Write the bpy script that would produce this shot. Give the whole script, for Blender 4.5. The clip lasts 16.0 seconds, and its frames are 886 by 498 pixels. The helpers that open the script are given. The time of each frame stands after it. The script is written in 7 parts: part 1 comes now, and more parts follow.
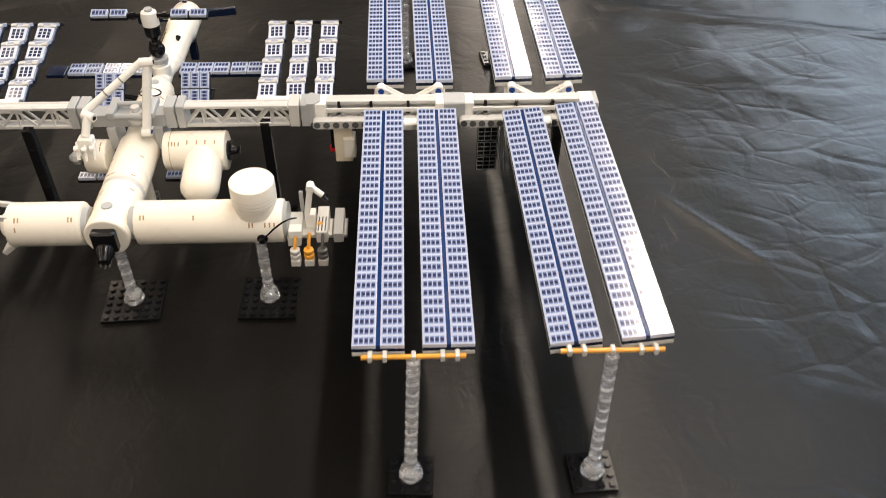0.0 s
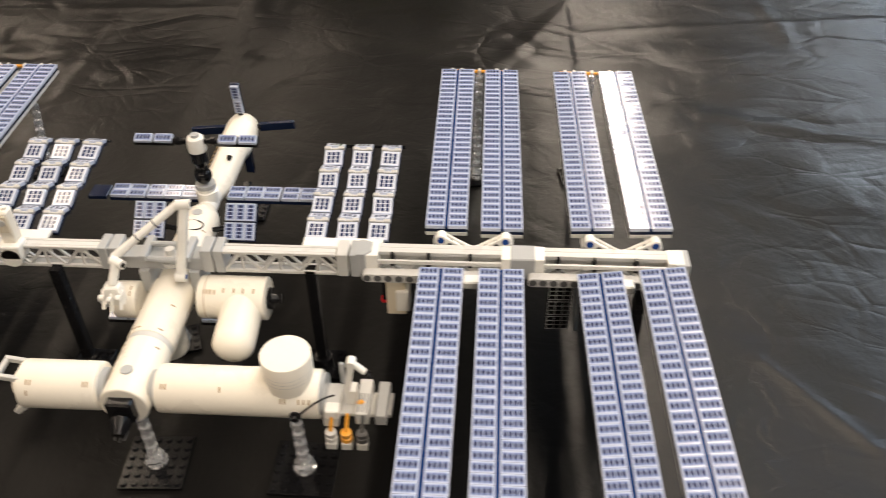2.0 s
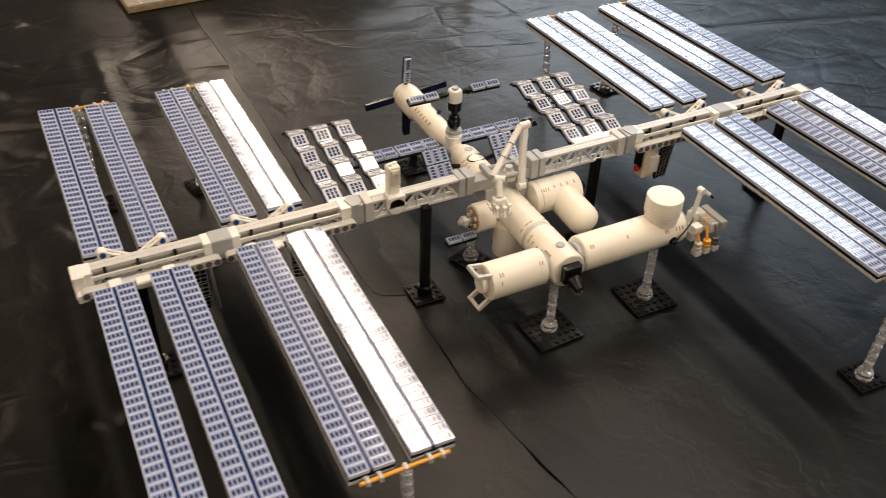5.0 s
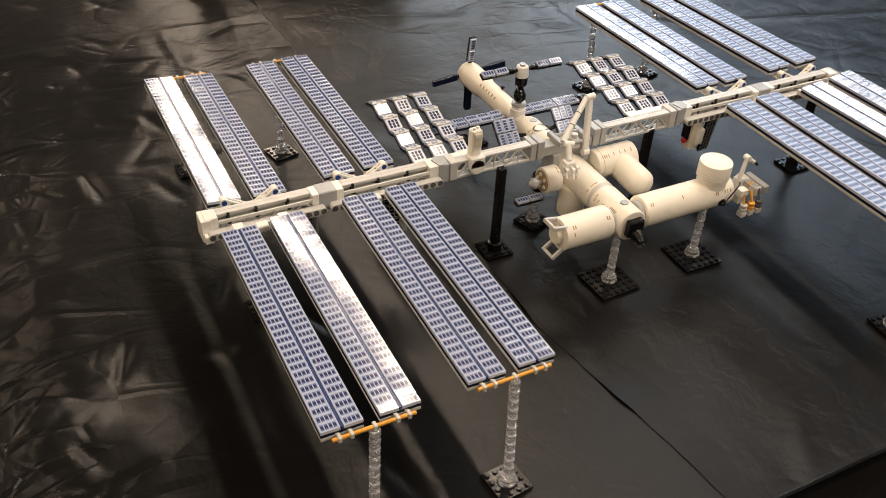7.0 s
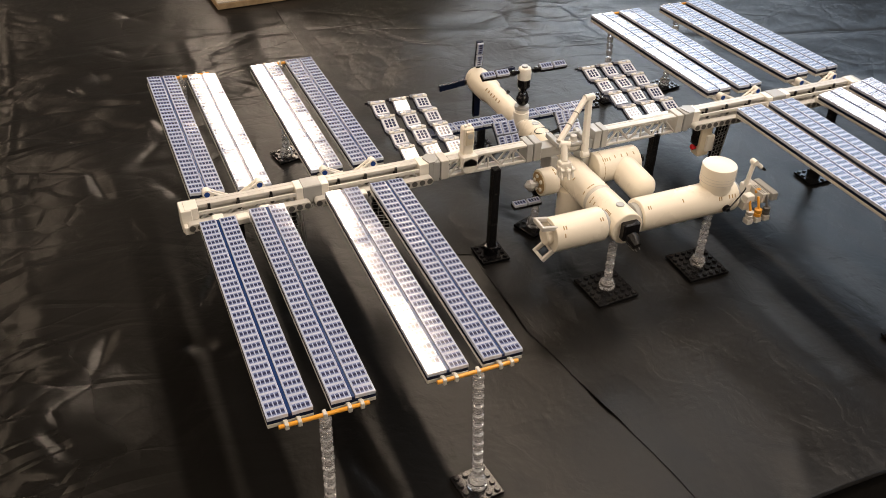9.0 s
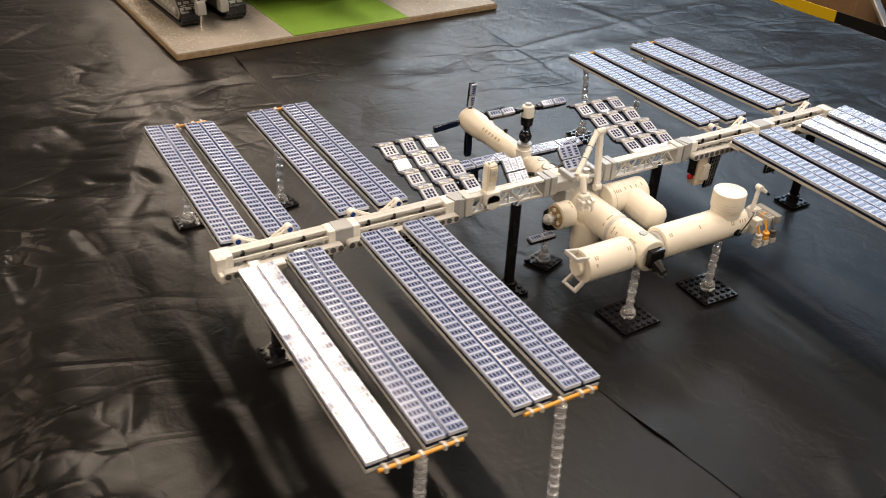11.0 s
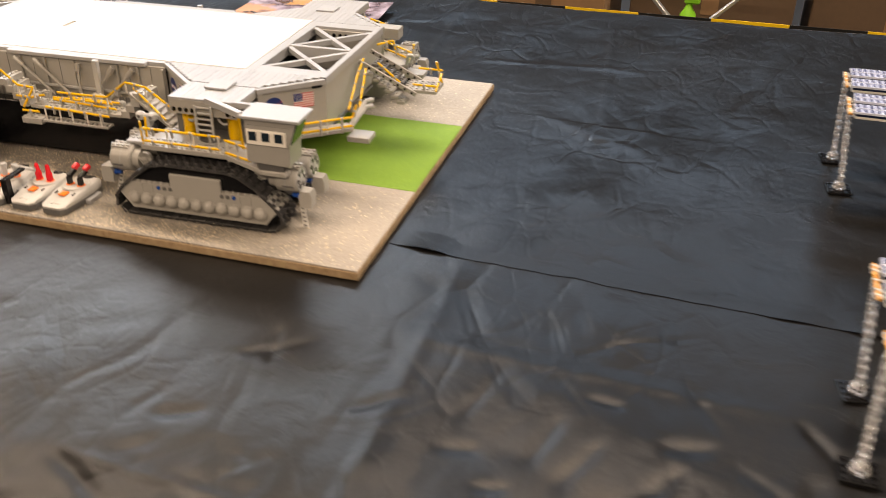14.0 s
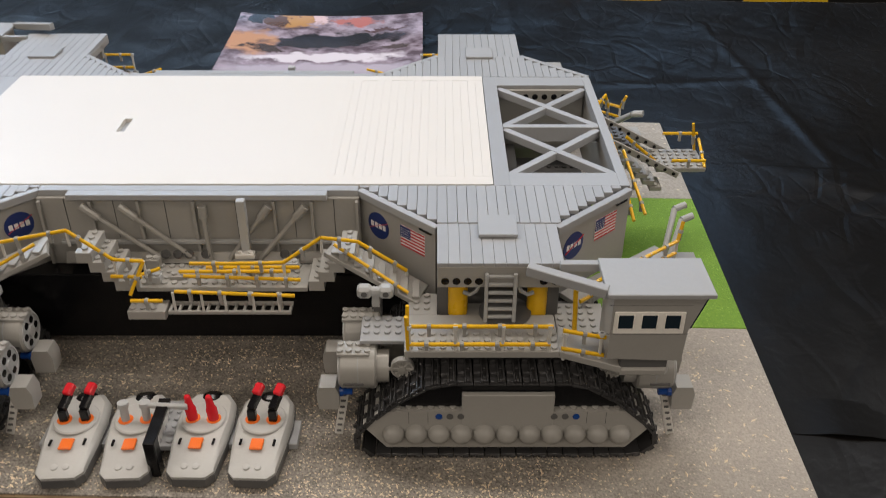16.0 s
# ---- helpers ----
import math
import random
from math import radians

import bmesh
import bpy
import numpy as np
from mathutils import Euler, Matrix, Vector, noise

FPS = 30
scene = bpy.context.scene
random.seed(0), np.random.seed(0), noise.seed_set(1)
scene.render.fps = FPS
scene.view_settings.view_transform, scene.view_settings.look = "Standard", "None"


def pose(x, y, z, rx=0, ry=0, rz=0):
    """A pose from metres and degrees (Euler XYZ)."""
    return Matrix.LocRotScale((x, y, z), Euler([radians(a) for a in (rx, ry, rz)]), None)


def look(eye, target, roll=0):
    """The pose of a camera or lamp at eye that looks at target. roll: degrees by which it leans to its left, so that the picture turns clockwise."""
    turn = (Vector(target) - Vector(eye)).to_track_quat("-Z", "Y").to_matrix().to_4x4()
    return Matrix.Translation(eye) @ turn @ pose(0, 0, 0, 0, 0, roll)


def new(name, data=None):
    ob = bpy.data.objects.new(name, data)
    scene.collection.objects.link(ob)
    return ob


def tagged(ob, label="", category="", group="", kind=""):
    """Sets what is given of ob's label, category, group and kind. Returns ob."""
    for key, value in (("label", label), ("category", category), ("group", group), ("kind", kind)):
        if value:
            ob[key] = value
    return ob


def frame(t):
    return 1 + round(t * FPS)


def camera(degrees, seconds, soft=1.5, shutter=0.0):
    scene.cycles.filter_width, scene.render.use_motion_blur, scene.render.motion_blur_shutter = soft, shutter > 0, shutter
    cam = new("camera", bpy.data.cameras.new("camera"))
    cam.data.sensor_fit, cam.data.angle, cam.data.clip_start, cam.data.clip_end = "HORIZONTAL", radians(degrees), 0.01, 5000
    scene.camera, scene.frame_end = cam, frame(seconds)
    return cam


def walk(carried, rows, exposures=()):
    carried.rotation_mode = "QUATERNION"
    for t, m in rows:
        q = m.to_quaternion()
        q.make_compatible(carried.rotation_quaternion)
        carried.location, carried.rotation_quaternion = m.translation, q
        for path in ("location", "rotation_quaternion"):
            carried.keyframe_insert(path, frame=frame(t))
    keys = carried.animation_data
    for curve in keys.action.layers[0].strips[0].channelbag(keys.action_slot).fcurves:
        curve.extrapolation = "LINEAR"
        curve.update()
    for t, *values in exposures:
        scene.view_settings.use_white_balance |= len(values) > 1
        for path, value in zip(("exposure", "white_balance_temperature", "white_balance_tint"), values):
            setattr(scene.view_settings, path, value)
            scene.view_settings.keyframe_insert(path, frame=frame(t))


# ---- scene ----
cam = camera(53.3, 16.0, soft=0.7, shutter=0.4)
PATH = [
    (0, (0.238, -0.638, 0.535), (0.303, 0.839, -0.809), 0.7),
    (0.5, (0.274, -0.602, 0.541), (0.278, 0.897, -0.782), 0.6),
    (1, (0.298, -0.554, 0.553), (0.246, 0.958, -0.755), -0.6),
    (1.5, (0.298, -0.513, 0.553), (0.198, 1.018, -0.73), -1.2),
    (2, (0.252, -0.505, 0.55), (0.138, 1.028, -0.729), -1.1),
    (2.5, (0.131, -0.493, 0.556), (0.122, 1.046, -0.722), -1.8),
    (3, (0.002, -0.507, 0.565), (0.184, 1.016, -0.719), -1.2),
    (3.5, (-0.058, -0.551, 0.567), (0.264, 0.96, -0.702), 0.3),
    (4, (-0.143, -0.608, 0.576), (0.269, 0.898, -0.673), 0.7),
    (4.5, (-0.249, -0.619, 0.578), (0.304, 0.848, -0.663), 1),
    (5, (-0.378, -0.617, 0.589), (0.344, 0.777, -0.648), 1.8),
    (7.5, (-0.503, -0.685, 0.609), (0.236, 0.701, -0.626), 3.3),
    (8, (-0.491, -0.696, 0.602), (0.215, 0.699, -0.638), 2.8),
    (8.5, (-0.47, -0.703, 0.593), (0.205, 0.72, -0.638), 2.3),
    (9, (-0.439, -0.702, 0.57), (0.202, 0.779, -0.606), 1.5),
    (11.5, (-0.662, -0.604, 0.546), (0.305, 0.789, -0.516), 2.6),
    (12, (-0.832, -0.431, 0.529), (0.257, 0.882, -0.527), 1.7),
    (12.5, (-0.948, -0.246, 0.532), (0.316, 0.907, -0.525), 0.5),
    (13, (-1.048, -0.082, 0.543), (0.397, 0.837, -0.511), -0.3),
    (13.5, (-1.078, 0.138, 0.54), (0.487, 0.869, -0.468), 0.4),
    (14, (-0.993, 0.429, 0.535), (0.643, 0.995, -0.467), 1),
    (14.5, (-0.964, 0.688, 0.544), (0.716, 1.071, -0.473), 1.4),
    (15, (-0.841, 0.886, 0.528), (0.861, 1.166, -0.484), -0.4),
    (15.5, (-0.697, 1.002, 0.521), (1.003, 1.202, -0.513), -1.1),
    (16, (-0.668, 1.031, 0.504), (1.011, 1.175, -0.573), 0.2),
]
walk(cam, [(t, look(eye, target, roll)) for t, eye, target, roll in PATH],
     exposures=[(0.0, 0.42, 7050, 14), (1.0, 0.34, 7300, 14), (2.0, 0.31, 7250, 14), (3.0, 0.02, 6950, 14), (3.5, -0.09, 7000, 13), (4.5, -0.13, 7800, 15), (5.2, 0.03, 7900, 16), (7.5, 0.05, 7900, 16), (9.0, 0.1, 7950, 17), (11.5, 0.40, 7800, 16), (12.0, 0.52, 8500, 18), (12.5, 0.42, 9500, 22), (13.0, 0.72, 9400, 22), (13.5, 0.86, 9000, 20), (14.0, 0.94, 8350, 20), (14.5, 1.10, 7900, 19), (15.0, 0.82, 7400, 18), (15.5, 0.27, 6750, 15), (16.0, 0.02, 6550, 13)])

# ---- world and large lights ----
world = bpy.data.worlds.new("hall_air")
scene.world = world
world.use_nodes = True
world.node_tree.nodes["Background"].inputs[0].default_value = (0.9, 0.95, 1.0, 1)
world.node_tree.nodes["Background"].inputs[1].default_value = 0.006

CEIL = 3.0          # height of the strip lights over the table top
# x, middle y, width, length, colour, watts
# strips at x -3.9 and 1.92 are added fill lamps, out of view
STRIPS = [(-3.9, 1.0, 0.17, 11.5, (1.0, 0.88, 0.74), 190), (-1.57, 1.9, 0.17, 13.4, (1.0, 0.88, 0.74), 60), (0.95, 1.9, 0.17, 13.4, (1.0, 0.92, 0.82), 200),
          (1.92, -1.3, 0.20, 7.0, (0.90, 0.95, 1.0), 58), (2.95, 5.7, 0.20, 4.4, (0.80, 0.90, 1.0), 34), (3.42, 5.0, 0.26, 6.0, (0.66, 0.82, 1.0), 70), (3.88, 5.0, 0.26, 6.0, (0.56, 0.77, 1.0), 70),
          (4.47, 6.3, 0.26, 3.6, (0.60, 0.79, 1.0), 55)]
BLUE_FILL = (5.15, 3.4, 2.0, 8.0, (0.40, 0.66, 1.0), 125)     # added broad blue fill lamp, unseen, to tint the reflections


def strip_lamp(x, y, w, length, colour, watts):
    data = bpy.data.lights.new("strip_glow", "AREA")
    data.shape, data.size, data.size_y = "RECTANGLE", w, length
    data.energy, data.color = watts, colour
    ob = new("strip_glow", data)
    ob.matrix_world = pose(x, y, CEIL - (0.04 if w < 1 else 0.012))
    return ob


# the last lamp is the broad blue fill added beside the strips
for strip in STRIPS + [BLUE_FILL]:
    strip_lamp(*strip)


# ---- materials ----
def material(name, base, rough=0.35, metal=0.0, grain=0.0, grain_scale=400.0, bump=0.0, bump_scale=600.0,
             vary=0.0, spec=0.5, trans=0.0, ior=1.46, coat=0.0, rough_vary=0.08):
    m = bpy.data.materials.new(name)
    m.use_nodes = True
    nt = m.node_tree
    n, ln = nt.nodes, nt.links
    bs = n["Principled BSDF"]
    bs.inputs["Base Color"].default_value = (*base, 1)
    bs.inputs["Roughness"].default_value = rough
    bs.inputs["Metallic"].default_value = metal
    bs.inputs["Specular IOR Level"].default_value = spec
    bs.inputs["Transmission Weight"].default_value = trans
    bs.inputs["IOR"].default_value = ior
    bs.inputs["Coat Weight"].default_value = coat
    tc = n.new("ShaderNodeTexCoord")
    if grain or vary:
        big = n.new("ShaderNodeTexNoise")
        big.inputs["Scale"].default_value = grain_scale * 0.08
        big.inputs["Detail"].default_value = 4
        ln.new(tc.outputs["Object"], big.inputs["Vector"])
        fine = n.new("ShaderNodeTexNoise")
        fine.inputs["Scale"].default_value = grain_scale
        fine.inputs["Detail"].default_value = 3
        ln.new(tc.outputs["Object"], fine.inputs["Vector"])
        info = n.new("ShaderNodeObjectInfo")
        a = n.new("ShaderNodeMath"); a.operation = "MULTIPLY_ADD"
        a.inputs[1].default_value, a.inputs[2].default_value = grain, 1 - grain * 0.5
        ln.new(fine.outputs["Fac"], a.inputs[0])
        b = n.new("ShaderNodeMath"); b.operation = "MULTIPLY_ADD"
        b.inputs[1].default_value, b.inputs[2].default_value = grain, 1 - grain * 0.5
        ln.new(big.outputs["Fac"], b.inputs[0])
        c = n.new("ShaderNodeMath"); c.operation = "MULTIPLY_ADD"
        c.inputs[1].default_value, c.inputs[2].default_value = vary, 1 - vary * 0.5
        ln.new(info.outputs["Random"], c.inputs[0])
        ab = n.new("ShaderNodeMath"); ab.operation = "MULTIPLY"
        ln.new(a.outputs[0], ab.inputs[0]); ln.new(b.outputs[0], ab.inputs[1])
        abc = n.new("ShaderNodeMath"); abc.operation = "MULTIPLY"
        ln.new(ab.outputs[0], abc.inputs[0]); ln.new(c.outputs[0], abc.inputs[1])
        hsv = n.new("ShaderNodeHueSaturation")
        hsv.inputs["Color"].default_value = (*base, 1)
        ln.new(abc.outputs[0], hsv.inputs["Value"])
        ln.new(hsv.outputs["Color"], bs.inputs["Base Color"])
        r = n.new("ShaderNodeMath"); r.operation = "MULTIPLY_ADD"
        r.inputs[1].default_value, r.inputs[2].default_value = rough_vary, rough - rough_vary * 0.5
        ln.new(big.outputs["Fac"], r.inputs[0])
        ln.new(r.outputs[0], bs.inputs["Roughness"])
    if bump:
        bn = n.new("ShaderNodeTexNoise")
        bn.inputs["Scale"].default_value = bump_scale
        bn.inputs["Detail"].default_value = 4
        ln.new(tc.outputs["Object"], bn.inputs["Vector"])
        bp = n.new("ShaderNodeBump")
        bp.inputs["Strength"].default_value = bump
        bp.inputs["Distance"].default_value = 0.001
        ln.new(bn.outputs["Fac"], bp.inputs["Height"])
        ln.new(bp.outputs["Normal"], bs.inputs["Normal"])
    return m


CREAM = material("cream_white_plastic", (0.88, 0.825, 0.715), 0.28, grain=0.05, vary=0.04, bump=0.03, bump_scale=90)
WHITE = material("white_plastic", (0.84, 0.82, 0.765), 0.28, grain=0.06, vary=0.05, bump=0.03, bump_scale=90)
DECKWHITE = material("white_deck_plastic", (0.68, 0.66, 0.62), 0.35, grain=0.02)
TRUSS = material("truss_grey_plastic", (0.60, 0.59, 0.565), 0.28, grain=0.07, vary=0.12, bump=0.03, bump_scale=90)
AGED = material("aged_white_plastic", (0.74, 0.66, 0.52), 0.3, grain=0.08, vary=0.05)
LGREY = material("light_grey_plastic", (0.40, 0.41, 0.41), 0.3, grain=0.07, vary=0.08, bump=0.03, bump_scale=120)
PGREY = material("pale_grey_plastic", (0.58, 0.57, 0.54), 0.3, grain=0.06, vary=0.06)
STONE = material("bluish_grey_plastic", (0.335, 0.345, 0.355), 0.3, grain=0.08, vary=0.10, bump=0.03, bump_scale=120)
OLDGREY = material("warm_grey_plastic", (0.32, 0.315, 0.295), 0.33, grain=0.08, vary=0.08)
DGREY = material("dark_grey_plastic", (0.10, 0.10, 0.10), 0.32, grain=0.08, vary=0.08)
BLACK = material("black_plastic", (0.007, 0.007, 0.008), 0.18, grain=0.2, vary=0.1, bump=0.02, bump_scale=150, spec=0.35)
RUBBER = material("black_track_plastic", (0.034, 0.034, 0.035), 0.24, grain=0.2, vary=0.3)
DBLUE = material("dark_blue_plastic", (0.006, 0.012, 0.034), 0.22, grain=0.1, vary=0.1)
BLUE = material("blue_plastic", (0.008, 0.055, 0.26), 0.25, grain=0.1)
STRIPBLUE = material("strip_blue_plastic", (0.003, 0.026, 0.115), 0.22, grain=0.1)
RED = material("red_plastic", (0.62, 0.02, 0.03), 0.25, grain=0.06)
ORANGE = material("orange_plastic", (0.85, 0.17, 0.02), 0.3, grain=0.06)
AMBER = material("amber_plastic", (0.80, 0.36, 0.05), 0.28, grain=0.08)
YELLOW = material("yellow_plastic", (0.72, 0.42, 0.01), 0.28, grain=0.06, vary=0.06)
TAN = material("tan_plastic", (0.40, 0.27, 0.13), 0.35, grain=0.08)
GLASS = material("clear_plastic", (0.93, 0.94, 0.96), 0.05, trans=0.74, ior=1.5, spec=0.9)
WINDOW = material("dark_window", (0.01, 0.02, 0.03), 0.06)
REMOTE = material("remote_grey", (0.43, 0.43, 0.415), 0.4, grain=0.08, bump=0.05, bump_scale=900)
WHITEPRINT = material("white_print", (0.75, 0.75, 0.74), 0.35, grain=0.03)
REDPRINT = material("red_print", (0.50, 0.03, 0.04), 0.35, grain=0.03)
NAVYPRINT = material("navy_print", (0.012, 0.03, 0.14), 0.35, grain=0.03)
METAL = material("dull_metal", (0.45, 0.45, 0.46), 0.4, metal=0.8, grain=0.1)
PAINTWALL = material("painted_hall_wall", (0.07, 0.07, 0.07), 0.8, grain=0.1, grain_scale=20)
CEILPAINT = material("ceiling_paint", (0.055, 0.06, 0.065), 0.9, grain=0.1, grain_scale=10)
FLOORMAT = material("hall_floor_concrete", (0.022, 0.020, 0.019), 0.6, grain=0.3, grain_scale=30)


def tile_material(name, cols, rows, edge):
    """Printed solar cells on a tile: white frame, rows and columns of cells, by the tile's own UV."""
    m = bpy.data.materials.new(name)
    m.use_nodes = True
    n, ln = m.node_tree.nodes, m.node_tree.links
    bs = n["Principled BSDF"]
    uv = n.new("ShaderNodeUVMap")
    sep = n.new("ShaderNodeSeparateXYZ")
    ln.new(uv.outputs[0], sep.inputs[0])

    def calc(op, a, b=None, c=None):
        x = n.new("ShaderNodeMath"); x.operation = op
        for i, v in enumerate((a, b, c)):
            if v is None:
                continue
            if isinstance(v, (int, float)):
                x.inputs[i].default_value = v
            else:
                ln.new(v, x.inputs[i])
        return x.outputs[0]

    def cells(axis, count, lo, gap):
        s = calc("DIVIDE", calc("SUBTRACT", axis, lo), 1 - 2 * lo)
        inside = calc("LESS_THAN", calc("ABSOLUTE", calc("SUBTRACT", s, 0.5)), 0.5)
        f = calc("ABSOLUTE", calc("SUBTRACT", calc("FRACT", calc("MULTIPLY", s, count)), 0.5))
        return calc("MULTIPLY", inside, calc("LESS_THAN", f, 0.5 - gap)), s

    cx, sxx = cells(sep.outputs[0], cols, edge[0], 0.125)
    cy, syy = cells(sep.outputs[1], rows, edge[1], 0.07)
    mask = calc("MULTIPLY", cx, cy)
    if cols == 4:
        mid = calc("LESS_THAN", calc("ABSOLUTE", calc("SUBTRACT", syy, 0.5)), 0.25)
        field = calc("MULTIPLY", calc("LESS_THAN", calc("ABSOLUTE", calc("SUBTRACT", sxx, 0.5)), 0.5), calc("LESS_THAN", calc("ABSOLUTE", calc("SUBTRACT", syy, 0.5)), 0.5))
        mask = calc("MULTIPLY", field, cx)
    else:
        fx = calc("ABSOLUTE", calc("SUBTRACT", calc("FRACT", calc("MULTIPLY", sxx, cols)), 0.5))
        mid = calc("LESS_THAN", fx, 0.30)
    shade = n.new("ShaderNodeMix"); shade.data_type = "RGBA"
    shade.inputs["A"].default_value = (0.105, 0.140, 0.27, 1) if cols == 4 else (0.10, 0.145, 0.28, 1)
    shade.inputs["B"].default_value = (0.030, 0.036, 0.082, 1) if cols == 4 else (0.022, 0.032, 0.080, 1)
    ln.new(mid, shade.inputs["Factor"])
    ink = n.new("ShaderNodeMix"); ink.data_type = "RGBA"
    ink.inputs["A"].default_value = (0.36, 0.42, 0.585, 1) if cols == 4 else (0.64, 0.67, 0.74, 1)
    ln.new(mask, ink.inputs["Factor"])
    ln.new(shade.outputs["Result"], ink.inputs["B"])
    rim = calc("LESS_THAN", calc("MINIMUM", calc("MINIMUM", sep.outputs[0], calc("SUBTRACT", 1, sep.outputs[0])),
                                 calc("MULTIPLY", calc("MINIMUM", sep.outputs[1], calc("SUBTRACT", 1, sep.outputs[1])), 0.5)), 0.016)
    edged = n.new("ShaderNodeMix"); edged.data_type = "RGBA"
    edged.inputs["B"].default_value = (0.53, 0.58, 0.71, 1)
    ln.new(rim, edged.inputs["Factor"])
    ln.new(ink.outputs["Result"], edged.inputs["A"])
    tcd = n.new("ShaderNodeTexCoord")
    nz = n.new("ShaderNodeTexNoise")
    nz.inputs["Scale"].default_value = 60
    ln.new(tcd.outputs["Object"], nz.inputs["Vector"])
    hsv = n.new("ShaderNodeHueSaturation")
    ln.new(calc("MULTIPLY_ADD", nz.outputs["Fac"], 0.25, 0.88), hsv.inputs["Value"])
    ln.new(edged.outputs["Result"], hsv.inputs["Color"])
    ln.new(hsv.outputs["Color"], bs.inputs["Base Color"])
    ln.new(calc("MULTIPLY_ADD", nz.outputs["Fac"], 0.06, 0.07), bs.inputs["Roughness"])
    bs.inputs["Specular IOR Level"].default_value = 0.85
    return m


TILE = tile_material("printed_solar_tile", 4, 3, (0.06, 0.15))
TILE9 = tile_material("printed_square_tile", 3, 3, (0.115, 0.115))


def sheet_material():
    m = bpy.data.materials.new("black_plastic_sheet")
    m.use_nodes = True
    n, ln = m.node_tree.nodes, m.node_tree.links
    bs = n["Principled BSDF"]
    tc = n.new("ShaderNodeTexCoord")
    dirt = n.new("ShaderNodeTexNoise")
    dirt.inputs["Scale"].default_value, dirt.inputs["Detail"].default_value = 3.0, 8
    ln.new(tc.outputs["Object"], dirt.inputs["Vector"])
    ramp = n.new("ShaderNodeValToRGB")
    ramp.color_ramp.elements[0].color = (0.0035, 0.0034, 0.0033, 1)
    ramp.color_ramp.elements[1].color = (0.010, 0.0094, 0.0088, 1)
    ln.new(dirt.outputs["Fac"], ramp.inputs["Fac"])
    ln.new(ramp.outputs["Color"], bs.inputs["Base Color"])
    rr = n.new("ShaderNodeMapRange")
    rr.inputs["To Min"].default_value, rr.inputs["To Max"].default_value = 0.24, 0.40
    ln.new(dirt.outputs["Fac"], rr.inputs["Value"])
    slick = n.new("ShaderNodeAttribute")
    slick.attribute_name = "crumple"
    gloss = n.new("ShaderNodeMath"); gloss.operation = "MULTIPLY_ADD"
    gloss.inputs[1].default_value = -0.05
    ln.new(slick.outputs["Fac"], gloss.inputs[0]); ln.new(rr.outputs["Result"], gloss.inputs[2])
    ln.new(gloss.outputs[0], bs.inputs["Roughness"])
    warp = n.new("ShaderNodeTexNoise")
    warp.inputs["Scale"].default_value, warp.inputs["Detail"].default_value = 16.0, 6
    warp.inputs["Distortion"].default_value = 0.7
    ln.new(tc.outputs["Object"], warp.inputs["Vector"])
    fine = n.new("ShaderNodeTexNoise")
    fine.inputs["Scale"].default_value, fine.inputs["Detail"].default_value = 160.0, 4
    ln.new(tc.outputs["Object"], fine.inputs["Vector"])
    b1 = n.new("ShaderNodeBump")
    b1.inputs["Strength"].default_value, b1.inputs["Distance"].default_value = 0.30, 0.005
    ln.new(warp.outputs["Fac"], b1.inputs["Height"])
    amount = n.new("ShaderNodeAttribute")
    amount.attribute_name = "crumple"
    # tilted facets of the crumpled film, with bent borders
    kink = n.new("ShaderNodeVectorMath"); kink.operation = "MULTIPLY_ADD"
    kink.inputs[1].default_value = (0.13, 0.13, 0.0)
    ln.new(warp.outputs["Color"], kink.inputs[0])
    ln.new(tc.outputs["Object"], kink.inputs[2])
    tilted = tc.outputs["Normal"]
    for scale, turn, stretch, size in ((5.5, 0.9, 0.6, 0.09), (12.0, 2.2, 0.6, 0.16), (26.0, 0.3, 0.5, 0.17)):
        mp = n.new("ShaderNodeMapping")
        mp.inputs["Rotation"].default_value = (0, 0, turn)
        mp.inputs["Scale"].default_value = (stretch, 1.0, 0.0)
        ln.new(kink.outputs[0], mp.inputs["Vector"])
        vo = n.new("ShaderNodeTexVoronoi")
        vo.feature = "SMOOTH_F1"
        vo.inputs["Scale"].default_value, vo.inputs["Smoothness"].default_value = scale, 0.22
        ln.new(mp.outputs["Vector"], vo.inputs["Vector"])
        lean = n.new("ShaderNodeVectorMath"); lean.operation = "MULTIPLY_ADD"
        lean.inputs[1].default_value = (size, size, 0.0)
        lean.inputs[2].default_value = (-size / 2, -size / 2, 0.0)
        ln.new(vo.outputs["Color"], lean.inputs[0])
        part_ = n.new("ShaderNodeVectorMath"); part_.operation = "SCALE"
        ln.new(lean.outputs[0], part_.inputs[0]); ln.new(amount.outputs["Fac"], part_.inputs["Scale"])
        sum_ = n.new("ShaderNodeVectorMath"); sum_.operation = "ADD"
        ln.new(tilted, sum_.inputs[0]); ln.new(part_.outputs[0], sum_.inputs[1])
        tilted = sum_.outputs[0]
    unit = n.new("ShaderNodeVectorMath"); unit.operation = "NORMALIZE"
    ln.new(tilted, unit.inputs[0])
    ln.new(unit.outputs[0], b1.inputs["Normal"])
    # shallow drawn-out ripples along the table
    rip = n.new("ShaderNodeMapping")
    rip.inputs["Rotation"].default_value = (0, 0, 0.12)
    rip.inputs["Scale"].default_value = (24.0, 6.0, 0.0)
    ln.new(kink.outputs[0], rip.inputs["Vector"])
    streak = n.new("ShaderNodeTexNoise")
    streak.inputs["Scale"].default_value, streak.inputs["Detail"].default_value = 1.0, 3
    streak.inputs["Distortion"].default_value = 0.9
    ln.new(rip.outputs[0], streak.inputs["Vector"])
    wide = n.new("ShaderNodeMapRange")
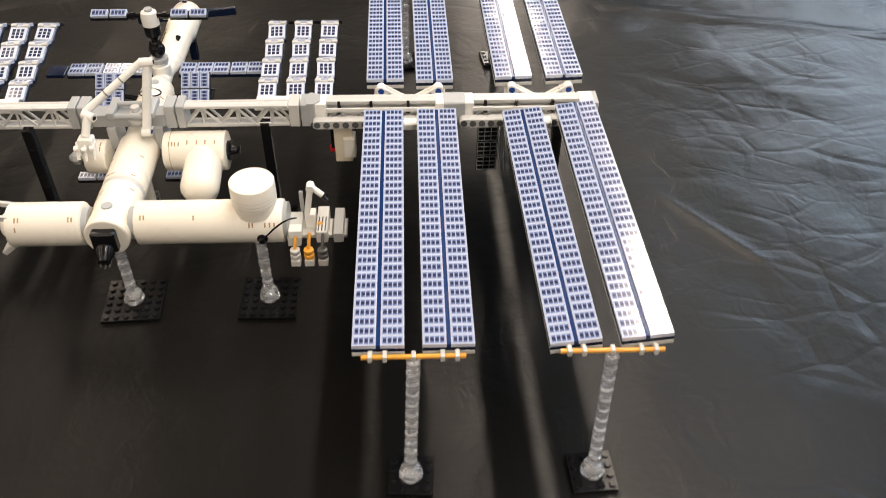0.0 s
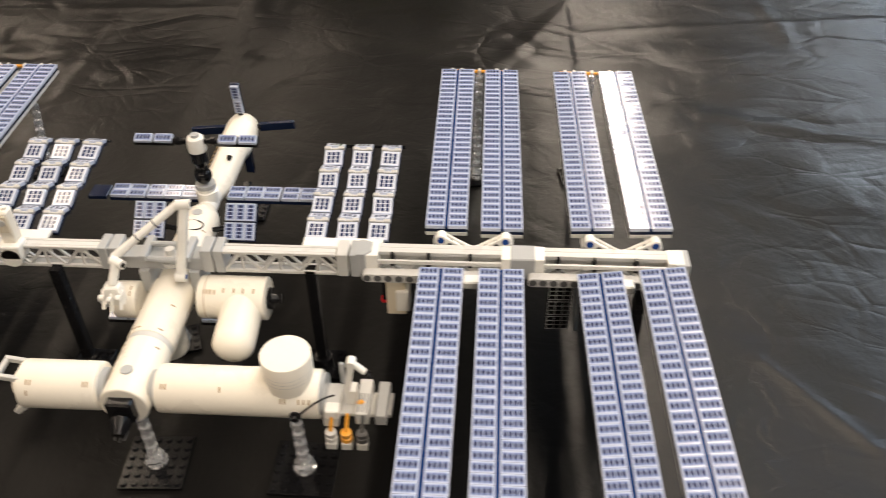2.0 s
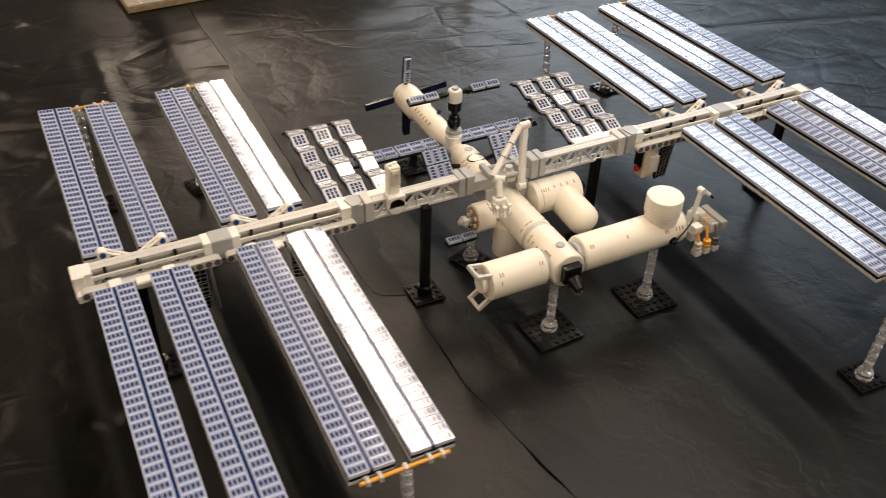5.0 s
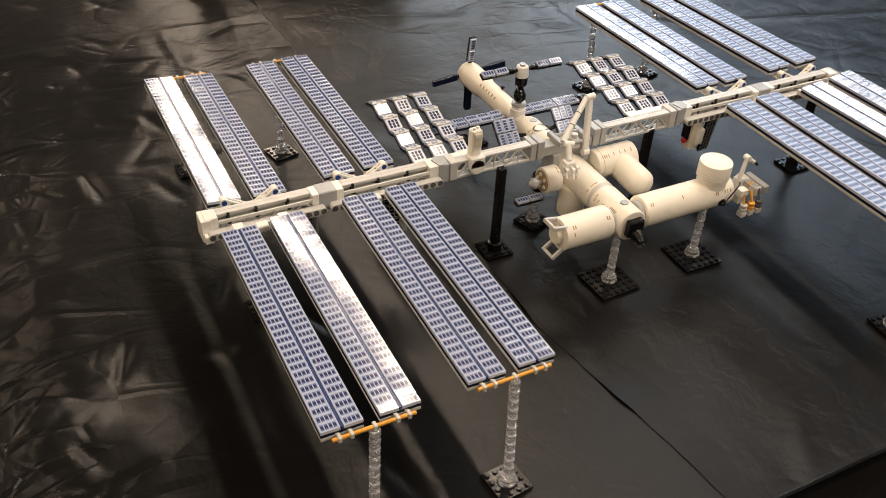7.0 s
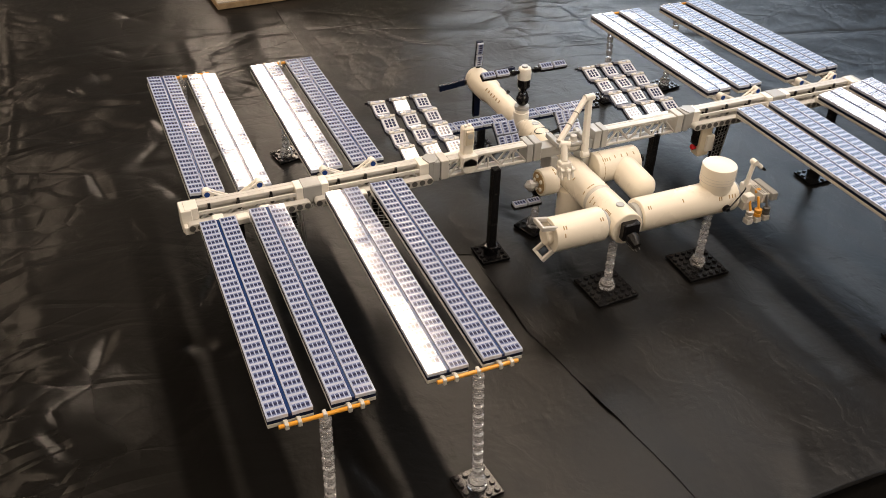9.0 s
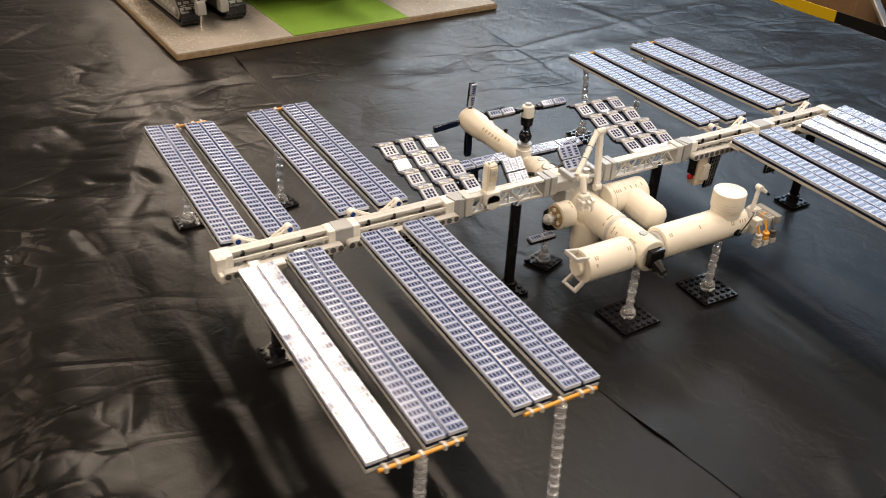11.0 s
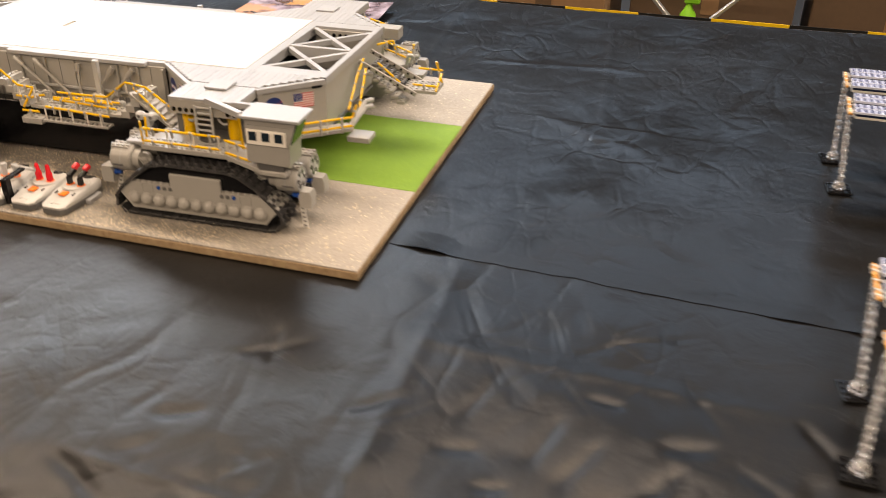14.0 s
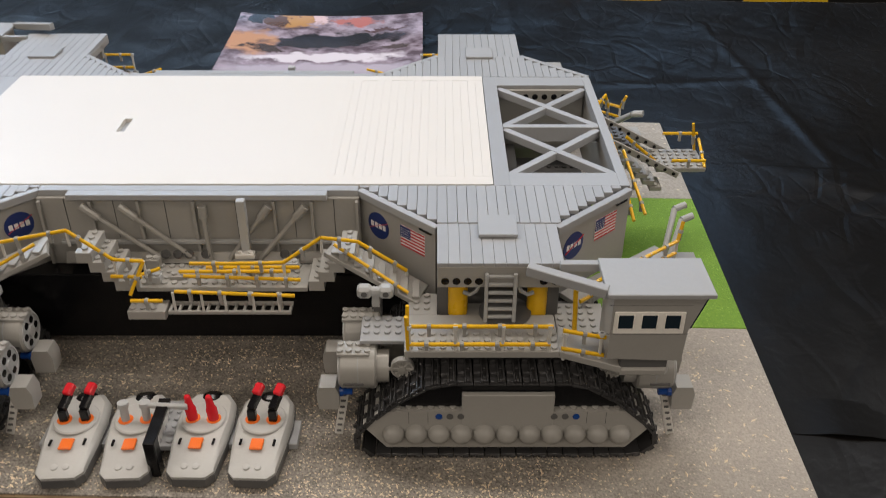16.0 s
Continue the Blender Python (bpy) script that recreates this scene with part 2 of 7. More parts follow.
    wide.inputs["From Min"].default_value, wide.inputs["From Max"].default_value = 0.40, 0.62
    ln.new(dirt.outputs["Fac"], wide.inputs["Value"])
    flat_ = n.new("ShaderNodeMath"); flat_.operation = "SUBTRACT"
    flat_.inputs[0].default_value, flat_.use_clamp = 1.0, True
    ln.new(amount.outputs["Fac"], flat_.inputs[1])
    patch = n.new("ShaderNodeMath"); patch.operation = "MULTIPLY"
    ln.new(wide.outputs["Result"], patch.inputs[0]); ln.new(flat_.outputs[0], patch.inputs[1])
    held = n.new("ShaderNodeMath"); held.operation = "MULTIPLY"
    ln.new(streak.outputs["Fac"], held.inputs[0]); ln.new(patch.outputs[0], held.inputs[1])
    b0 = n.new("ShaderNodeBump")
    b0.inputs["Strength"].default_value, b0.inputs["Distance"].default_value = 0.5, 0.0026
    ln.new(held.outputs[0], b0.inputs["Height"])
    ln.new(b1.outputs["Normal"], b0.inputs["Normal"])
    bent = n.new("ShaderNodeTexNoise")
    bent.inputs["Scale"].default_value = 4.0
    ln.new(tc.outputs["Object"], bent.inputs["Vector"])
    push = n.new("ShaderNodeVectorMath"); push.operation = "MULTIPLY_ADD"
    push.inputs[1].default_value = (0.10, 0.10, 0.0)
    ln.new(bent.outputs["Color"], push.inputs[0])
    ln.new(tc.outputs["Object"], push.inputs[2])
    last = b0
    for scale, turn, stretch, dist in ((7.0, 0.5, 0.45, 0.0060), (15.0, 1.7, 0.5, 0.0034), (27.0, 2.6, 0.6, 0.0014)):
        mp = n.new("ShaderNodeMapping")
        mp.inputs["Rotation"].default_value = (0, 0, turn)
        mp.inputs["Scale"].default_value = (stretch, 1.0, 0.0)
        ln.new(push.outputs[0], mp.inputs["Vector"])
        vo = n.new("ShaderNodeTexVoronoi")
        vo.feature = "DISTANCE_TO_EDGE"
        vo.inputs["Scale"].default_value = scale
        ln.new(mp.outputs["Vector"], vo.inputs["Vector"])
        mr = n.new("ShaderNodeMapRange")
        mr.inputs["From Max"].default_value = 0.07
        ln.new(vo.outputs["Distance"], mr.inputs["Value"])
        spot = n.new("ShaderNodeTexNoise")
        spot.inputs["Scale"].default_value = 3.3 + turn
        ln.new(tc.outputs["Object"], spot.inputs["Vector"])
        gate = n.new("ShaderNodeMapRange")
        gate.inputs["From Min"].default_value, gate.inputs["From Max"].default_value = 0.42, 0.58
        ln.new(spot.outputs["Fac"], gate.inputs["Value"])
        gated = n.new("ShaderNodeMath"); gated.operation = "MULTIPLY"
        ln.new(gate.outputs["Result"], gated.inputs[0]); ln.new(amount.outputs["Fac"], gated.inputs[1])
        mul = n.new("ShaderNodeMath"); mul.operation = "MULTIPLY"
        ln.new(mr.outputs["Result"], mul.inputs[0]); ln.new(gated.outputs[0], mul.inputs[1])
        bc = n.new("ShaderNodeBump")
        bc.inputs["Strength"].default_value, bc.inputs["Distance"].default_value = 0.55, dist
        ln.new(mul.outputs[0], bc.inputs["Height"])
        ln.new(last.outputs["Normal"], bc.inputs["Normal"])
        last = bc
    b2 = n.new("ShaderNodeBump")
    b2.inputs["Strength"].default_value, b2.inputs["Distance"].default_value = 0.25, 0.0006
    ln.new(fine.outputs["Fac"], b2.inputs["Height"])
    ln.new(last.outputs["Normal"], b2.inputs["Normal"])
    ln.new(b2.outputs["Normal"], bs.inputs["Normal"])
    bs.inputs["Specular IOR Level"].default_value = 0.19
    return m


SHEET = sheet_material()


def ground_print(name, light, dark, speck, scale=420.0, thresh=0.62, bare=None):
    """Speckled scatter of grit over a base."""
    m = bpy.data.materials.new(name)
    m.use_nodes = True
    n, ln = m.node_tree.nodes, m.node_tree.links
    bs = n["Principled BSDF"]
    tc = n.new("ShaderNodeTexCoord")
    big = n.new("ShaderNodeTexNoise")
    big.inputs["Scale"].default_value, big.inputs["Detail"].default_value = 14.0, 6
    ln.new(tc.outputs["Object"], big.inputs["Vector"])
    fine = n.new("ShaderNodeTexNoise")
    fine.inputs["Scale"].default_value, fine.inputs["Detail"].default_value = scale, 3
    ln.new(tc.outputs["Object"], fine.inputs["Vector"])
    mix = n.new("ShaderNodeMix"); mix.data_type = "RGBA"
    mix.inputs["A"].default_value, mix.inputs["B"].default_value = (*dark, 1), (*light, 1)
    add = n.new("ShaderNodeMath"); add.operation = "MULTIPLY_ADD"
    add.inputs[1].default_value = 1.6
    ln.new(fine.outputs["Fac"], add.inputs[0])
    sub = n.new("ShaderNodeMath"); sub.operation = "MULTIPLY_ADD"
    sub.inputs[1].default_value, sub.inputs[2].default_value = 0.8, -0.75
    ln.new(big.outputs["Fac"], sub.inputs[0])
    ln.new(sub.outputs[0], add.inputs[2])
    ln.new(add.outputs[0], mix.inputs["Factor"])
    vor = n.new("ShaderNodeTexVoronoi")
    vor.inputs["Scale"].default_value = scale * 0.55
    ln.new(tc.outputs["Object"], vor.inputs["Vector"])
    sp = n.new("ShaderNodeMath"); sp.operation = "LESS_THAN"
    sp.inputs[1].default_value = 0.30
    ln.new(vor.outputs["Distance"], sp.inputs[0])
    pick = n.new("ShaderNodeSeparateColor")
    ln.new(vor.outputs["Color"], pick.inputs[0])
    pk = n.new("ShaderNodeMath"); pk.operation = "GREATER_THAN"
    pk.inputs[1].default_value = thresh
    ln.new(pick.outputs[0], pk.inputs[0])
    both = n.new("ShaderNodeMath"); both.operation = "MULTIPLY"
    ln.new(sp.outputs[0], both.inputs[0]); ln.new(pk.outputs[0], both.inputs[1])
    mix2 = n.new("ShaderNodeMix"); mix2.data_type = "RGBA"
    mix2.inputs["B"].default_value = (*speck, 1)
    ln.new(both.outputs[0], mix2.inputs["Factor"])
    ln.new(mix.outputs["Result"], mix2.inputs["A"])
    last = mix2.outputs["Result"]
    if bare is not None:
        sx_ = n.new("ShaderNodeSeparateXYZ")
        ln.new(tc.outputs["Object"], sx_.inputs[0])
        push = n.new("ShaderNodeMath"); push.operation = "MULTIPLY_ADD"
        push.inputs[1].default_value = 0.20
        ln.new(big.outputs["Fac"], push.inputs[0]); ln.new(sx_.outputs[0], push.inputs[2])
        worn = n.new("ShaderNodeMapRange")
        worn.inputs["From Min"].default_value, worn.inputs["From Max"].default_value = -0.10, 0.05
        worn.inputs["To Max"].default_value = 0.50
        ln.new(push.outputs[0], worn.inputs["Value"])
        mix3 = n.new("ShaderNodeMix"); mix3.data_type = "RGBA"
        mix3.inputs["B"].default_value = (*bare, 1)
        ln.new(worn.outputs["Result"], mix3.inputs["Factor"]); ln.new(last, mix3.inputs["A"])
        last = mix3.outputs["Result"]
    ln.new(last, bs.inputs["Base Color"])
    bs.inputs["Roughness"].default_value = 0.75
    bp = n.new("ShaderNodeBump")
    bp.inputs["Strength"].default_value, bp.inputs["Distance"].default_value = 0.6, 0.0012
    ln.new(fine.outputs["Fac"], bp.inputs["Height"])
    ln.new(bp.outputs["Normal"], bs.inputs["Normal"])
    return m


GRAVEL = ground_print("scattered_gravel", (0.42, 0.385, 0.335), (0.055, 0.050, 0.044), (0.52, 0.45, 0.34), 620.0, 0.80, (0.46, 0.415, 0.36))
FARROAD = ground_print("far_gravel", (0.40, 0.375, 0.335), (0.24, 0.225, 0.20), (0.5, 0.45, 0.36), 300.0, 0.8)
GRASS = ground_print("green_felt", (0.20, 0.36, 0.035), (0.10, 0.22, 0.015), (0.24, 0.40, 0.05), 700, 0.7)
PLY = ground_print("plywood_edge", (0.42, 0.31, 0.19), (0.24, 0.16, 0.09), (0.35, 0.26, 0.15), 120, 0.8)


# ---- mesh helpers ----
class Shape:
    """Collects faces of simple solids into one mesh."""

    def __init__(self):
        self.v, self.f, self.uv = [], [], None

    def add(self, vs, fs, m=None):
        o = len(self.v)
        self.v += [tuple(m @ Vector(p)) for p in vs] if m is not None else [tuple(p) for p in vs]
        self.f += [tuple(i + o for i in f) for f in fs]
        return self

    def box(self, x0, x1, y0, y1, z0, z1, b=0.0003, m=None):
        c = ((x0 + x1) / 2, (y0 + y1) / 2, (z0 + z1) / 2)
        h = (abs(x1 - x0) / 2, abs(y1 - y0) / 2, abs(z1 - z0) / 2)
        b = min(b, min(h) * 0.6)
        idx, vs = {}, []
        for sx in (-1, 1):
            for sy in (-1, 1):
                for sz in (-1, 1):
                    for k in range(3):
                        d = [h[0] - b, h[1] - b, h[2] - b]
                        d[k] = h[k]
                        idx[sx, sy, sz, k] = len(vs)
                        vs.append((c[0] + sx * d[0], c[1] + sy * d[1], c[2] + sz * d[2]))
        fs = []
        for s in (-1, 1):
            fs.append([idx[s, a, e, 0] for a, e in ((-1, -1), (1, -1), (1, 1), (-1, 1))])
            fs.append([idx[a, s, e, 1] for a, e in ((-1, -1), (1, -1), (1, 1), (-1, 1))])
            fs.append([idx[a, e, s, 2] for a, e in ((-1, -1), (1, -1), (1, 1), (-1, 1))])
        for a in (-1, 1):
            for e in (-1, 1):
                fs.append([idx[-1, a, e, 1], idx[1, a, e, 1], idx[1, a, e, 2], idx[-1, a, e, 2]])
                fs.append([idx[a, -1, e, 0], idx[a, 1, e, 0], idx[a, 1, e, 2], idx[a, -1, e, 2]])
                fs.append([idx[a, e, -1, 0], idx[a, e, 1, 0], idx[a, e, 1, 1], idx[a, e, -1, 1]])
                for s in (-1, 1):
                    fs.append([idx[a, e, s, 0], idx[a, e, s, 1], idx[a, e, s, 2]])
        return self.add(vs, fs, m)

    def lathe(self, p0, axis, profile, seg=20):
        """Turned solid: profile is (distance along axis, radius) from one end to the other."""
        q = Vector(axis).to_track_quat("Z", "Y").to_matrix()
        vs, fs = [], []
        for d, r in profile:
            for i in range(seg):
                a = 2 * math.pi * i / seg
                vs.append(Vector(p0) + q @ Vector((r * math.cos(a), r * math.sin(a), d)))
        for j in range(len(profile) - 1):
            for i in range(seg):
                k = (i + 1) % seg
                fs.append((j * seg + i, j * seg + k, (j + 1) * seg + k, (j + 1) * seg + i))
        fs.append(tuple(range(seg))[::-1])
        fs.append(tuple(range((len(profile) - 1) * seg, len(profile) * seg)))
        return self.add(vs, fs)

    def rod(self, a, b, r, seg=10, r2=None):
        d = Vector(b) - Vector(a)
        return self.lathe(a, d, [(0, r), (d.length, r if r2 is None else r2)], seg)

    def beam(self, a, b, w, h, up=(0, 0, 1), bev=0.0003):
        """A bar of width w and height h from a to b."""
        a, b = Vector(a), Vector(b)
        d = b - a
        x = d.normalized()
        y = Vector(up).cross(x)
        y = y.normalized() if y.length > 1e-6 else Vector((1, 0, 0)).cross(x).normalized()
        z = x.cross(y)
        m = Matrix.Translation(a) @ Matrix((x, y, z)).transposed().to_4x4()
        return self.box(0, d.length, -w / 2, w / 2, -h / 2, h / 2, bev, m)

    def prism(self, pts, z0, z1, m=None):
        k = len(pts)
        vs = [(x, y, z0) for x, y in pts] + [(x, y, z1) for x, y in pts]
        fs = [tuple(range(k))[::-1], tuple(range(k, 2 * k))]
        fs += [(i, (i + 1) % k, k + (i + 1) % k, k + i) for i in range(k)]
        return self.add(vs, fs, m)

    def studs(self, xs, ys, z, r=0.0024, h=0.0017, seg=10, m=None):
        for x in xs:
            for y in ys:
                vs, fs = [], []
                for zz, rr in ((z, r), (z + h - 0.0002, r), (z + h, r - 0.0002)):
                    for i in range(seg):
                        a = 2 * math.pi * i / seg
                        vs.append((x + rr * math.cos(a), y + rr * math.sin(a), zz))
                for j in range(2):
                    for i in range(seg):
                        fs.append((j * seg + i, j * seg + (i + 1) % seg, (j + 1) * seg + (i + 1) % seg, (j + 1) * seg + i))
                fs.append(tuple(range(2 * seg, 3 * seg)))
                self.add(vs, fs, m)
        return self

    def tube(self, pts, r, seg=8):
        """A bent round cable through the points."""
        pts = [Vector(p) for p in pts]
        vs, fs = [], []
        for i, p in enumerate(pts):
            d = (pts[min(i + 1, len(pts) - 1)] - pts[max(i - 1, 0)]).normalized()
            q = d.to_track_quat("Z", "Y").to_matrix()
            for k in range(seg):
                a = 2 * math.pi * k / seg
                vs.append(p + q @ Vector((r * math.cos(a), r * math.sin(a), 0)))
        for i in range(len(pts) - 1):
            for k in range(seg):
                fs.append((i * seg + k, i * seg + (k + 1) % seg, (i + 1) * seg + (k + 1) % seg, (i + 1) * seg + k))
        fs.append(tuple(range(seg))[::-1])
        fs.append(tuple(range((len(pts) - 1) * seg, len(pts) * seg)))
        return self.add(vs, fs)

    def mesh(self, name, mat, smooth=True):
        me = bpy.data.meshes.new(name)
        me.from_pydata(self.v, [], self.f)
        bm = bmesh.new()
        bm.from_mesh(me)
        bmesh.ops.recalc_face_normals(bm, faces=bm.faces)
        bm.to_mesh(me)
        bm.free()
        if smooth:
            me.shade_smooth()
            me.set_sharp_from_angle(angle=radians(32))
        me.materials.append(mat)
        return me


def part(name, shape, mat, parent=None, label="", smooth=True):
    """Links a shape as one mesh object under a thing or a part."""
    ob = new(name, shape.mesh(name, mat, smooth))
    if parent is not None:
        ob.parent = parent
    return tagged(ob, label)


def thing(name, label, category, m=None, group="", kind=""):
    ob = new(name)
    ob.empty_display_size = 0.02
    if m is not None:
        ob.matrix_world = m
    return tagged(ob, label, category, group, kind)


def arc(a, b, bulge, count=8):
    """Points on a sagging or rising curve from a to b."""
    a, b = Vector(a), Vector(b)
    return [a.lerp(b, i / count) + Vector(bulge) * (4 * (i / count) * (1 - i / count)) for i in range(count + 1)]


# ---- the hall ----
TABLE = dict(x0=-0.95, x1=1.035, y0=-0.402, y1=3.2)
s = Shape().box(-7, 9, -6, 9, -0.80, -0.75, 0)
tagged(part("floor", s, FLOORMAT), "dark concrete hall floor", "floor", kind="structure")
s = Shape().box(-7, 9, -6, 9, CEIL + 0.12, CEIL + 0.2, 0)
tagged(part("ceiling", s, CEILPAINT), "dark grey hall ceiling", "ceiling", kind="structure")
for nm, bx in (("wall_north", (-7, 9, 9, 9.1)), ("wall_south", (-7, 9, -6.1, -6)), ("wall_east", (9, 9.1, -6, 9)), ("wall_west", (-7.1, -7, -6, 9))):
    s = Shape().box(bx[0], bx[1], bx[2], bx[3], -0.75, CEIL + 0.12, 0)
    tagged(part(nm, s, PAINTWALL), "dark grey painted hall wall", "wall", kind="structure")
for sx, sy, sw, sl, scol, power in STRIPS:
    lamp = thing("strip_light", "long white fluorescent ceiling strip light, of which two are added fill", "ceiling light", pose(sx, sy, CEIL - 0.028), "strip lights")
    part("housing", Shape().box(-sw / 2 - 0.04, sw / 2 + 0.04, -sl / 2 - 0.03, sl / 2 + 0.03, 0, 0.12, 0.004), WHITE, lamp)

# housing frame made up for the added blue fill lamp, never in view
sx, sy, sw, sl = BLUE_FILL[:4]
blue_fill_panel = thing("blue_fill_panel", "added broad bluish fill light panel at the ceiling, out of view", "skylight", pose(sx, sy, CEIL))
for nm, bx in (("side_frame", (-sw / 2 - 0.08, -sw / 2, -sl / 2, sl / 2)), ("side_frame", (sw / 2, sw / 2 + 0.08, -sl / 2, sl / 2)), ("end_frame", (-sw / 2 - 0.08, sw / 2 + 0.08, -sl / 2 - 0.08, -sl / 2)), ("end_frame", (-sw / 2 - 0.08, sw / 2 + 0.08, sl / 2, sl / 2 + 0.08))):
    part(nm, Shape().box(*bx, -0.02, 0.12, 0.004), METAL, blue_fill_panel)


# ---- table with its black sheet ----
FOLDS = []
fold_rnd = random.Random(21)
for k in range(9):
    fold_rnd_a = fold_rnd.uniform(0, math.pi)
    FOLDS.append((math.cos(fold_rnd_a), math.sin(fold_rnd_a), fold_rnd.uniform(4.5, 15.0), fold_rnd.uniform(0, 10), fold_rnd.uniform(0, 60)))


# long straight packing folds: ends, half width, height
CREASES = [(-0.80, 0.655, -0.15, 0.700, 0.010, 0.0020), (0.36, 0.628, 0.90, 0.705, 0.010, 0.0016), (0.43, 1.000, 1.02, 1.058, 0.009, 0.0016), (-0.293, 0.30, -0.298, 0.70, 0.009, 0.0011),
           (0.42, 0.84, 0.262, 0.55, 0.014, 0.0018), (0.60, 0.91, 0.645, 0.62, 0.013, 0.0015), (0.474, 0.027, 0.558, -0.076, 0.005, 0.0022), (-0.560, 0.92, -0.556, 0.54, 0.004, 0.0010), (-0.556, 0.54, -0.568, 0.35, 0.004, 0.0014),
           (-0.568, 0.35, -0.548, 0.10, 0.005, 0.0012), (-0.74, -0.40, -0.70, 0.45, 0.007, 0.0012), (0.02, -0.39, 0.17, -0.16, 0.012, 0.0022), (0.50, 0.42, 0.95, 0.30, 0.012, 0.0018)]


def far_edge(y):
    """x of the table's far long edge, which runs askew."""
    return 1.099 - 0.074 * y


def sheet_form(x, y):
    """Straight folds and facets of the plastic sheet: few under the models, many on the bare side."""
    calm = 1.0
    for cx, cy, hx, hy in ((0.0, 0.0, 0.42, 0.31), (0.10, 1.30, 0.40, 0.52)):
        d = max(abs(x - cx) - hx, abs(y - cy) - hy, 0.0)
        calm = min(calm, min(1.0, d / 0.12))
    left = min(1.0, max(0.0, (-x - 0.22) / 0.30)) * min(1.0, max(0.0, (1.0 - y) / 0.5))
    far = min(1.0, max(0.0, (y - 0.30) / 0.25)) * (1 - left) * (0.30 if x < 0.35 else 0.20)
    weight = max(left, far, 0.16)
    wx = x + 0.009 * noise.noise(Vector((x * 5, y * 5, 1.0))) + 0.003 * noise.noise(Vector((x * 17, y * 17, 2.0)))
    wy = y + 0.009 * noise.noise(Vector((x * 5, y * 5, 8.0))) + 0.003 * noise.noise(Vector((x * 17, y * 17, 6.0)))
    h = 0.0
    for c, s_, freq, phase, seed in FOLDS:
        mask = noise.noise(Vector((x * 2.6, y * 2.6, seed))) + 0.12
        if mask <= 0:
            continue
        v = ((wx * c + wy * s_) * freq + phase) % 2.0
        h += min(1.0, mask * 2.6) * abs(v - 1.0) * (0.085 / freq)
    h = (h - 0.010) * weight * 0.6
    patch = min(1.0, max(0.12, 0.40 + 1.5 * noise.noise(Vector((x * 2.7, y * 2.7, 14.0)))))
    strip = min(1.0, max(0.0, (0.085 - abs(x + 0.203)) / 0.02)) * min(1.0, max(0.0, (y - 0.38) / 0.06)) * min(1.0, max(0.0, (0.86 - y) / 0.06))
    rough = max(left * patch * 0.36, strip * 0.10)
    if rough > 0.02:
        for ang, stretch, scale, size in ((0.5, 2.2, 6.0, 0.018), (1.9, 1.8, 11.0, 0.012), (2.7, 1.5, 21.0, 0.0060)):
            c, s_ = math.cos(ang), math.sin(ang)
            u, v = (wx * c + wy * s_) * scale / stretch, (wy * c - wx * s_) * scale
            d, _ = noise.voronoi(Vector((u, v, ang * 7)))
            h -= rough * size * (d[0] * d[0] - 0.15)
    for x0, y0, x1, y1, wide, high in CREASES:
        ex, ey = x1 - x0, y1 - y0
        k = ((x - x0) * ex + (y - y0) * ey) / (ex * ex + ey * ey)
        if -0.05 < k < 1.05:
            d = math.hypot(x - x0 - ex * k, y - y0 - ey * k) / wide
            if d < 2.5:
                h += high * math.exp(-d * d) * min(1.0, 8 * min(k + 0.05, 1.05 - k))
    soft = 0.0026 * noise.noise(Vector((x * 3.1, y * 2.3, 2.0))) + 0.0012 * noise.noise(Vector((x * 8 + y * 4, y * 6, 6.0)))
    return (h + soft - 0.0035) * calm - 0.0008, max(left * (0.45 + 0.55 * patch), far, 0.26, strip * 0.35) * max(calm, 0.30)


def sheet_height(x, y):
    return sheet_form(x, y)[0]


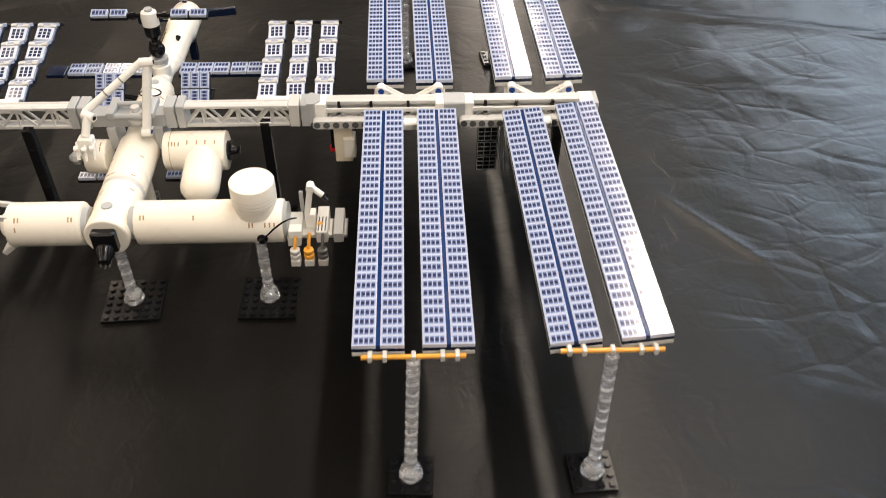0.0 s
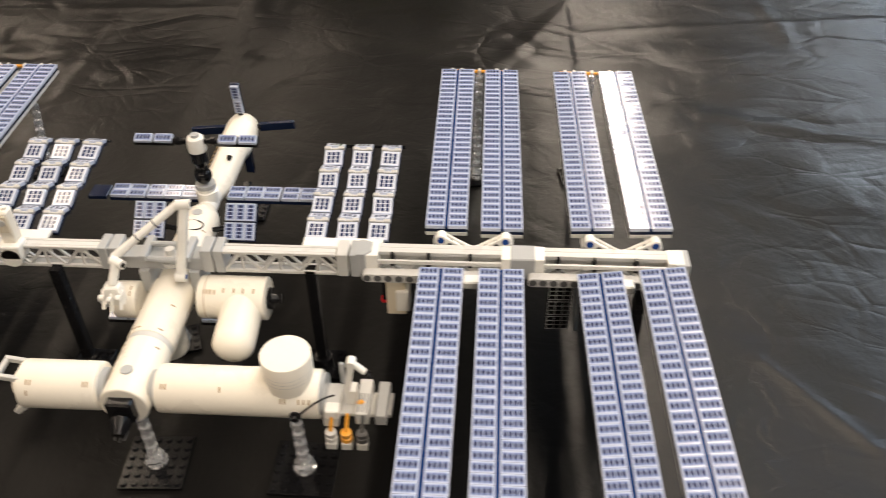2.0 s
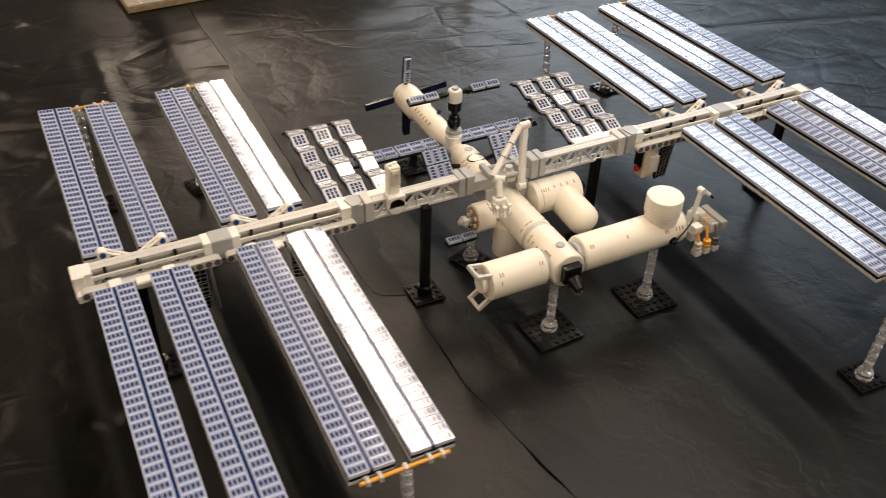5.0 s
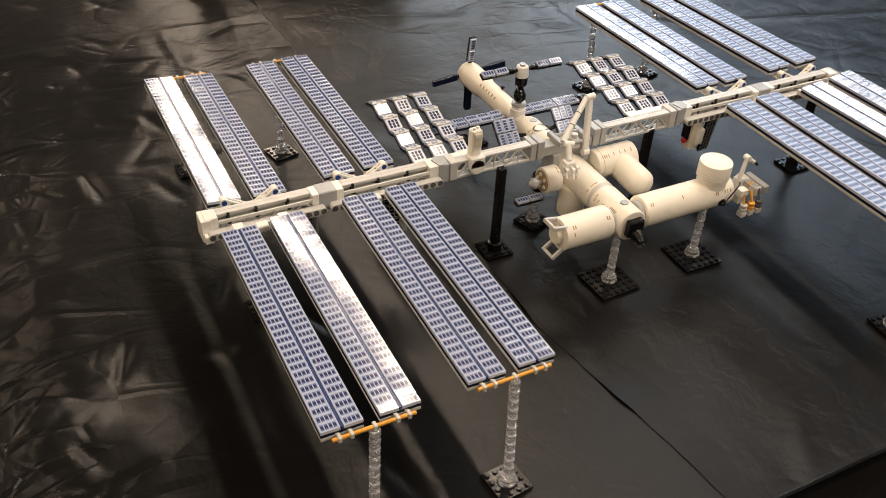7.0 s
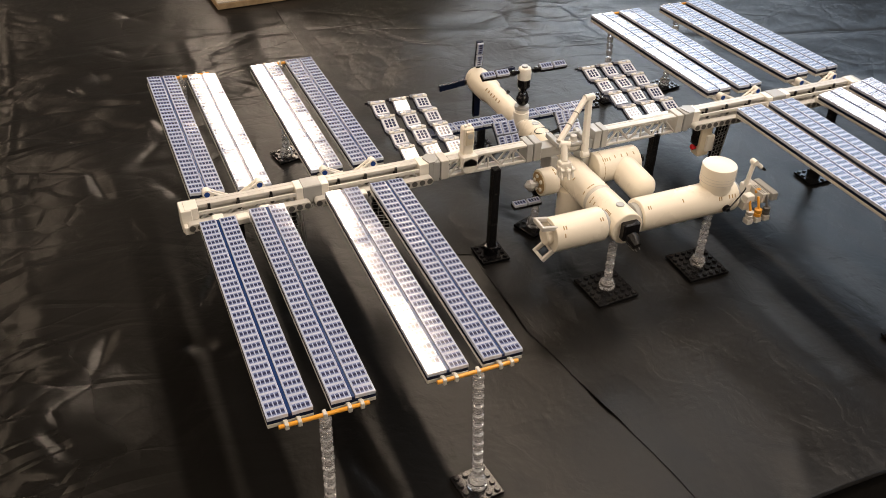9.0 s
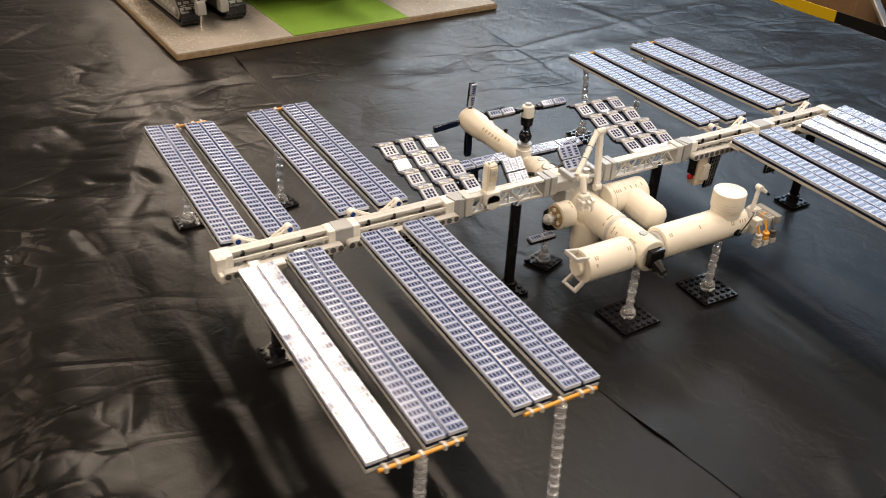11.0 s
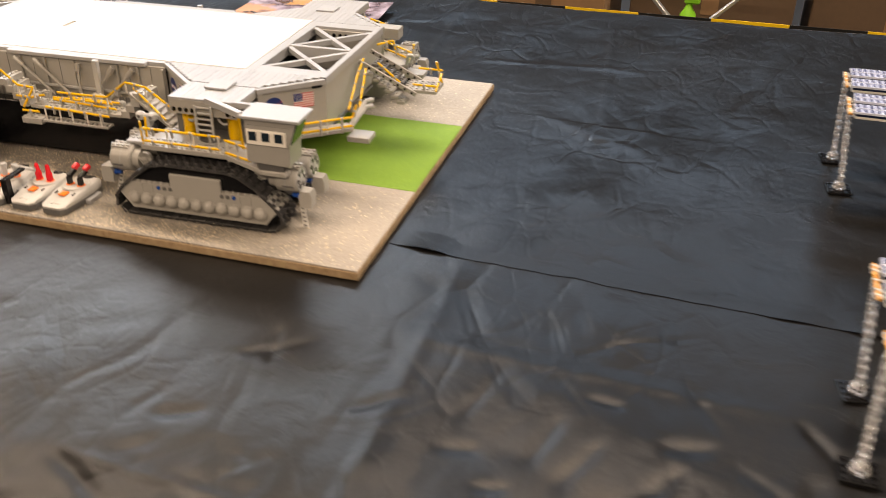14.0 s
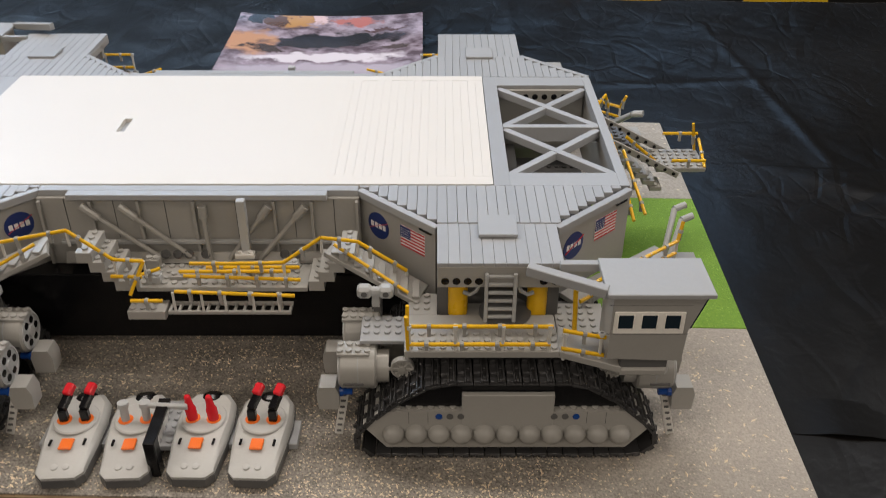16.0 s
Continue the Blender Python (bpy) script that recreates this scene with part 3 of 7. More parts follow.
def build_sheet():
    nx, ny = 460, 700
    xs = np.linspace(TABLE["x0"], TABLE["x1"], nx)
    ys = np.linspace(TABLE["y0"], 2.6, ny)
    vs, fs, crumple = [], [], []
    for j, y in enumerate(ys):
        reach = (far_edge(y) - TABLE["x0"]) / (TABLE["x1"] - TABLE["x0"])
        for i, x in enumerate(xs):
            x = TABLE["x0"] + (x - TABLE["x0"]) * reach
            z, amount = sheet_form(x, y)
            vs.append((x, y, z))
            crumple.append(amount)
    # short dents pressed into the bare part of the film
    dent = random.Random(8)
    for _ in range(75):
        cx, cy = dent.uniform(-0.92, -0.30), dent.uniform(-0.30, 0.92)
        ang, long, wide, deep = dent.uniform(0, math.pi), dent.uniform(0.014, 0.038), dent.uniform(0.004, 0.008), dent.uniform(0.0012, 0.0034)
        ca, sa = math.cos(ang), math.sin(ang)
        for j in range(max(0, int((cy - 0.07 - TABLE["y0"]) / (ys[1] - ys[0]))), min(ny, int((cy + 0.07 - TABLE["y0"]) / (ys[1] - ys[0])))):
            for i in range(max(0, int((cx - 0.08 - TABLE["x0"]) / (xs[1] - xs[0]))), min(nx, int((cx + 0.08 - TABLE["x0"]) / (xs[1] - xs[0])))):
                x, y, z = vs[j * nx + i]
                u, v = ((x - cx) * ca + (y - cy) * sa) / long, ((y - cy) * ca - (x - cx) * sa) / wide
                if abs(u) < 1.6 and abs(v) < 2.6:
                    vs[j * nx + i] = (x, y, z - deep * math.exp(-u ** 4 - v * v))
    for j in range(ny - 1):
        for i in range(nx - 1):
            k = j * nx + i
            fs.append((k, k + 1, k + nx + 1, k + nx))
    # hanging skirt on the near and left and far edges
    def skirt(line, ox, oy):
        base = len(vs)
        for k in line:
            x, y, z = vs[k]
            for dz, dd in ((-0.006, 0.006), (-0.03, 0.012), (-0.35, 0.03), (-0.75, 0.035)):
                fold = 0.012 * noise.noise(Vector((x * 6, y * 6, 3))) * min(1, -dz * 3)
                vs.append((x + ox * (dd + fold), y + oy * (dd + fold), z + dz))
        for i in range(len(line) - 1):
            a, b = line[i], line[i + 1]
            fs.append((a, b, base + (i + 1) * 4, base + i * 4))
            for j in range(3):
                fs.append((base + i * 4 + j, base + (i + 1) * 4 + j, base + (i + 1) * 4 + j + 1, base + i * 4 + j + 1))
    skirt([i for i in range(nx)], 0, -1)
    skirt([j * nx for j in range(ny)], -1, 0)
    skirt([j * nx + nx - 1 for j in range(ny)], 1, 0)
    skirt([(ny - 1) * nx + i for i in range(nx)], 0, 1)
    me = bpy.data.meshes.new("table")
    me.from_pydata(vs, [], fs)
    me.shade_smooth()
    field = me.attributes.new("crumple", "FLOAT", "POINT")
    field.data.foreach_set("value", crumple + [0.3] * (len(vs) - len(crumple)))
    me.materials.append(SHEET)
    return tagged(new("table", me), "long table covered with wrinkled black plastic sheet", "table", kind="structure")


build_sheet()

# the overlapping edge of a second sheet, with a step where its corner lies
SEAM = [(-0.43, -0.057), (-0.396, -0.062), (-0.136, -0.104), (-0.004, -0.101), (0.007, -0.131), (0.12, -0.133), (0.56, -0.125), (0.71, -0.129), (2.2, -0.135)]


def seam_x(y):
    for (ya, xa), (yb, xb) in zip(SEAM, SEAM[1:]):
        if y <= yb:
            return xa + (xb - xa) * (y - ya) / (yb - ya)
    return SEAM[-1][1]


s = Shape()
edge = []
for i in range(241):
    y = -0.395 + i * 0.0095
    x = seam_x(y) + 0.0030 * noise.noise(Vector((0, y * 9, 5))) + 0.002 * noise.noise(Vector((3, y * 31, 5)))
    lift = max(0.0, noise.noise(Vector((7, y * 14, 1)))) * 0.006 + 0.0008
    edge.append((x, y, max(sheet_height(x, y), -0.004) + lift, sheet_height(x + 0.05, y) - 0.0003))
vs, fs = [], []
for x, y, z, zr in edge:
    vs += [(x, y, z - 0.0006), (x, y, z), (x + 0.016, y, z * 0.6 + zr * 0.4), (x + 0.05, y, zr)]
for i in range(len(edge) - 1):
    for j in range(3):
        fs.append((i * 4 + j, i * 4 + j + 1, i * 4 + j + 5, i * 4 + j + 4))
s.add(vs, fs)
tagged(part("sheet_edge", s, SHEET), "lifted edge of overlapping black plastic sheet", "plastic sheet", kind="structure")

# barrier tape stretched behind the table
tape = thing("barrier_tape", "yellow and black barrier tape stretched behind the table", "tape", kind="structure")
TAPEYELLOW = material("tape_yellow", (0.75, 0.50, 0.02), 0.45, grain=0.1, grain_scale=80)
TAPEBLACK = material("tape_black", (0.012, 0.012, 0.012), 0.35, grain=0.2)
for k in range(-4, 6):
    for y, mat, nm, long in ((0.7115 + 0.3745 * k, TAPEYELLOW, "yellow_stripe", 0.1915), (0.9030 + 0.3745 * k, TAPEBLACK, "black_stripe", 0.1830)):
        m = pose(1.407 - 0.08 * y, y, 0, 0, 0, math.degrees(math.atan(0.08)))
        part(nm, Shape().box(-0.0006, 0.0006, 0.0, long - 0.0002, -0.126, -0.077, 0.0002, m), mat, tape)
for y in (-0.80, 2.97):
    part("post", Shape().lathe((1.407 - 0.08 * y + 0.02, y, -0.75), (0, 0, 1), [(0, 0.14), (0.02, 0.14), (0.03, 0.02), (0.70, 0.02), (0.705, 0.018)], 20), TAPEBLACK, tape)

# boxes on the floor behind the table
CRATE = material("dark_crate_plastic", (0.012, 0.013, 0.016), 0.5, grain=0.2)
OLDCARD = material("old_cardboard", (0.085, 0.052, 0.030), 0.8, grain=0.3, grain_scale=60, rough_vary=0.05)
KRAFT = material("kraft_cardboard", (0.20, 0.115, 0.058), 0.8, grain=0.25, grain_scale=60, rough_vary=0.05)
for bx, by, w, d, h, mat, label in ((1.78, 1.025, 0.36, 0.365, 0.80, KRAFT, "brown cardboard box on the hall floor"),
                                    (1.80, 1.345, 0.36, 0.235, 0.78, OLDCARD, "dark brown cardboard box on the hall floor"),
                                    (1.84, 1.91, 0.36, 0.22, 0.76, OLDCARD, "dark brown cardboard box on the hall floor"),
                                    (1.86, 0.545, 0.36, 0.46, 0.80, OLDCARD, "dark brown cardboard box behind a folding trestle"),
                                    (1.88, 0.06, 0.36, 0.44, 0.78, OLDCARD, "dark brown cardboard box on the hall floor"),
                                    (1.86, 1.64, 0.40, 0.28, 0.80, CRATE, "black storage crate on the hall floor"),
                                    (1.90, 2.35, 0.50, 0.60, 0.78, CRATE, "black storage crate on the hall floor"),
                                    (1.92, -0.45, 0.50, 0.50, 0.74, CRATE, "black storage crate on the hall floor")):
    cb = thing("cardboard_box" if mat is not CRATE else "storage_crate", label, "box", pose(bx, by, -0.75, 0, 0, 2 * math.sin(by * 9)), "boxes behind the table")
    part("body", Shape().box(-w / 2, w / 2, -d / 2, d / 2, 0, h, 0.004), mat, cb)
    part("lid_flap", Shape().box(-w / 2 - 0.003, -0.002, -d / 2 - 0.003, d / 2 + 0.003, h, h + 0.005, 0.001), mat, cb)
    part("lid_flap", Shape().box(0.002, w / 2 + 0.003, -d / 2 - 0.003, d / 2 + 0.003, h, h + 0.005, 0.001), mat, cb)
    if mat is not CRATE:
        part("packing_tape", Shape().box(-w / 2 - 0.0008, -w / 2 - 0.0002, -0.024, 0.024, h - 0.20, h - 0.004, 0.0001), OLDCARD if mat is KRAFT else KRAFT, cb)

# folding trestle with crossed legs, a green bottle on a box before it
trestle = thing("folding_trestle", "folding trestle with crossed grey metal legs", "trestle", pose(1.45, 0.592, 0))
for k, sy in enumerate((-1, 1)):
    part("leg", Shape().beam((0.012 * k, sy * 0.155, -0.005), (0.012 * k, -sy * 0.58, -0.750), 0.010, 0.024, (1, 0, 0), 0.002), METAL, trestle)
part("top_rail", Shape().rod((0.006, -0.16, 0.0), (0.006, 0.16, 0.0), 0.010, 12), METAL, trestle)
low = thing("cardboard_box", "small brown cardboard box behind a folding trestle", "box", pose(1.57, 0.60, -0.75), "boxes behind the table")
part("body", Shape().box(-0.07, 0.07, -0.10, 0.10, 0, 0.555, 0.003), OLDCARD, low)
bottle = thing("spray_bottle", "small bright green plastic spray bottle on a box", "bottle", pose(1.55, 0.600, -0.195))
GREEN = material("green_plastic", (0.16, 0.45, 0.03), 0.3, grain=0.1)
part("flask", Shape().lathe((0, 0, 0), (0, 0, 1), [(0, 0.020), (0.002, 0.022), (0.075, 0.022), (0.095, 0.010), (0.105, 0.009)], 18), GREEN, bottle)
part("trigger", Shape().box(-0.010, 0.010, -0.028, 0.014, 0.105, 0.130, 0.004), GREEN, bottle)

# ---- the brick-built space station ----
station = thing("space_station_model", "white and grey brick-built space station with blue solar wings", "model", pose(0, 0, 0))


def tile_mesh(name, w, d, h, mat, count=1, places=((0, 0, 0),)):
    """Bevelled tiles with a UV square over each top."""
    me = bpy.data.meshes.new(name)
    vs, fs, uvs = [], [], []
    for px, py, ti in places:
        o = len(vs)
        b = 0.00025
        ring = [(-1, -1), (1, -1), (1, 1), (-1, 1)]
        tx, ty = (ti if isinstance(ti, tuple) else (0, 0))
        for z, k in ((-h, 0), (-b, 0), (0, b)):
            for sx, sy in ring:
                x, y = sx * (w / 2 - k), sy * (d / 2 - k)
                vs.append((px + x, py + y, z + x * tx + y * ty))
        for j in range(2):
            for i in range(4):
                fs.append((o + j * 4 + i, o + j * 4 + (i + 1) % 4, o + j * 4 + 4 + (i + 1) % 4, o + j * 4 + 4 + i))
                uvs += [(0, 0)] * 4
        fs.append((o + 8, o + 9, o + 10, o + 11))
        uvs += [(0, 0), (1, 0), (1, 1), (0, 1)]
    me.from_pydata(vs, [], fs)
    layer = me.uv_layers.new(name="UVMap")
    for i, c in enumerate(uvs):
        layer.data[i].uv = c
    me.materials.append(mat)
    return me


TILE_ME = tile_mesh("tile", 0.0146, 0.00785, 0.0030, TILE)
rnd = random.Random(5)
ROWS_N, PITCH = 32, 0.008


def solar_panel(m, single, twist=(0.0, 0.0, 0.0)):
    grey = part("solar_panel", Shape().box(-0.016, 0.016, 0.0, 0.256, -0.0094, -0.0063, 0.0002), PGREY, station)
    grey.matrix_basis = m
    part("blue_plate", Shape().box(-0.016, 0.016, 0.0002, 0.2558, -0.0062, -0.0030, 0.0002), DBLUE, grey)
    part("centre_strip", Shape().box(-0.00125, 0.00125, 0.0004, 0.2556, -0.0029, -0.0007, 0.0002), STRIPBLUE, grey)
    seed = rnd.uniform(0, 90)
    places = []
    for i in range(ROWS_N):
        for sx in (-1, 1):
            bow = 0.009 * noise.noise(Vector((i * 0.16, seed + sx * 0.6, 0.0))) + 0.006 * noise.noise(Vector((i * 0.55, seed + sx * 3.0, 5.0)))
            f = i / (ROWS_N - 1)
            bow += twist[0] * max(0.0, 1 - f / 0.4) + twist[1] * max(0.0, (f - 0.55) / 0.45) + twist[2] * max(0.0, (f - 0.93) / 0.07)
            tilt = (bow + rnd.uniform(-0.0045, 0.0045), rnd.uniform(-0.006, 0.006))
            places.append((sx * 0.00865, 0.004 + PITCH * i, tilt))
    if single:
        for px, py, (tx, ty) in places:
            t = new("tile", TILE_ME)
            t.parent = grey
            t.matrix_basis = Matrix.Translation((px, py, 0)) @ Euler((ty, -tx, 0)).to_matrix().to_4x4()
    else:
        me = tile_mesh("tiles", 0.0146, 0.00785, 0.0030, TILE, places=places)
        t = new("tiles", me)
        t.parent = grey
        tagged(t, kind="stuff")
    return grey


PZ = 0.1305
# x of the panel at the truss, y side, turn, lean about the long axis, x about which a pair leans
WINGS = [
    (0.2150, -1, 0.0, 0.0, 0.2365, True, 0.0, 0.0030, 0.0030), (0.2580, -1, 0.0, 0.0, 0.2365, True, 0.0, 0.0035, 0.0030),
    (0.3280, -1, 1.7, -6.2, 0.350, False, 0.0, 0.0050, 0.0055), (0.3713, -1, 1.7, -6.2, 0.350, False, 0.0, 0.0060, 0.0045),
    (0.2153, 1, 0.7, 0.0, 0.2365, False, 0.0005, 0.0, -0.0035), (0.2582, 1, 0.7, 0.0, 0.2365, False, -0.0005, -0.0005, -0.0030),
    (0.3265, 1, 1.1, -1.5, 0.349, False, 0.0, 0.0025, -0.0035), (0.3705, 1, 1.1, -1.5, 0.349, False, 0.0, 0.0025, -0.0035),
    (-0.2080, -1, 0.0, 1.2, -0.2305, True, -0.0020, 0.0010, 0.0010), (-0.2515, -1, 0.0, 1.2, -0.2305, True, -0.0020, 0.0, -0.0005),
    (-0.3225, -1, 0.0, 0.2, -0.3445, False, -0.0030, -0.0010, 0.0005), (-0.3670, -1, 0.0, 0.2, -0.3445, False, -0.0030, -0.0045, 0.0010),
    (-0.2088, 1, 0.6, 0.8, -0.2305, False, -0.0040, -0.0040, -0.0030), (-0.2512, 1, 0.6, 0.8, -0.2305, False, -0.0045, -0.0045, -0.0040),
    (-0.3225, 1, 1.1, 5.2, -0.3445, False, -0.0060, -0.0055, -0.0025), (-0.3670, 1, 1.1, 5.2, -0.3445, False, -0.0075, -0.0060, -0.0015),
]
# tiles that sit askew on a wing: at the truss, towards the tip, at the very tip
TWIST = {(-0.3225, -1): (0.050, 0.0, 0.030), (0.3713, -1): (0.0, 0.034, 0.0)}
for wx, side, turn, lean, mid, single, dy, dz0, dz1 in WINGS:
    z = PZ + dz0 - (wx - mid) * math.tan(radians(lean))
    rise = math.degrees((dz1 - dz0) / 0.256)
    if side < 0:
        m = pose(wx, -0.0262 + dy, z, rise, -lean, 180 + turn)
    else:
        m = pose(wx, 0.0252 + dy, z, rise, lean, turn)
    solar_panel(m, single, TWIST.get((wx, side), (0.0, 0.0, 0.0)))

# bars with clips that carry the wing tips
for mid, side, dz, shift, dy in ((0.2365, -1, 0.003, 0, 0), (0.350, -1, 0.005, 0.0075, 0), (0.2365, 1, -0.0033, -0.0035, 0), (0.349, 1, -0.0035, -0.0045, 0),
                                 (-0.2300, -1, 0.0003, 0, -0.002), (-0.3445, -1, 0.0008, 0, -0.003), (-0.2300, 1, -0.0035, -0.003, -0.0043), (-0.3445, 1, -0.002, -0.005, -0.0068)):
    y = side * 0.2868 + dy
    z = 0.1250 + dz
    x = mid + shift
    bar = part("tip_bar", Shape().rod((x - 0.0318, y, z), (x + 0.0318, y, z), 0.0016, 12), AMBER, station, "amber rod across two wing tips")
    for dx in (-0.0265, -0.0175, 0.0175, 0.0265, 0.0):
        s = Shape().box(x + dx - 0.0014, x + dx + 0.0014, y - 0.0026, y + 0.0030, z - 0.0026, z + 0.0024, 0.0005)
        if dx:
            s.box(x + dx - 0.0014, x + dx + 0.0014, min(y, side * 0.2815 + dy), max(y, side * 0.2815 + dy), z - 0.0016, z + 0.0006, 0.0003)
        part("clip", s, PGREY, bar)

# ---- truss ----
def lattice(x0, x1, parent, y=0.0):
    """Open girder: two rails a side, diagonals and end blocks."""
    for yy in (y - 0.0066, y + 0.0012):
        s = Shape().box(x0, x1, yy - 0.0014, yy + 0.0014, 0.1062, 0.1090, 0.0004)
        s.box(x0, x1, yy - 0.0014, yy + 0.0014, 0.1240, 0.1266, 0.0004)
        k = max(2, round((x1 - x0) / 0.0287))
        step = (x1 - x0) / k
        for i in range(k):
            xa, xb = x0 + i * step, x0 + (i + 1) * step
            mid = (xa + xb) / 2
            s.beam((xa, yy, 0.1080), (mid, yy, 0.1248), 0.0019, 0.0019)
            s.beam((mid, yy, 0.1248), (xb, yy, 0.1080), 0.0019, 0.0019)
            s.box(mid - 0.0008, mid + 0.0008, yy - 0.0009, yy + 0.0009, 0.1088, 0.1242, 0.0003)
            s.prism([(mid - 0.0042, 0.1242), (mid, 0.1200), (mid + 0.0042, 0.1242)], yy - 0.0009, yy + 0.0009, Matrix(((1, 0, 0, 0), (0, 0, 1, 0), (0, 1, 0, 0), (0, 0, 0, 1))))
        part("girder", s, TRUSS, parent)
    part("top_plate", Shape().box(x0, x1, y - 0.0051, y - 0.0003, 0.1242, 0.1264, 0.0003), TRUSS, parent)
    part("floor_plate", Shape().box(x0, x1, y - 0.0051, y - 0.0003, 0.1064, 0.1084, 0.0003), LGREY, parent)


truss = part("truss", Shape().box(-0.031, 0.031, -0.0075, 0.0075, 0.1070, 0.1185, 0.0005), LGREY, station, "long white and grey lattice truss")
for sx in (-1, 1):
    a, b = sorted((sx * 0.048, sx * 0.134))
    lattice(a, b, truss)
    for c, w, mat in ((0.0355, 0.0085, LGREY), (0.0445, 0.0070, LGREY), (0.1390, 0.0085, PGREY), (0.1485, 0.0075, LGREY)):
        part("end_block", Shape().box(sx * c - w / 2, sx * c + w / 2, -0.0092, 0.0092, 0.1062, 0.1275, 0.0006), mat, truss)
    part("joint", Shape().prism([(sx * 0.153 - 0.003, -0.009), (sx * 0.153 + 0.003, -0.009), (sx * 0.153 + 0.008, -0.004), (sx * 0.153 + 0.008, 0.006), (sx * 0.153, 0.009), (sx * 0.153 - 0.006, 0.004)], 0.1095, 0.1285), LGREY, truss)
    for x0, x1 in ((0.160, 0.264), (0.284, 0.386)):
        a, b = sorted((sx * x0, sx * x1))
        s = Shape().box(a, b, -0.0080, 0.0080, 0.1062, 0.1092, 0.0003)
        s.box(a, b, 0.0030, 0.0080, 0.1092, 0.1265, 0.0004).box(a, b, -0.0020, 0.0040, 0.1225, 0.1262, 0.0004)
        part("beam", s, TRUSS, truss)
        part("front_rail", Shape().box(a, b, -0.0080, -0.0058, 0.1190, 0.1225, 0.0003), TRUSS, truss)
        for k in range(4):
            c = a + (b - a) * (0.14 + 0.24 * k)
            d = Shape().beam((c - 0.009, -0.0055, 0.1105), (c, -0.0055, 0.1200), 0.0026, 0.0026).beam((c, -0.0055, 0.1200), (c + 0.009, -0.0055, 0.1105), 0.0026, 0.0026)
            part("brace", d, LGREY, truss)
        for k in (0.16, 0.42, 0.72):
            c = a + (b - a) * k
            part("pin", Shape().lathe((c, -0.0075, 0.1190), (0, 1, 0.0), [(0, 0.0022), (0.004, 0.0022), (0.0045, 0.0014), (0.009, 0.0014)], 10).box(c - 0.0012, c + 0.0012, -0.0052, -0.0030, 0.1190, 0.1272, 0.0003), BLACK, truss)
        for e in (a, b):
            part("beam_end", Shape().box(e - 0.006, e + 0.006, -0.0082, 0.0082, 0.1080, 0.1272, 0.0005), WHITE, truss)
    c = sx * 0.274
    joint = part("rotary_joint", Shape().box(c - 0.0095, c + 0.0095, -0.0088, 0.0088, 0.1078, 0.1278, 0.0010), LGREY, truss)
    part("joint_rim", Shape().box(c - 0.0118, c - 0.0097, -0.0080, 0.0080, 0.1085, 0.1268, 0.0006).box(c + 0.0097, c + 0.0118, -0.0080, 0.0080, 0.1085, 0.1268, 0.0006), PGREY, joint)
    c = sx * 0.391
    part("end_cap", Shape().box(c - 0.005, c + 0.005, -0.0095, 0.0095, 0.1040, 0.1268, 0.0006).box(c - 0.004, c + 0.004, -0.0165, -0.009, 0.106, 0.114, 0.0006), LGREY if sx > 0 else WHITE, truss)

# perforated arms along the front and crossed arms behind
def lift_arm(x0, x1, y, z0, z1, parent, mat=WHITE, holes=7):
    """Rounded arm seen from its side, with a row of round recesses."""
    h = (z1 - z0) / 2
    s = Shape()
    pts = []
    for k in range(13):
        t = math.pi / 2 + math.pi * k / 12
        pts.append((x0 + h + h * math.cos(t), z0 + h + h * math.sin(t)))
    for k in range(13):
        t = -math.pi / 2 + math.pi * k / 12
        pts.append((x1 - h + h * math.cos(t), z0 + h + h * math.sin(t)))
    flip = Matrix(((1, 0, 0, 0), (0, 0, 1, 0), (0, 1, 0, 0), (0, 0, 0, 1)))
    s.prism(pts, y - 0.0038, y + 0.0038, flip)
    arm = part("perforated_arm", s, mat, parent)
    for k in range(holes):
        c = x0 + h + (x1 - x0 - 2 * h) * k / (holes - 1)
        ring = Shape().lathe((c, y - 0.0042, z0 + h), (0, 1, 0), [(0, 0.0029), (0.0010, 0.0029), (0.0011, 0.0021), (0.0004, 0.0020)], 14)
        part("hole", ring, DGREY, arm)
    return arm


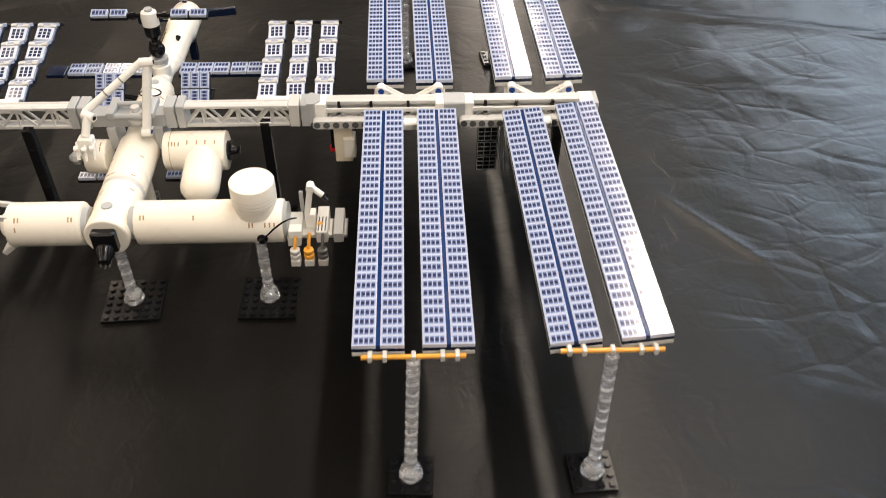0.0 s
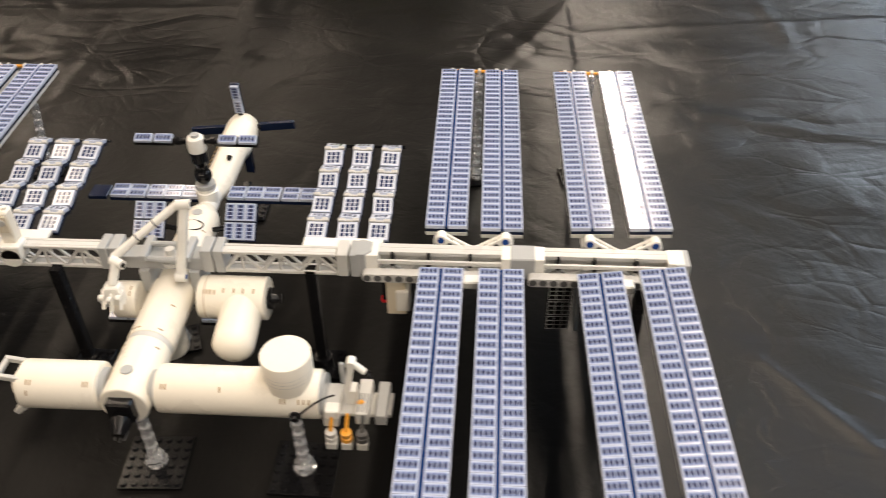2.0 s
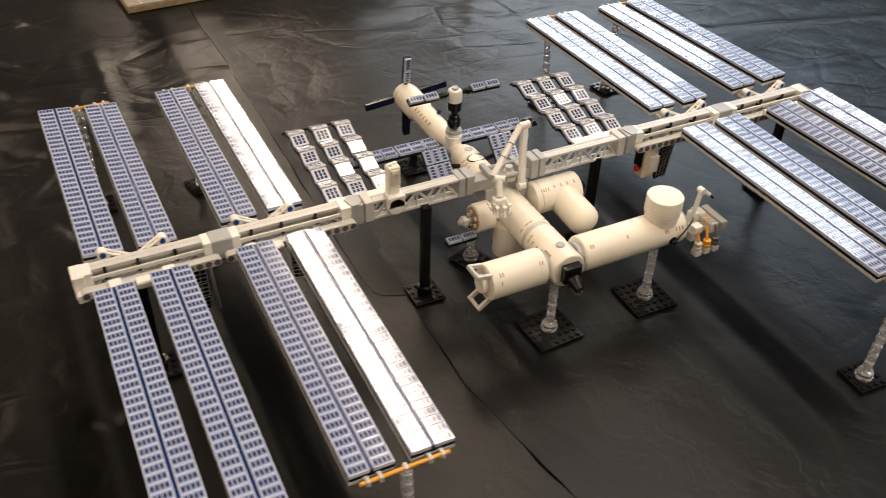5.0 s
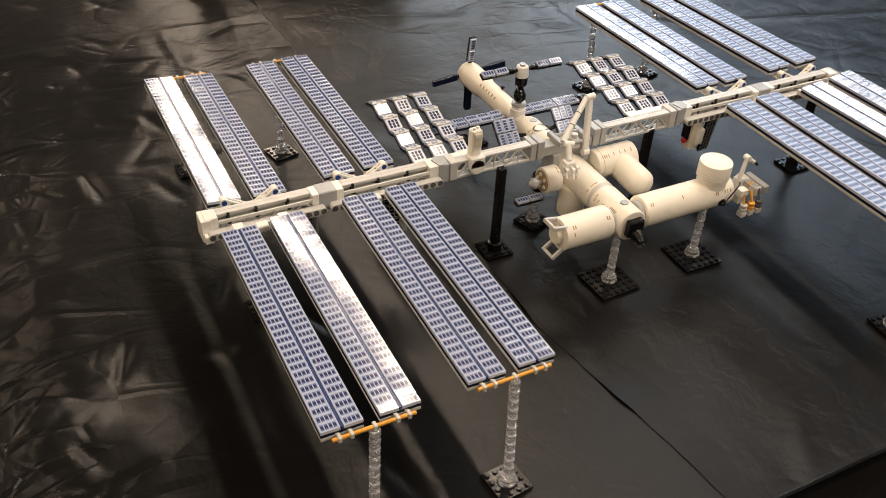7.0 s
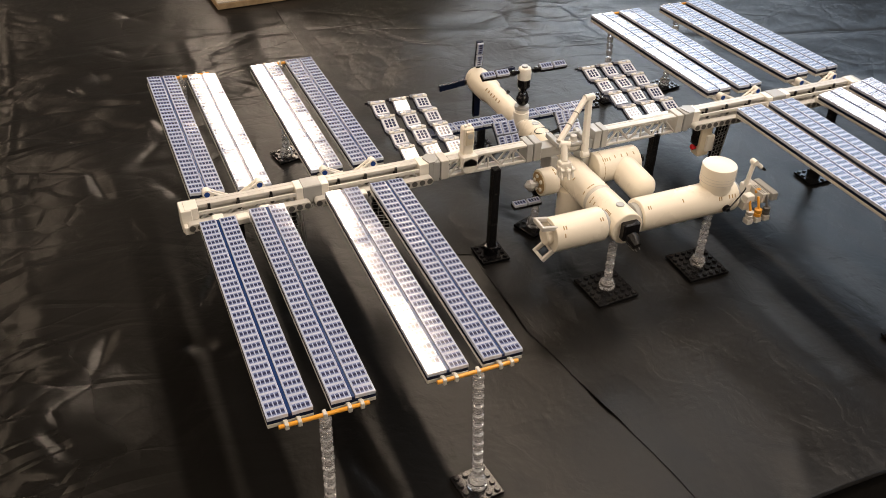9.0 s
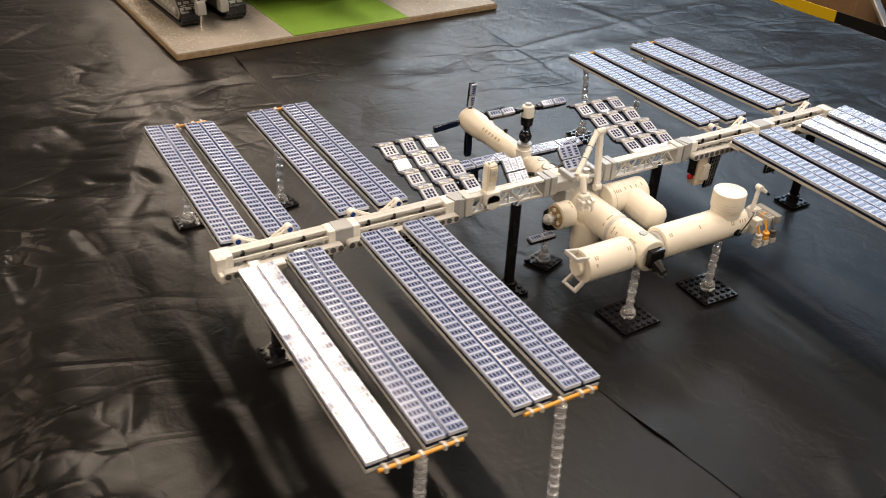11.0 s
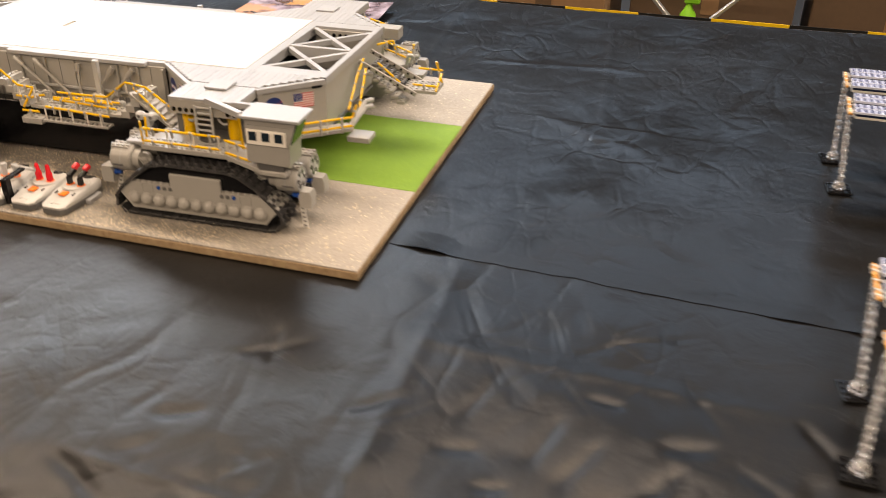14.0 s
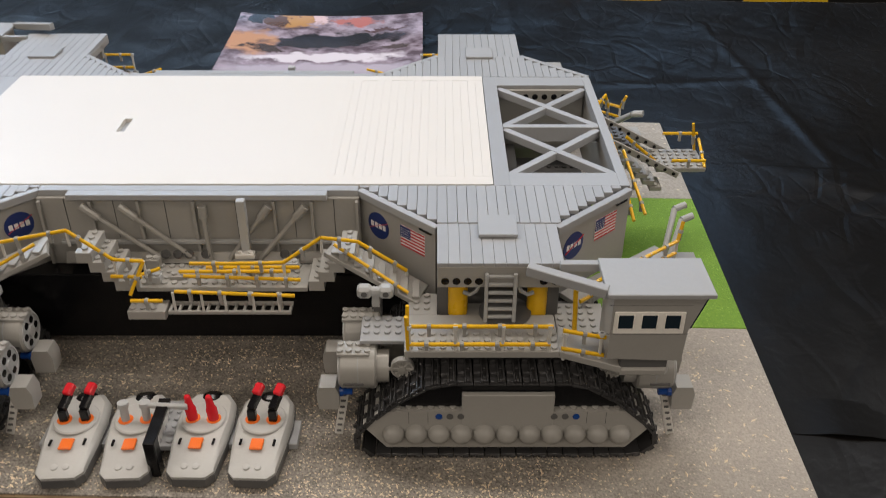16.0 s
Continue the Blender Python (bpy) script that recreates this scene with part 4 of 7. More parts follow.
for sx in (-1, 1):
    for x0, x1 in ((0.1545, 0.274), (0.278, 0.392)):
        a, b = sorted((sx * x0, sx * x1))
        lift_arm(a, b, -0.0130, 0.1085, 0.1160, truss, TRUSS, 15)
    for mid in (0.2365, 0.3490):
        c = sx * mid if sx > 0 else -(mid - 0.0055)
        for d in (-1, 1):
            a0 = Vector((c + d * 0.0025, 0.0135, 0.1150))
            a1 = Vector((c + d * 0.0245, 0.0175, 0.1255))
            s = Shape()
            ax = (a1 - a0)
            for j in range(2):
                s.beam(a0 + Vector((0, (j - 0.5) * 0.0052, 0)), a1 + Vector((0, (j - 0.5) * 0.0052, 0)), 0.0020, 0.0082, (0, 0, 1), 0.0009)
            s.beam(a0, a1, 0.0036, 0.0036, (0, 0, 1), 0.0004)
            s.lathe(a1 + Vector((0, -0.0037, 0)), (0, 1, 0), [(0, 0.0042), (0.0074, 0.0042)], 14)
            s.lathe(a0 + Vector((0, -0.0037, 0)), (0, 1, 0), [(0, 0.0042), (0.0074, 0.0042)], 14)
            arm = part("cross_arm", s, WHITE, truss)
            part("blue_pin", Shape().lathe(a1 + Vector((0, -0.0042, 0)), (0, 1, 0), [(0, 0.0027), (0.0086, 0.0027)], 10), BLUE, arm, "blue pin in the arm end")
            for f in (0.35, 0.68):
                part("pin", Shape().lathe(a0.lerp(a1, f) + Vector((0, -0.0042, 0)), (0, 1, 0), [(0, 0.0023), (0.0086, 0.0023)], 10), DGREY, arm)
            # hinge that carries the panel end
            part("hinge", Shape().box(a1.x - 0.006, a1.x + 0.006, 0.016, 0.030, 0.1195, 0.1218, 0.0004), PGREY, truss)
        part("front_hinge", Shape().box(c - 0.006, c + 0.006, -0.026, -0.016, 0.112, 0.1190, 0.0012), WHITE, truss)
        for d in (-1, 1):
            part("front_hinge", Shape().box(c + d * 0.0215 - 0.005, c + d * 0.0215 + 0.005, -0.032, -0.014, 0.1150, 0.1215, 0.0008), WHITE, truss)

# ---- pressurised modules ----
MZ, MR = 0.0865, 0.0172


def module(name, p0, axis, length, r, label, mat=CREAM, dome=0.0, marks=(), tapers=None, seg=28):
    prof = tapers or [(0, r - 0.0012), (0.0006, r - 0.0003), (0.0014, r), (length - 0.0014, r), (length - 0.0005, r - 0.0003), (length, r - 0.0012)]
    if dome:
        prof = prof[:4] + [(length + dome * math.sin(a * math.pi / 12), r * math.cos(a * math.pi / 12 * 0.97)) for a in range(0, 7)]
    body = part(name, Shape().lathe(p0, axis, prof, seg), mat, station, label)
    ax = Vector(axis).normalized()
    up = Vector((0, 0, 1))
    side = ax.cross(up)
    side = side.normalized() if side.length > 0.1 else Vector((1, 0, 0))
    up2 = side.cross(ax)
    for d, ang in marks:
        n = (up2 * math.cos(radians(ang)) + side * math.sin(radians(ang)))
        c = Vector(p0) + ax * d + n * (r - 0.0001)
        tg = n.cross(ax)
        m = Matrix.Translation(c) @ Matrix((ax, tg, n)).transposed().to_4x4()
        part("tan_slot", Shape().box(-0.0006, 0.0006, -0.0019, 0.0019, -0.0006, 0.0002, 0.0001, m), TAN, body)
    return body


AX = 0.004
lab = module("laboratory_module", (AX, -0.0700, MZ), (0, 1, 0), 0.0600, MR, "white ribbed laboratory tube module", marks=[(0.004, a) for a in (-60, -35, -20, 35)] + [(0.028, -50), (0.030, 40)])
part("collar", Shape().lathe((AX, -0.0745, MZ), (0, 1, 0), [(0, MR - 0.0008), (0.005, MR - 0.0008)], 28), PGREY, lab)
node = module("front_node", (AX, -0.1265, MZ), (0, 1, 0), 0.0520, MR, "white docking node with black front port", marks=[(0.046, a) for a in (-65, -50)] + [(0.040, -60), (0.033, -62), (0.026, -58)] + [(0.014 + 0.002 * k, -50) for k in range(5)] + [(0.044, 45)])
part("hatch_disc", Shape().lathe((AX, -0.1085, MZ + MR - 0.0012), (0, 0, 1), [(0, 0.0042), (0.0020, 0.0042), (0.0023, 0.0038)], 18), LGREY, node, "round grey hatch on top")
part("front_port", Shape().box(AX - 0.0092, AX + 0.0092, -0.1345, -0.1262, MZ - 0.0085, MZ + 0.0105, 0.0014), BLACK, node, "glossy black square port")
lampb = part("front_cone", Shape().lathe((AX, -0.1335, MZ - 0.004), (0.05, -1, -0.45), [(0, 0.0070), (0.004, 0.0072), (0.012, 0.0048), (0.0125, 0.0030)], 16), BLACK, node)
for k in range(8):
    a = 2 * math.pi * k / 8
    part("rib", Shape().rod((AX + 0.0066 * math.cos(a), -0.1365 + 0.002 * math.sin(a), MZ - 0.0056 + 0.0064 * math.sin(a)), (AX + 0.0005 + 0.0046 * math.cos(a), -0.1440 + 0.002 * math.sin(a), MZ - 0.0090 + 0.0046 * math.sin(a)), 0.0006, 6), DGREY, lampb)
kib = module("long_laboratory", (AX + 0.0205, -0.1085, MZ), (1, 0, 0), 0.1130, MR, "long white laboratory tube with a drum on top", marks=[(0.006, 38), (0.0085, 38), (0.046, 40), (0.088, 62), (0.0905, 62), (0.1, 62), (0.1035, 62), (0.107, 62)])
part("side_ring", Shape().lathe((AX + 0.0155, -0.1085, MZ), (1, 0, 0), [(0, 0.0130), (0.0055, 0.0130)], 24), LGREY, kib)
drum = part("drum", Shape().lathe((0.1165, -0.1085, MZ + 0.012), (0, 0, 1), [(0, 0.0158), (0.0085, 0.0158), (0.0090, 0.0172), (0.0265, 0.0172), (0.0272, 0.0168), (0.0275, 0.0155)], 32), CREAM, kib, "upright white drum")
for k in range(3):
    part("seam", Shape().lathe((0.1165, -0.1085, MZ + 0.0225 + 0.0032 * k), (0, 0, 1), [(0, 0.01722), (0.0003, 0.01722)], 32), PGREY, drum)
for dz in (0.0, 0.0028):
    part("tan_slot", Shape().box(0.1145, 0.1180, -0.12535, -0.1250, MZ + 0.0215 + dz, MZ + 0.0228 + dz, 0.0001), TAN, drum)
part("end_ring", Shape().lathe((AX + 0.1325, -0.1085, MZ), (1, 0, 0), [(0, 0.0148), (0.004, 0.0148), (0.0045, 0.010)], 24), LGREY, kib)
part("cable_plug", Shape().lathe((0.1215, -0.1245, MZ - 0.0035), (0, -1, -0.1), [(0, 0.0042), (0.002, 0.0042), (0.003, 0.0026), (0.005, 0.0024)], 14), BLACK, kib)
part("cable", Shape().tube(arc((0.1215, -0.1285, MZ - 0.004), (0.1480, -0.1180, MZ + 0.010), (0.002, -0.004, 0.009), 14), 0.0007), BLACK, kib, "thin black bent cable")
col = module("side_laboratory", (AX - 0.0200, -0.1085, MZ), (-1, 0, 0), 0.0560, MR, "shorter white laboratory tube module", marks=[(0.005, -40), (0.0075, -40), (0.045, -40), (0.0475, -40), (0.0475, -65)])
part("side_ring", Shape().lathe((AX - 0.0155, -0.1085, MZ), (-1, 0, 0), [(0, 0.0130), (0.0055, 0.0130)], 24), LGREY, col)
for dz, tilt in ((0.0125, 10), (-0.0115, -38)):
    m = Matrix.Translation((-0.0690, -0.1085, MZ + dz)) @ Matrix.Rotation(radians(tilt), 4, "Y")
    s = Shape()
    for ya, yb in ((-0.0098, -0.0066), (0.0066, 0.0098)):
        s.box(-0.0170, 0.0, ya, yb, -0.0022, 0.0022, 0.0005, m)
    for xa, xb in ((-0.0170, -0.0140), (-0.0030, 0.0)):
        s.box(xa, xb, -0.0065, 0.0065, -0.0022, 0.0022, 0.0005, m)
    part("end_frame", s, PGREY, col, "open square grey end frame")
part("end_drum", Shape().lathe((-0.0715, -0.1085, MZ), (-1, 0, 0), [(0, 0.0090), (0.006, 0.0090), (0.0068, 0.0080)], 20), CREAM, col)

# outboard experiment rack
rack = part("experiment_rack", Shape().box(0.1410, 0.1510, -0.1290, -0.0980, 0.0770, 0.0865, 0.0006).box(0.151, 0.186, -0.120, -0.100, 0.0775, 0.0805, 0.0004), PGREY, station, "open grey rack with small white, amber and grey blocks")
for x, w, top_, mat in ((0.1675, 0.0088, 0.0915, PGREY), (0.1800, 0.0076, 0.0895, LGREY)):
    slab = part("slab", Shape().box(x - w / 2, x + w / 2, -0.1290, -0.0975, 0.0805, top_, 0.0006), mat, rack)
    for k in range(3 if w > 0.008 else 0):
        part("groove", Shape().box(x - 0.0030 + 0.0026 * k, x - 0.0020 + 0.0026 * k, -0.1275, -0.1110, top_ - 0.0002, top_ + 0.0003, 0.0001), DGREY, slab)
for x, mat, cap in ((0.1465, PGREY, AMBER), (0.1570, AMBER, PGREY), (0.1675, DGREY, LGREY)):
    part("pod_base", Shape().box(x - 0.0036, x + 0.0036, -0.1380, -0.1300, 0.0640, 0.0700, 0.0005), PGREY, rack)
    part("pod", Shape().lathe((x, -0.1340, 0.0700), (0, 0, 1), [(0, 0.0026), (0.001, 0.0040), (0.004, 0.0040), (0.0045, 0.0030), (0.0058, 0.0038), (0.0085, 0.0038), (0.009, 0.0026)], 16), mat, rack)
    part("pod_arm", Shape().rod((x, -0.1340, 0.079), (x + 0.001, -0.1280, 0.0900), 0.0013, 8), cap if mat is PGREY else mat, rack)
part("white_block", Shape().box(0.1425, 0.1525, -0.1300, -0.1210, 0.0860, 0.0935, 0.0007), WHITE, rack)
part("white_block", Shape().box(0.1535, 0.1620, -0.1120, -0.1030, 0.0805, 0.0945, 0.0007), WHITE, rack)
part("amber_knob", Shape().lathe((0.1650, -0.1165, 0.0885), (0.4, -1, 0.3), [(0, 0.0030), (0.004, 0.0034), (0.005, 0.0020)], 14), AMBER, rack)
part("grey_post", Shape().box(0.1490, 0.1520, -0.0985, -0.0960, 0.0865, 0.1060, 0.0004), LGREY, rack)
rarm = part("small_arm", Shape().rod((0.1555, -0.1100, 0.0940), (0.1600, -0.1090, 0.1190), 0.0024, 10).rod((0.1600, -0.1090, 0.1200), (0.1690, -0.1110, 0.1130), 0.0024, 10).lathe((0.1600, -0.1125, 0.1195), (0, 1, 0), [(0, 0.0032), (0.007, 0.0032)], 12), WHITE, rack, "small white jointed arm")
part("grip", Shape().rod((0.1690, -0.1110, 0.1130), (0.1730, -0.1130, 0.1095), 0.0015, 8).rod((0.1690, -0.1100, 0.1120), (0.1720, -0.1070, 0.1085), 0.0012, 8), BLACK, rarm)

# modules hanging under the truss
pmm = module("cross_node", (0.0285, -0.0165, 0.0880), (1, 0, 0), 0.0520, 0.0170, "white cross node under the truss", marks=[(0.006, 35), (0.0085, 35), (0.011, 35), (0.014, 35), (0.021, 30), (0.029, 30), (0.036, 30), (0.044, 30)])
part("storage_pod", Shape().lathe((0.0615, -0.0185, 0.0865), (0.03, -1, -0.10), [(0, 0.0150), (0.012, 0.0158), (0.042, 0.0158), (0.046, 0.0150), (0.0495, 0.0125), (0.052, 0.0085), (0.0530, 0.003)], 28), CREAM, pmm, "white storage pod with a domed end")
part("end_nozzle", Shape().lathe((0.0805, -0.0165, 0.0880), (1, 0, 0), [(0, 0.0085), (0.003, 0.0085), (0.0032, 0.0045), (0.008, 0.0028), (0.0095, 0.0042), (0.0105, 0.0042)], 14), BLACK, pmm)
part("seam", Shape().lathe((0.0345, -0.0165, 0.0880), (1, 0, 0), [(0, 0.01705), (0.0005, 0.01705)], 28), TAN, pmm)
lock = module("airlock", (-0.0190, -0.0200, 0.0860), (-1, 0, 0), 0.0180, 0.0145, "short white airlock drum", marks=[(0.004, -30), (0.004, -10)])
part("airlock_face", Shape().lathe((-0.0365, -0.0200, 0.0860), (-1, 0, 0), [(0, 0.0118), (0.0012, 0.0118)], 20), TAN, lock)
for k in range(5):
    a = 2 * math.pi * k / 5
    part("bolt", Shape().lathe((-0.0375, -0.0200 + 0.0075 * math.cos(a), 0.0860 + 0.0075 * math.sin(a)), (-1, 0, 0), [(0, 0.0022), (0.0016, 0.0022)], 10), WHITE, lock)
part("grapple", Shape().lathe((-0.0385, -0.0200, 0.0850), (-1, 0, 0), [(0, 0.0030), (0.006, 0.0030), (0.0062, 0.0062), (0.010, 0.0062), (0.0145, 0.0020)], 8), LGREY, lock)
vert = module("down_module", (-0.0020, -0.0300, 0.0790), (0, 0, -1), 0.0360, 0.0150, "white module pointing down under the truss", marks=[(0.008, 150), (0.016, 150), (0.024, 150)])
centre = module("hub_node", (AX, -0.012, MZ), (0, 1, 0), 0.040, 0.0150, "white hub node under the truss", mat=CREAM)
for sx in (-1, 1):
    part("side_bracket", Shape().box(AX + sx * 0.0195 - 0.004, AX + sx * 0.0195 + 0.004, -0.0110, 0.0110, 0.0860, 0.1075, 0.0006), LGREY, centre)
    part("side_bracket", Shape().box(AX + sx * 0.0165 - 0.003, AX + sx * 0.0165 + 0.003, -0.0130, 0.0130, 0.1185, 0.1240, 0.0006), LGREY, centre)
part("arm_turret", Shape().lathe((0.0075, -0.0060, 0.1130), (0, 0, 1), [(0, 0.0078), (0.003, 0.0078), (0.0034, 0.0050), (0.0085, 0.0050), (0.009, 0.0036), (0.0135, 0.0036)], 18), PGREY, centre)
for p, q in (((-0.012, -0.010, 0.1195), (0.016, -0.0120, 0.1195)), ((-0.010, 0.004, 0.1225), (0.020, 0.004, 0.1225))):
    part("cross_pipe", Shape().rod(p, q, 0.0024, 10), LGREY, centre)

# long robot arm
arm = part("robot_arm", Shape().lathe((0.0125, -0.0173, 0.1085), (1, 0, 0), [(0, 0.0040), (0.0075, 0.0040)], 16), WHITE, station, "long white jointed robot arm")
part("upper_boom", Shape().beam((0.0160, -0.0170, 0.1085), (0.0245, 0.0, 0.1640), 0.0060, 0.0070, (1, 0, 0), 0.0014), WHITE, arm)
part("elbow", Shape().lathe((0.0185, -0.001, 0.1645), (1, 0.1, 0), [(0, 0.0038), (0.0110, 0.0038)], 16), WHITE, arm)
part("fore_boom", Shape().rod((0.0195, -0.0005, 0.1645), (-0.0245, -0.0300, 0.1370), 0.0031, 14), WHITE, arm)
for t in (0.35, 0.62):
    p = Vector((0.0195, -0.0005, 0.1645)).lerp(Vector((-0.0245, -0.0300, 0.1370)), t)
    part("black_band", Shape().lathe(p, Vector((-0.044, -0.0295, -0.0275)), [(0, 0.0033), (0.0010, 0.0033)], 14), DGREY, arm)
part("wrist", Shape().lathe((-0.0250, -0.0330, 0.1370), (0.9, -0.4, -0.1), [(0, 0.0036), (0.0105, 0.0036)], 16), WHITE, arm)
part("wrist_pin", Shape().lathe((0.0294, -0.0000, 0.1645), (1, 0.1, 0), [(0, 0.0018), (0.0006, 0.0018)], 10), BLACK, arm)
part("wrist_pin", Shape().lathe((-0.0158, -0.0372, 0.1360), (0.9, -0.4, -0.1), [(0, 0.0018), (0.0012, 0.0018)], 10), BLACK, arm)
part("blue_pin", Shape().lathe((0.0198, -0.0173, 0.1085), (1, 0, 0), [(0, 0.0019), (0.0008, 0.0019)], 10), BLUE, arm)
part("down_boom", Shape().rod((-0.0210, -0.0350, 0.1370), (-0.0240, -0.0440, 0.1230), 0.0034, 12), WHITE, arm)
dex = part("gripper_block", Shape().box(-0.0300, -0.0180, -0.0490, -0.0400, 0.1060, 0.1230, 0.0009), WHITE, arm, "white gripper with short fingers")
for dx, dy in ((-0.0305, -0.046), (-0.0305, -0.052), (-0.0180, -0.046), (-0.0180, -0.052), (-0.0240, -0.054)):
    part("finger", Shape().rod((dx, dy + 0.004, 0.1190), (dx, dy - 0.002, 0.1075), 0.0014, 8).lathe((dx - 0.0018, dy, 0.1170), (1, 0, 0), [(0, 0.0022), (0.0036, 0.0022)], 10), WHITE, dex)

# ---- rear service segment ----
func = module("cargo_block", (0.003, 0.0270, 0.0890), (0, 1, 0), 0.064, 0.0150, "white tapered cargo block", tapers=[(0, 0.0120), (0.004, 0.0150), (0.048, 0.0150), (0.054, 0.0135), (0.064, 0.0085)], marks=[(0.018, -50), (0.024, -50), (0.030, -50), (0.022, 45)])
part("hatch_disc", Shape().lathe((0.0035, 0.0690, 0.1030), (0, 0.05, 1), [(0, 0.0042), (0.0012, 0.0042)], 18), LGREY, func)
ring = [(0.0035 + 0.0095 * math.cos(2 * math.pi * k / 20), 0.0520 + 0.0065 * math.sin(2 * math.pi * k / 20), 0.1035 - 0.0008 * abs(math.cos(2 * math.pi * k / 20))) for k in range(21)]
part("cable_loop", Shape().tube(ring, 0.0006, 6), BLACK, func, "thin black cable loop")
part("neck", Shape().lathe((0.003, 0.0890, 0.0890), (0, 1, 0), [(0, 0.0080), (0.026, 0.0080)], 18), WHITE, func)
serv = module("service_module", (0.003, 0.1100, 0.0890), (0, 1, 0), 0.124, 0.0150, "white service module with a rounded rear end", tapers=[(0, 0.0070), (0.010, 0.0105), (0.020, 0.0128), (0.074, 0.0132), (0.079, 0.0154), (0.112, 0.0156), (0.120, 0.0142), (0.126, 0.0095)], marks=[(0.082 + 0.009 * k, -48) for k in range(4)] + [(0.03 + 0.007 * k, -48) for k in range(6)])
part("black_knob", Shape().lathe((0.0085, 0.152, 0.0990), (0.3, 0, 1), [(0, 0.0014), (0.003, 0.0014), (0.0035, 0.0024), (0.0055, 0.0024)], 12), BLACK, serv)
tower = part("docking_tower", Shape().lathe((0.0025, 0.1020, 0.0900), (0, 0, 1), [(0, 0.0090), (0.013, 0.0090), (0.0135, 0.0078), (0.017, 0.0078)], 20), WHITE, station, "upright docking tower of white and black pieces")
part("grey_ring", Shape().lathe((0.0025, 0.1020, 0.1070), (0, 0, 1), [(0, 0.0085), (0.0035, 0.0085)], 20), LGREY, tower)
part("black_ball", Shape().lathe((0.0025, 0.1020, 0.1105), (0, 0, 1), [(0.007 - 0.007 * math.cos(math.pi * k / 10), max(0.0015, 0.0076 * math.sin(math.pi * (0.5 + k * 9) / 100))) for k in range(11)], 18), BLACK, tower)
for k in range(6):
    a = 2 * math.pi * k / 6
    part("ball_rib", Shape().rod((0.0025 + 0.0066 * math.cos(a), 0.102 + 0.0066 * math.sin(a), 0.1205), (0.0025 + 0.0042 * math.cos(a), 0.102 + 0.0042 * math.sin(a), 0.1265), 0.0009, 6), BLACK, tower)
part("black_cone", Shape().lathe((0.0025, 0.1020, 0.1270), (0, 0, 1), [(0, 0.0034), (0.003, 0.0040), (0.0070, 0.0072), (0.0175, 0.0074)], 20), BLACK, tower)
part("white_cap", Shape().lathe((0.0025, 0.1020, 0.1440), (0, 0, 1), [(0, 0.0076), (0.0085, 0.0078), (0.0125, 0.0068), (0.0135, 0.0052)], 20), WHITE, tower)
part("cap_stud", Shape().lathe((0.0025, 0.1020, 0.1575), (0, 0, 1), [(0, 0.0036), (0.0022, 0.0036)], 14), LGREY, tower)


def small_wing(parent, start, along, across, places, mat_plate, w, d, rows=1, gap=0.0008):
    """Printed tiles on a thin dark plate running out from start."""
    al, ac = Vector(along).normalized(), Vector(across).normalized()
    n = al.cross(ac).normalized()
    m = Matrix.Translation(start) @ Matrix((al, ac, n)).transposed().to_4x4()
    lo, hi = min(places) - w / 2, max(places) + w / 2
    plate = part("small_wing", Shape().box(lo - 0.001, hi + 0.001, -rows * (d + gap) / 2, rows * (d + gap) / 2, -0.0062, -0.0030, 0.0002), mat_plate, parent)
    plate.matrix_basis = m
    me = TILE_ME
    for p in places:
        for r in range(rows):
            t = new("tile", me)
            t.parent = plate
            t.matrix_basis = Matrix.Translation((p, (r - (rows - 1) / 2) * (d + gap), 0)) @ (Matrix() if w > d else Matrix.Rotation(math.pi / 2, 4, "Z"))
    return plate


for sx in (-1, 1):
    part("joint_rod", Shape().rod((0.0025 + sx * 0.007, 0.102, 0.1525), (0.0025 + sx * 0.0205, 0.102, 0.1525), 0.0024, 10).lathe((0.0025 + sx * 0.0125, 0.102, 0.1525), (sx, 0, 0), [(0, 0.0036), (0.004, 0.0036)], 10), BLACK, tower)
    small_wing(tower, (0.0025, 0.102, 0.1560), (1, 0, 0), (0, 0.92, 0.38), [sx * 0.0270, sx * 0.0440] if sx > 0 else [-0.0440, -0.0270], BLACK, 0.0146, 0.00785)
    # long wings of the cargo block
    xs = [0.0205, 0.0365, 0.0520, 0.0690, 0.0850]
    if sx > 0:
        small_wing(func, (0.003, 0.1170, 0.0905), (1, 0, 0), (0, 1, 0.05), [x for x in xs], DBLUE, 0.0146, 0.00785, 2)
        part("wing_tip", Shape().box(0.098, 0.112, 0.108, 0.126, 0.0850, 0.0885, 0.0004).studs((0.102, 0.110), (0.1125, 0.1205), 0.0885), BLACK, func)
    else:
        small_wing(func, (0.003, 0.1170, 0.0905), (1, 0, 0), (0, 1, 0.05), [-x for x in xs][::-1], DBLUE, 0.0146, 0.00785, 2)
        part("wing_tip", Shape().box(-0.110, -0.093, 0.108, 0.126, 0.0850, 0.0885, 0.0004), DBLUE, func)
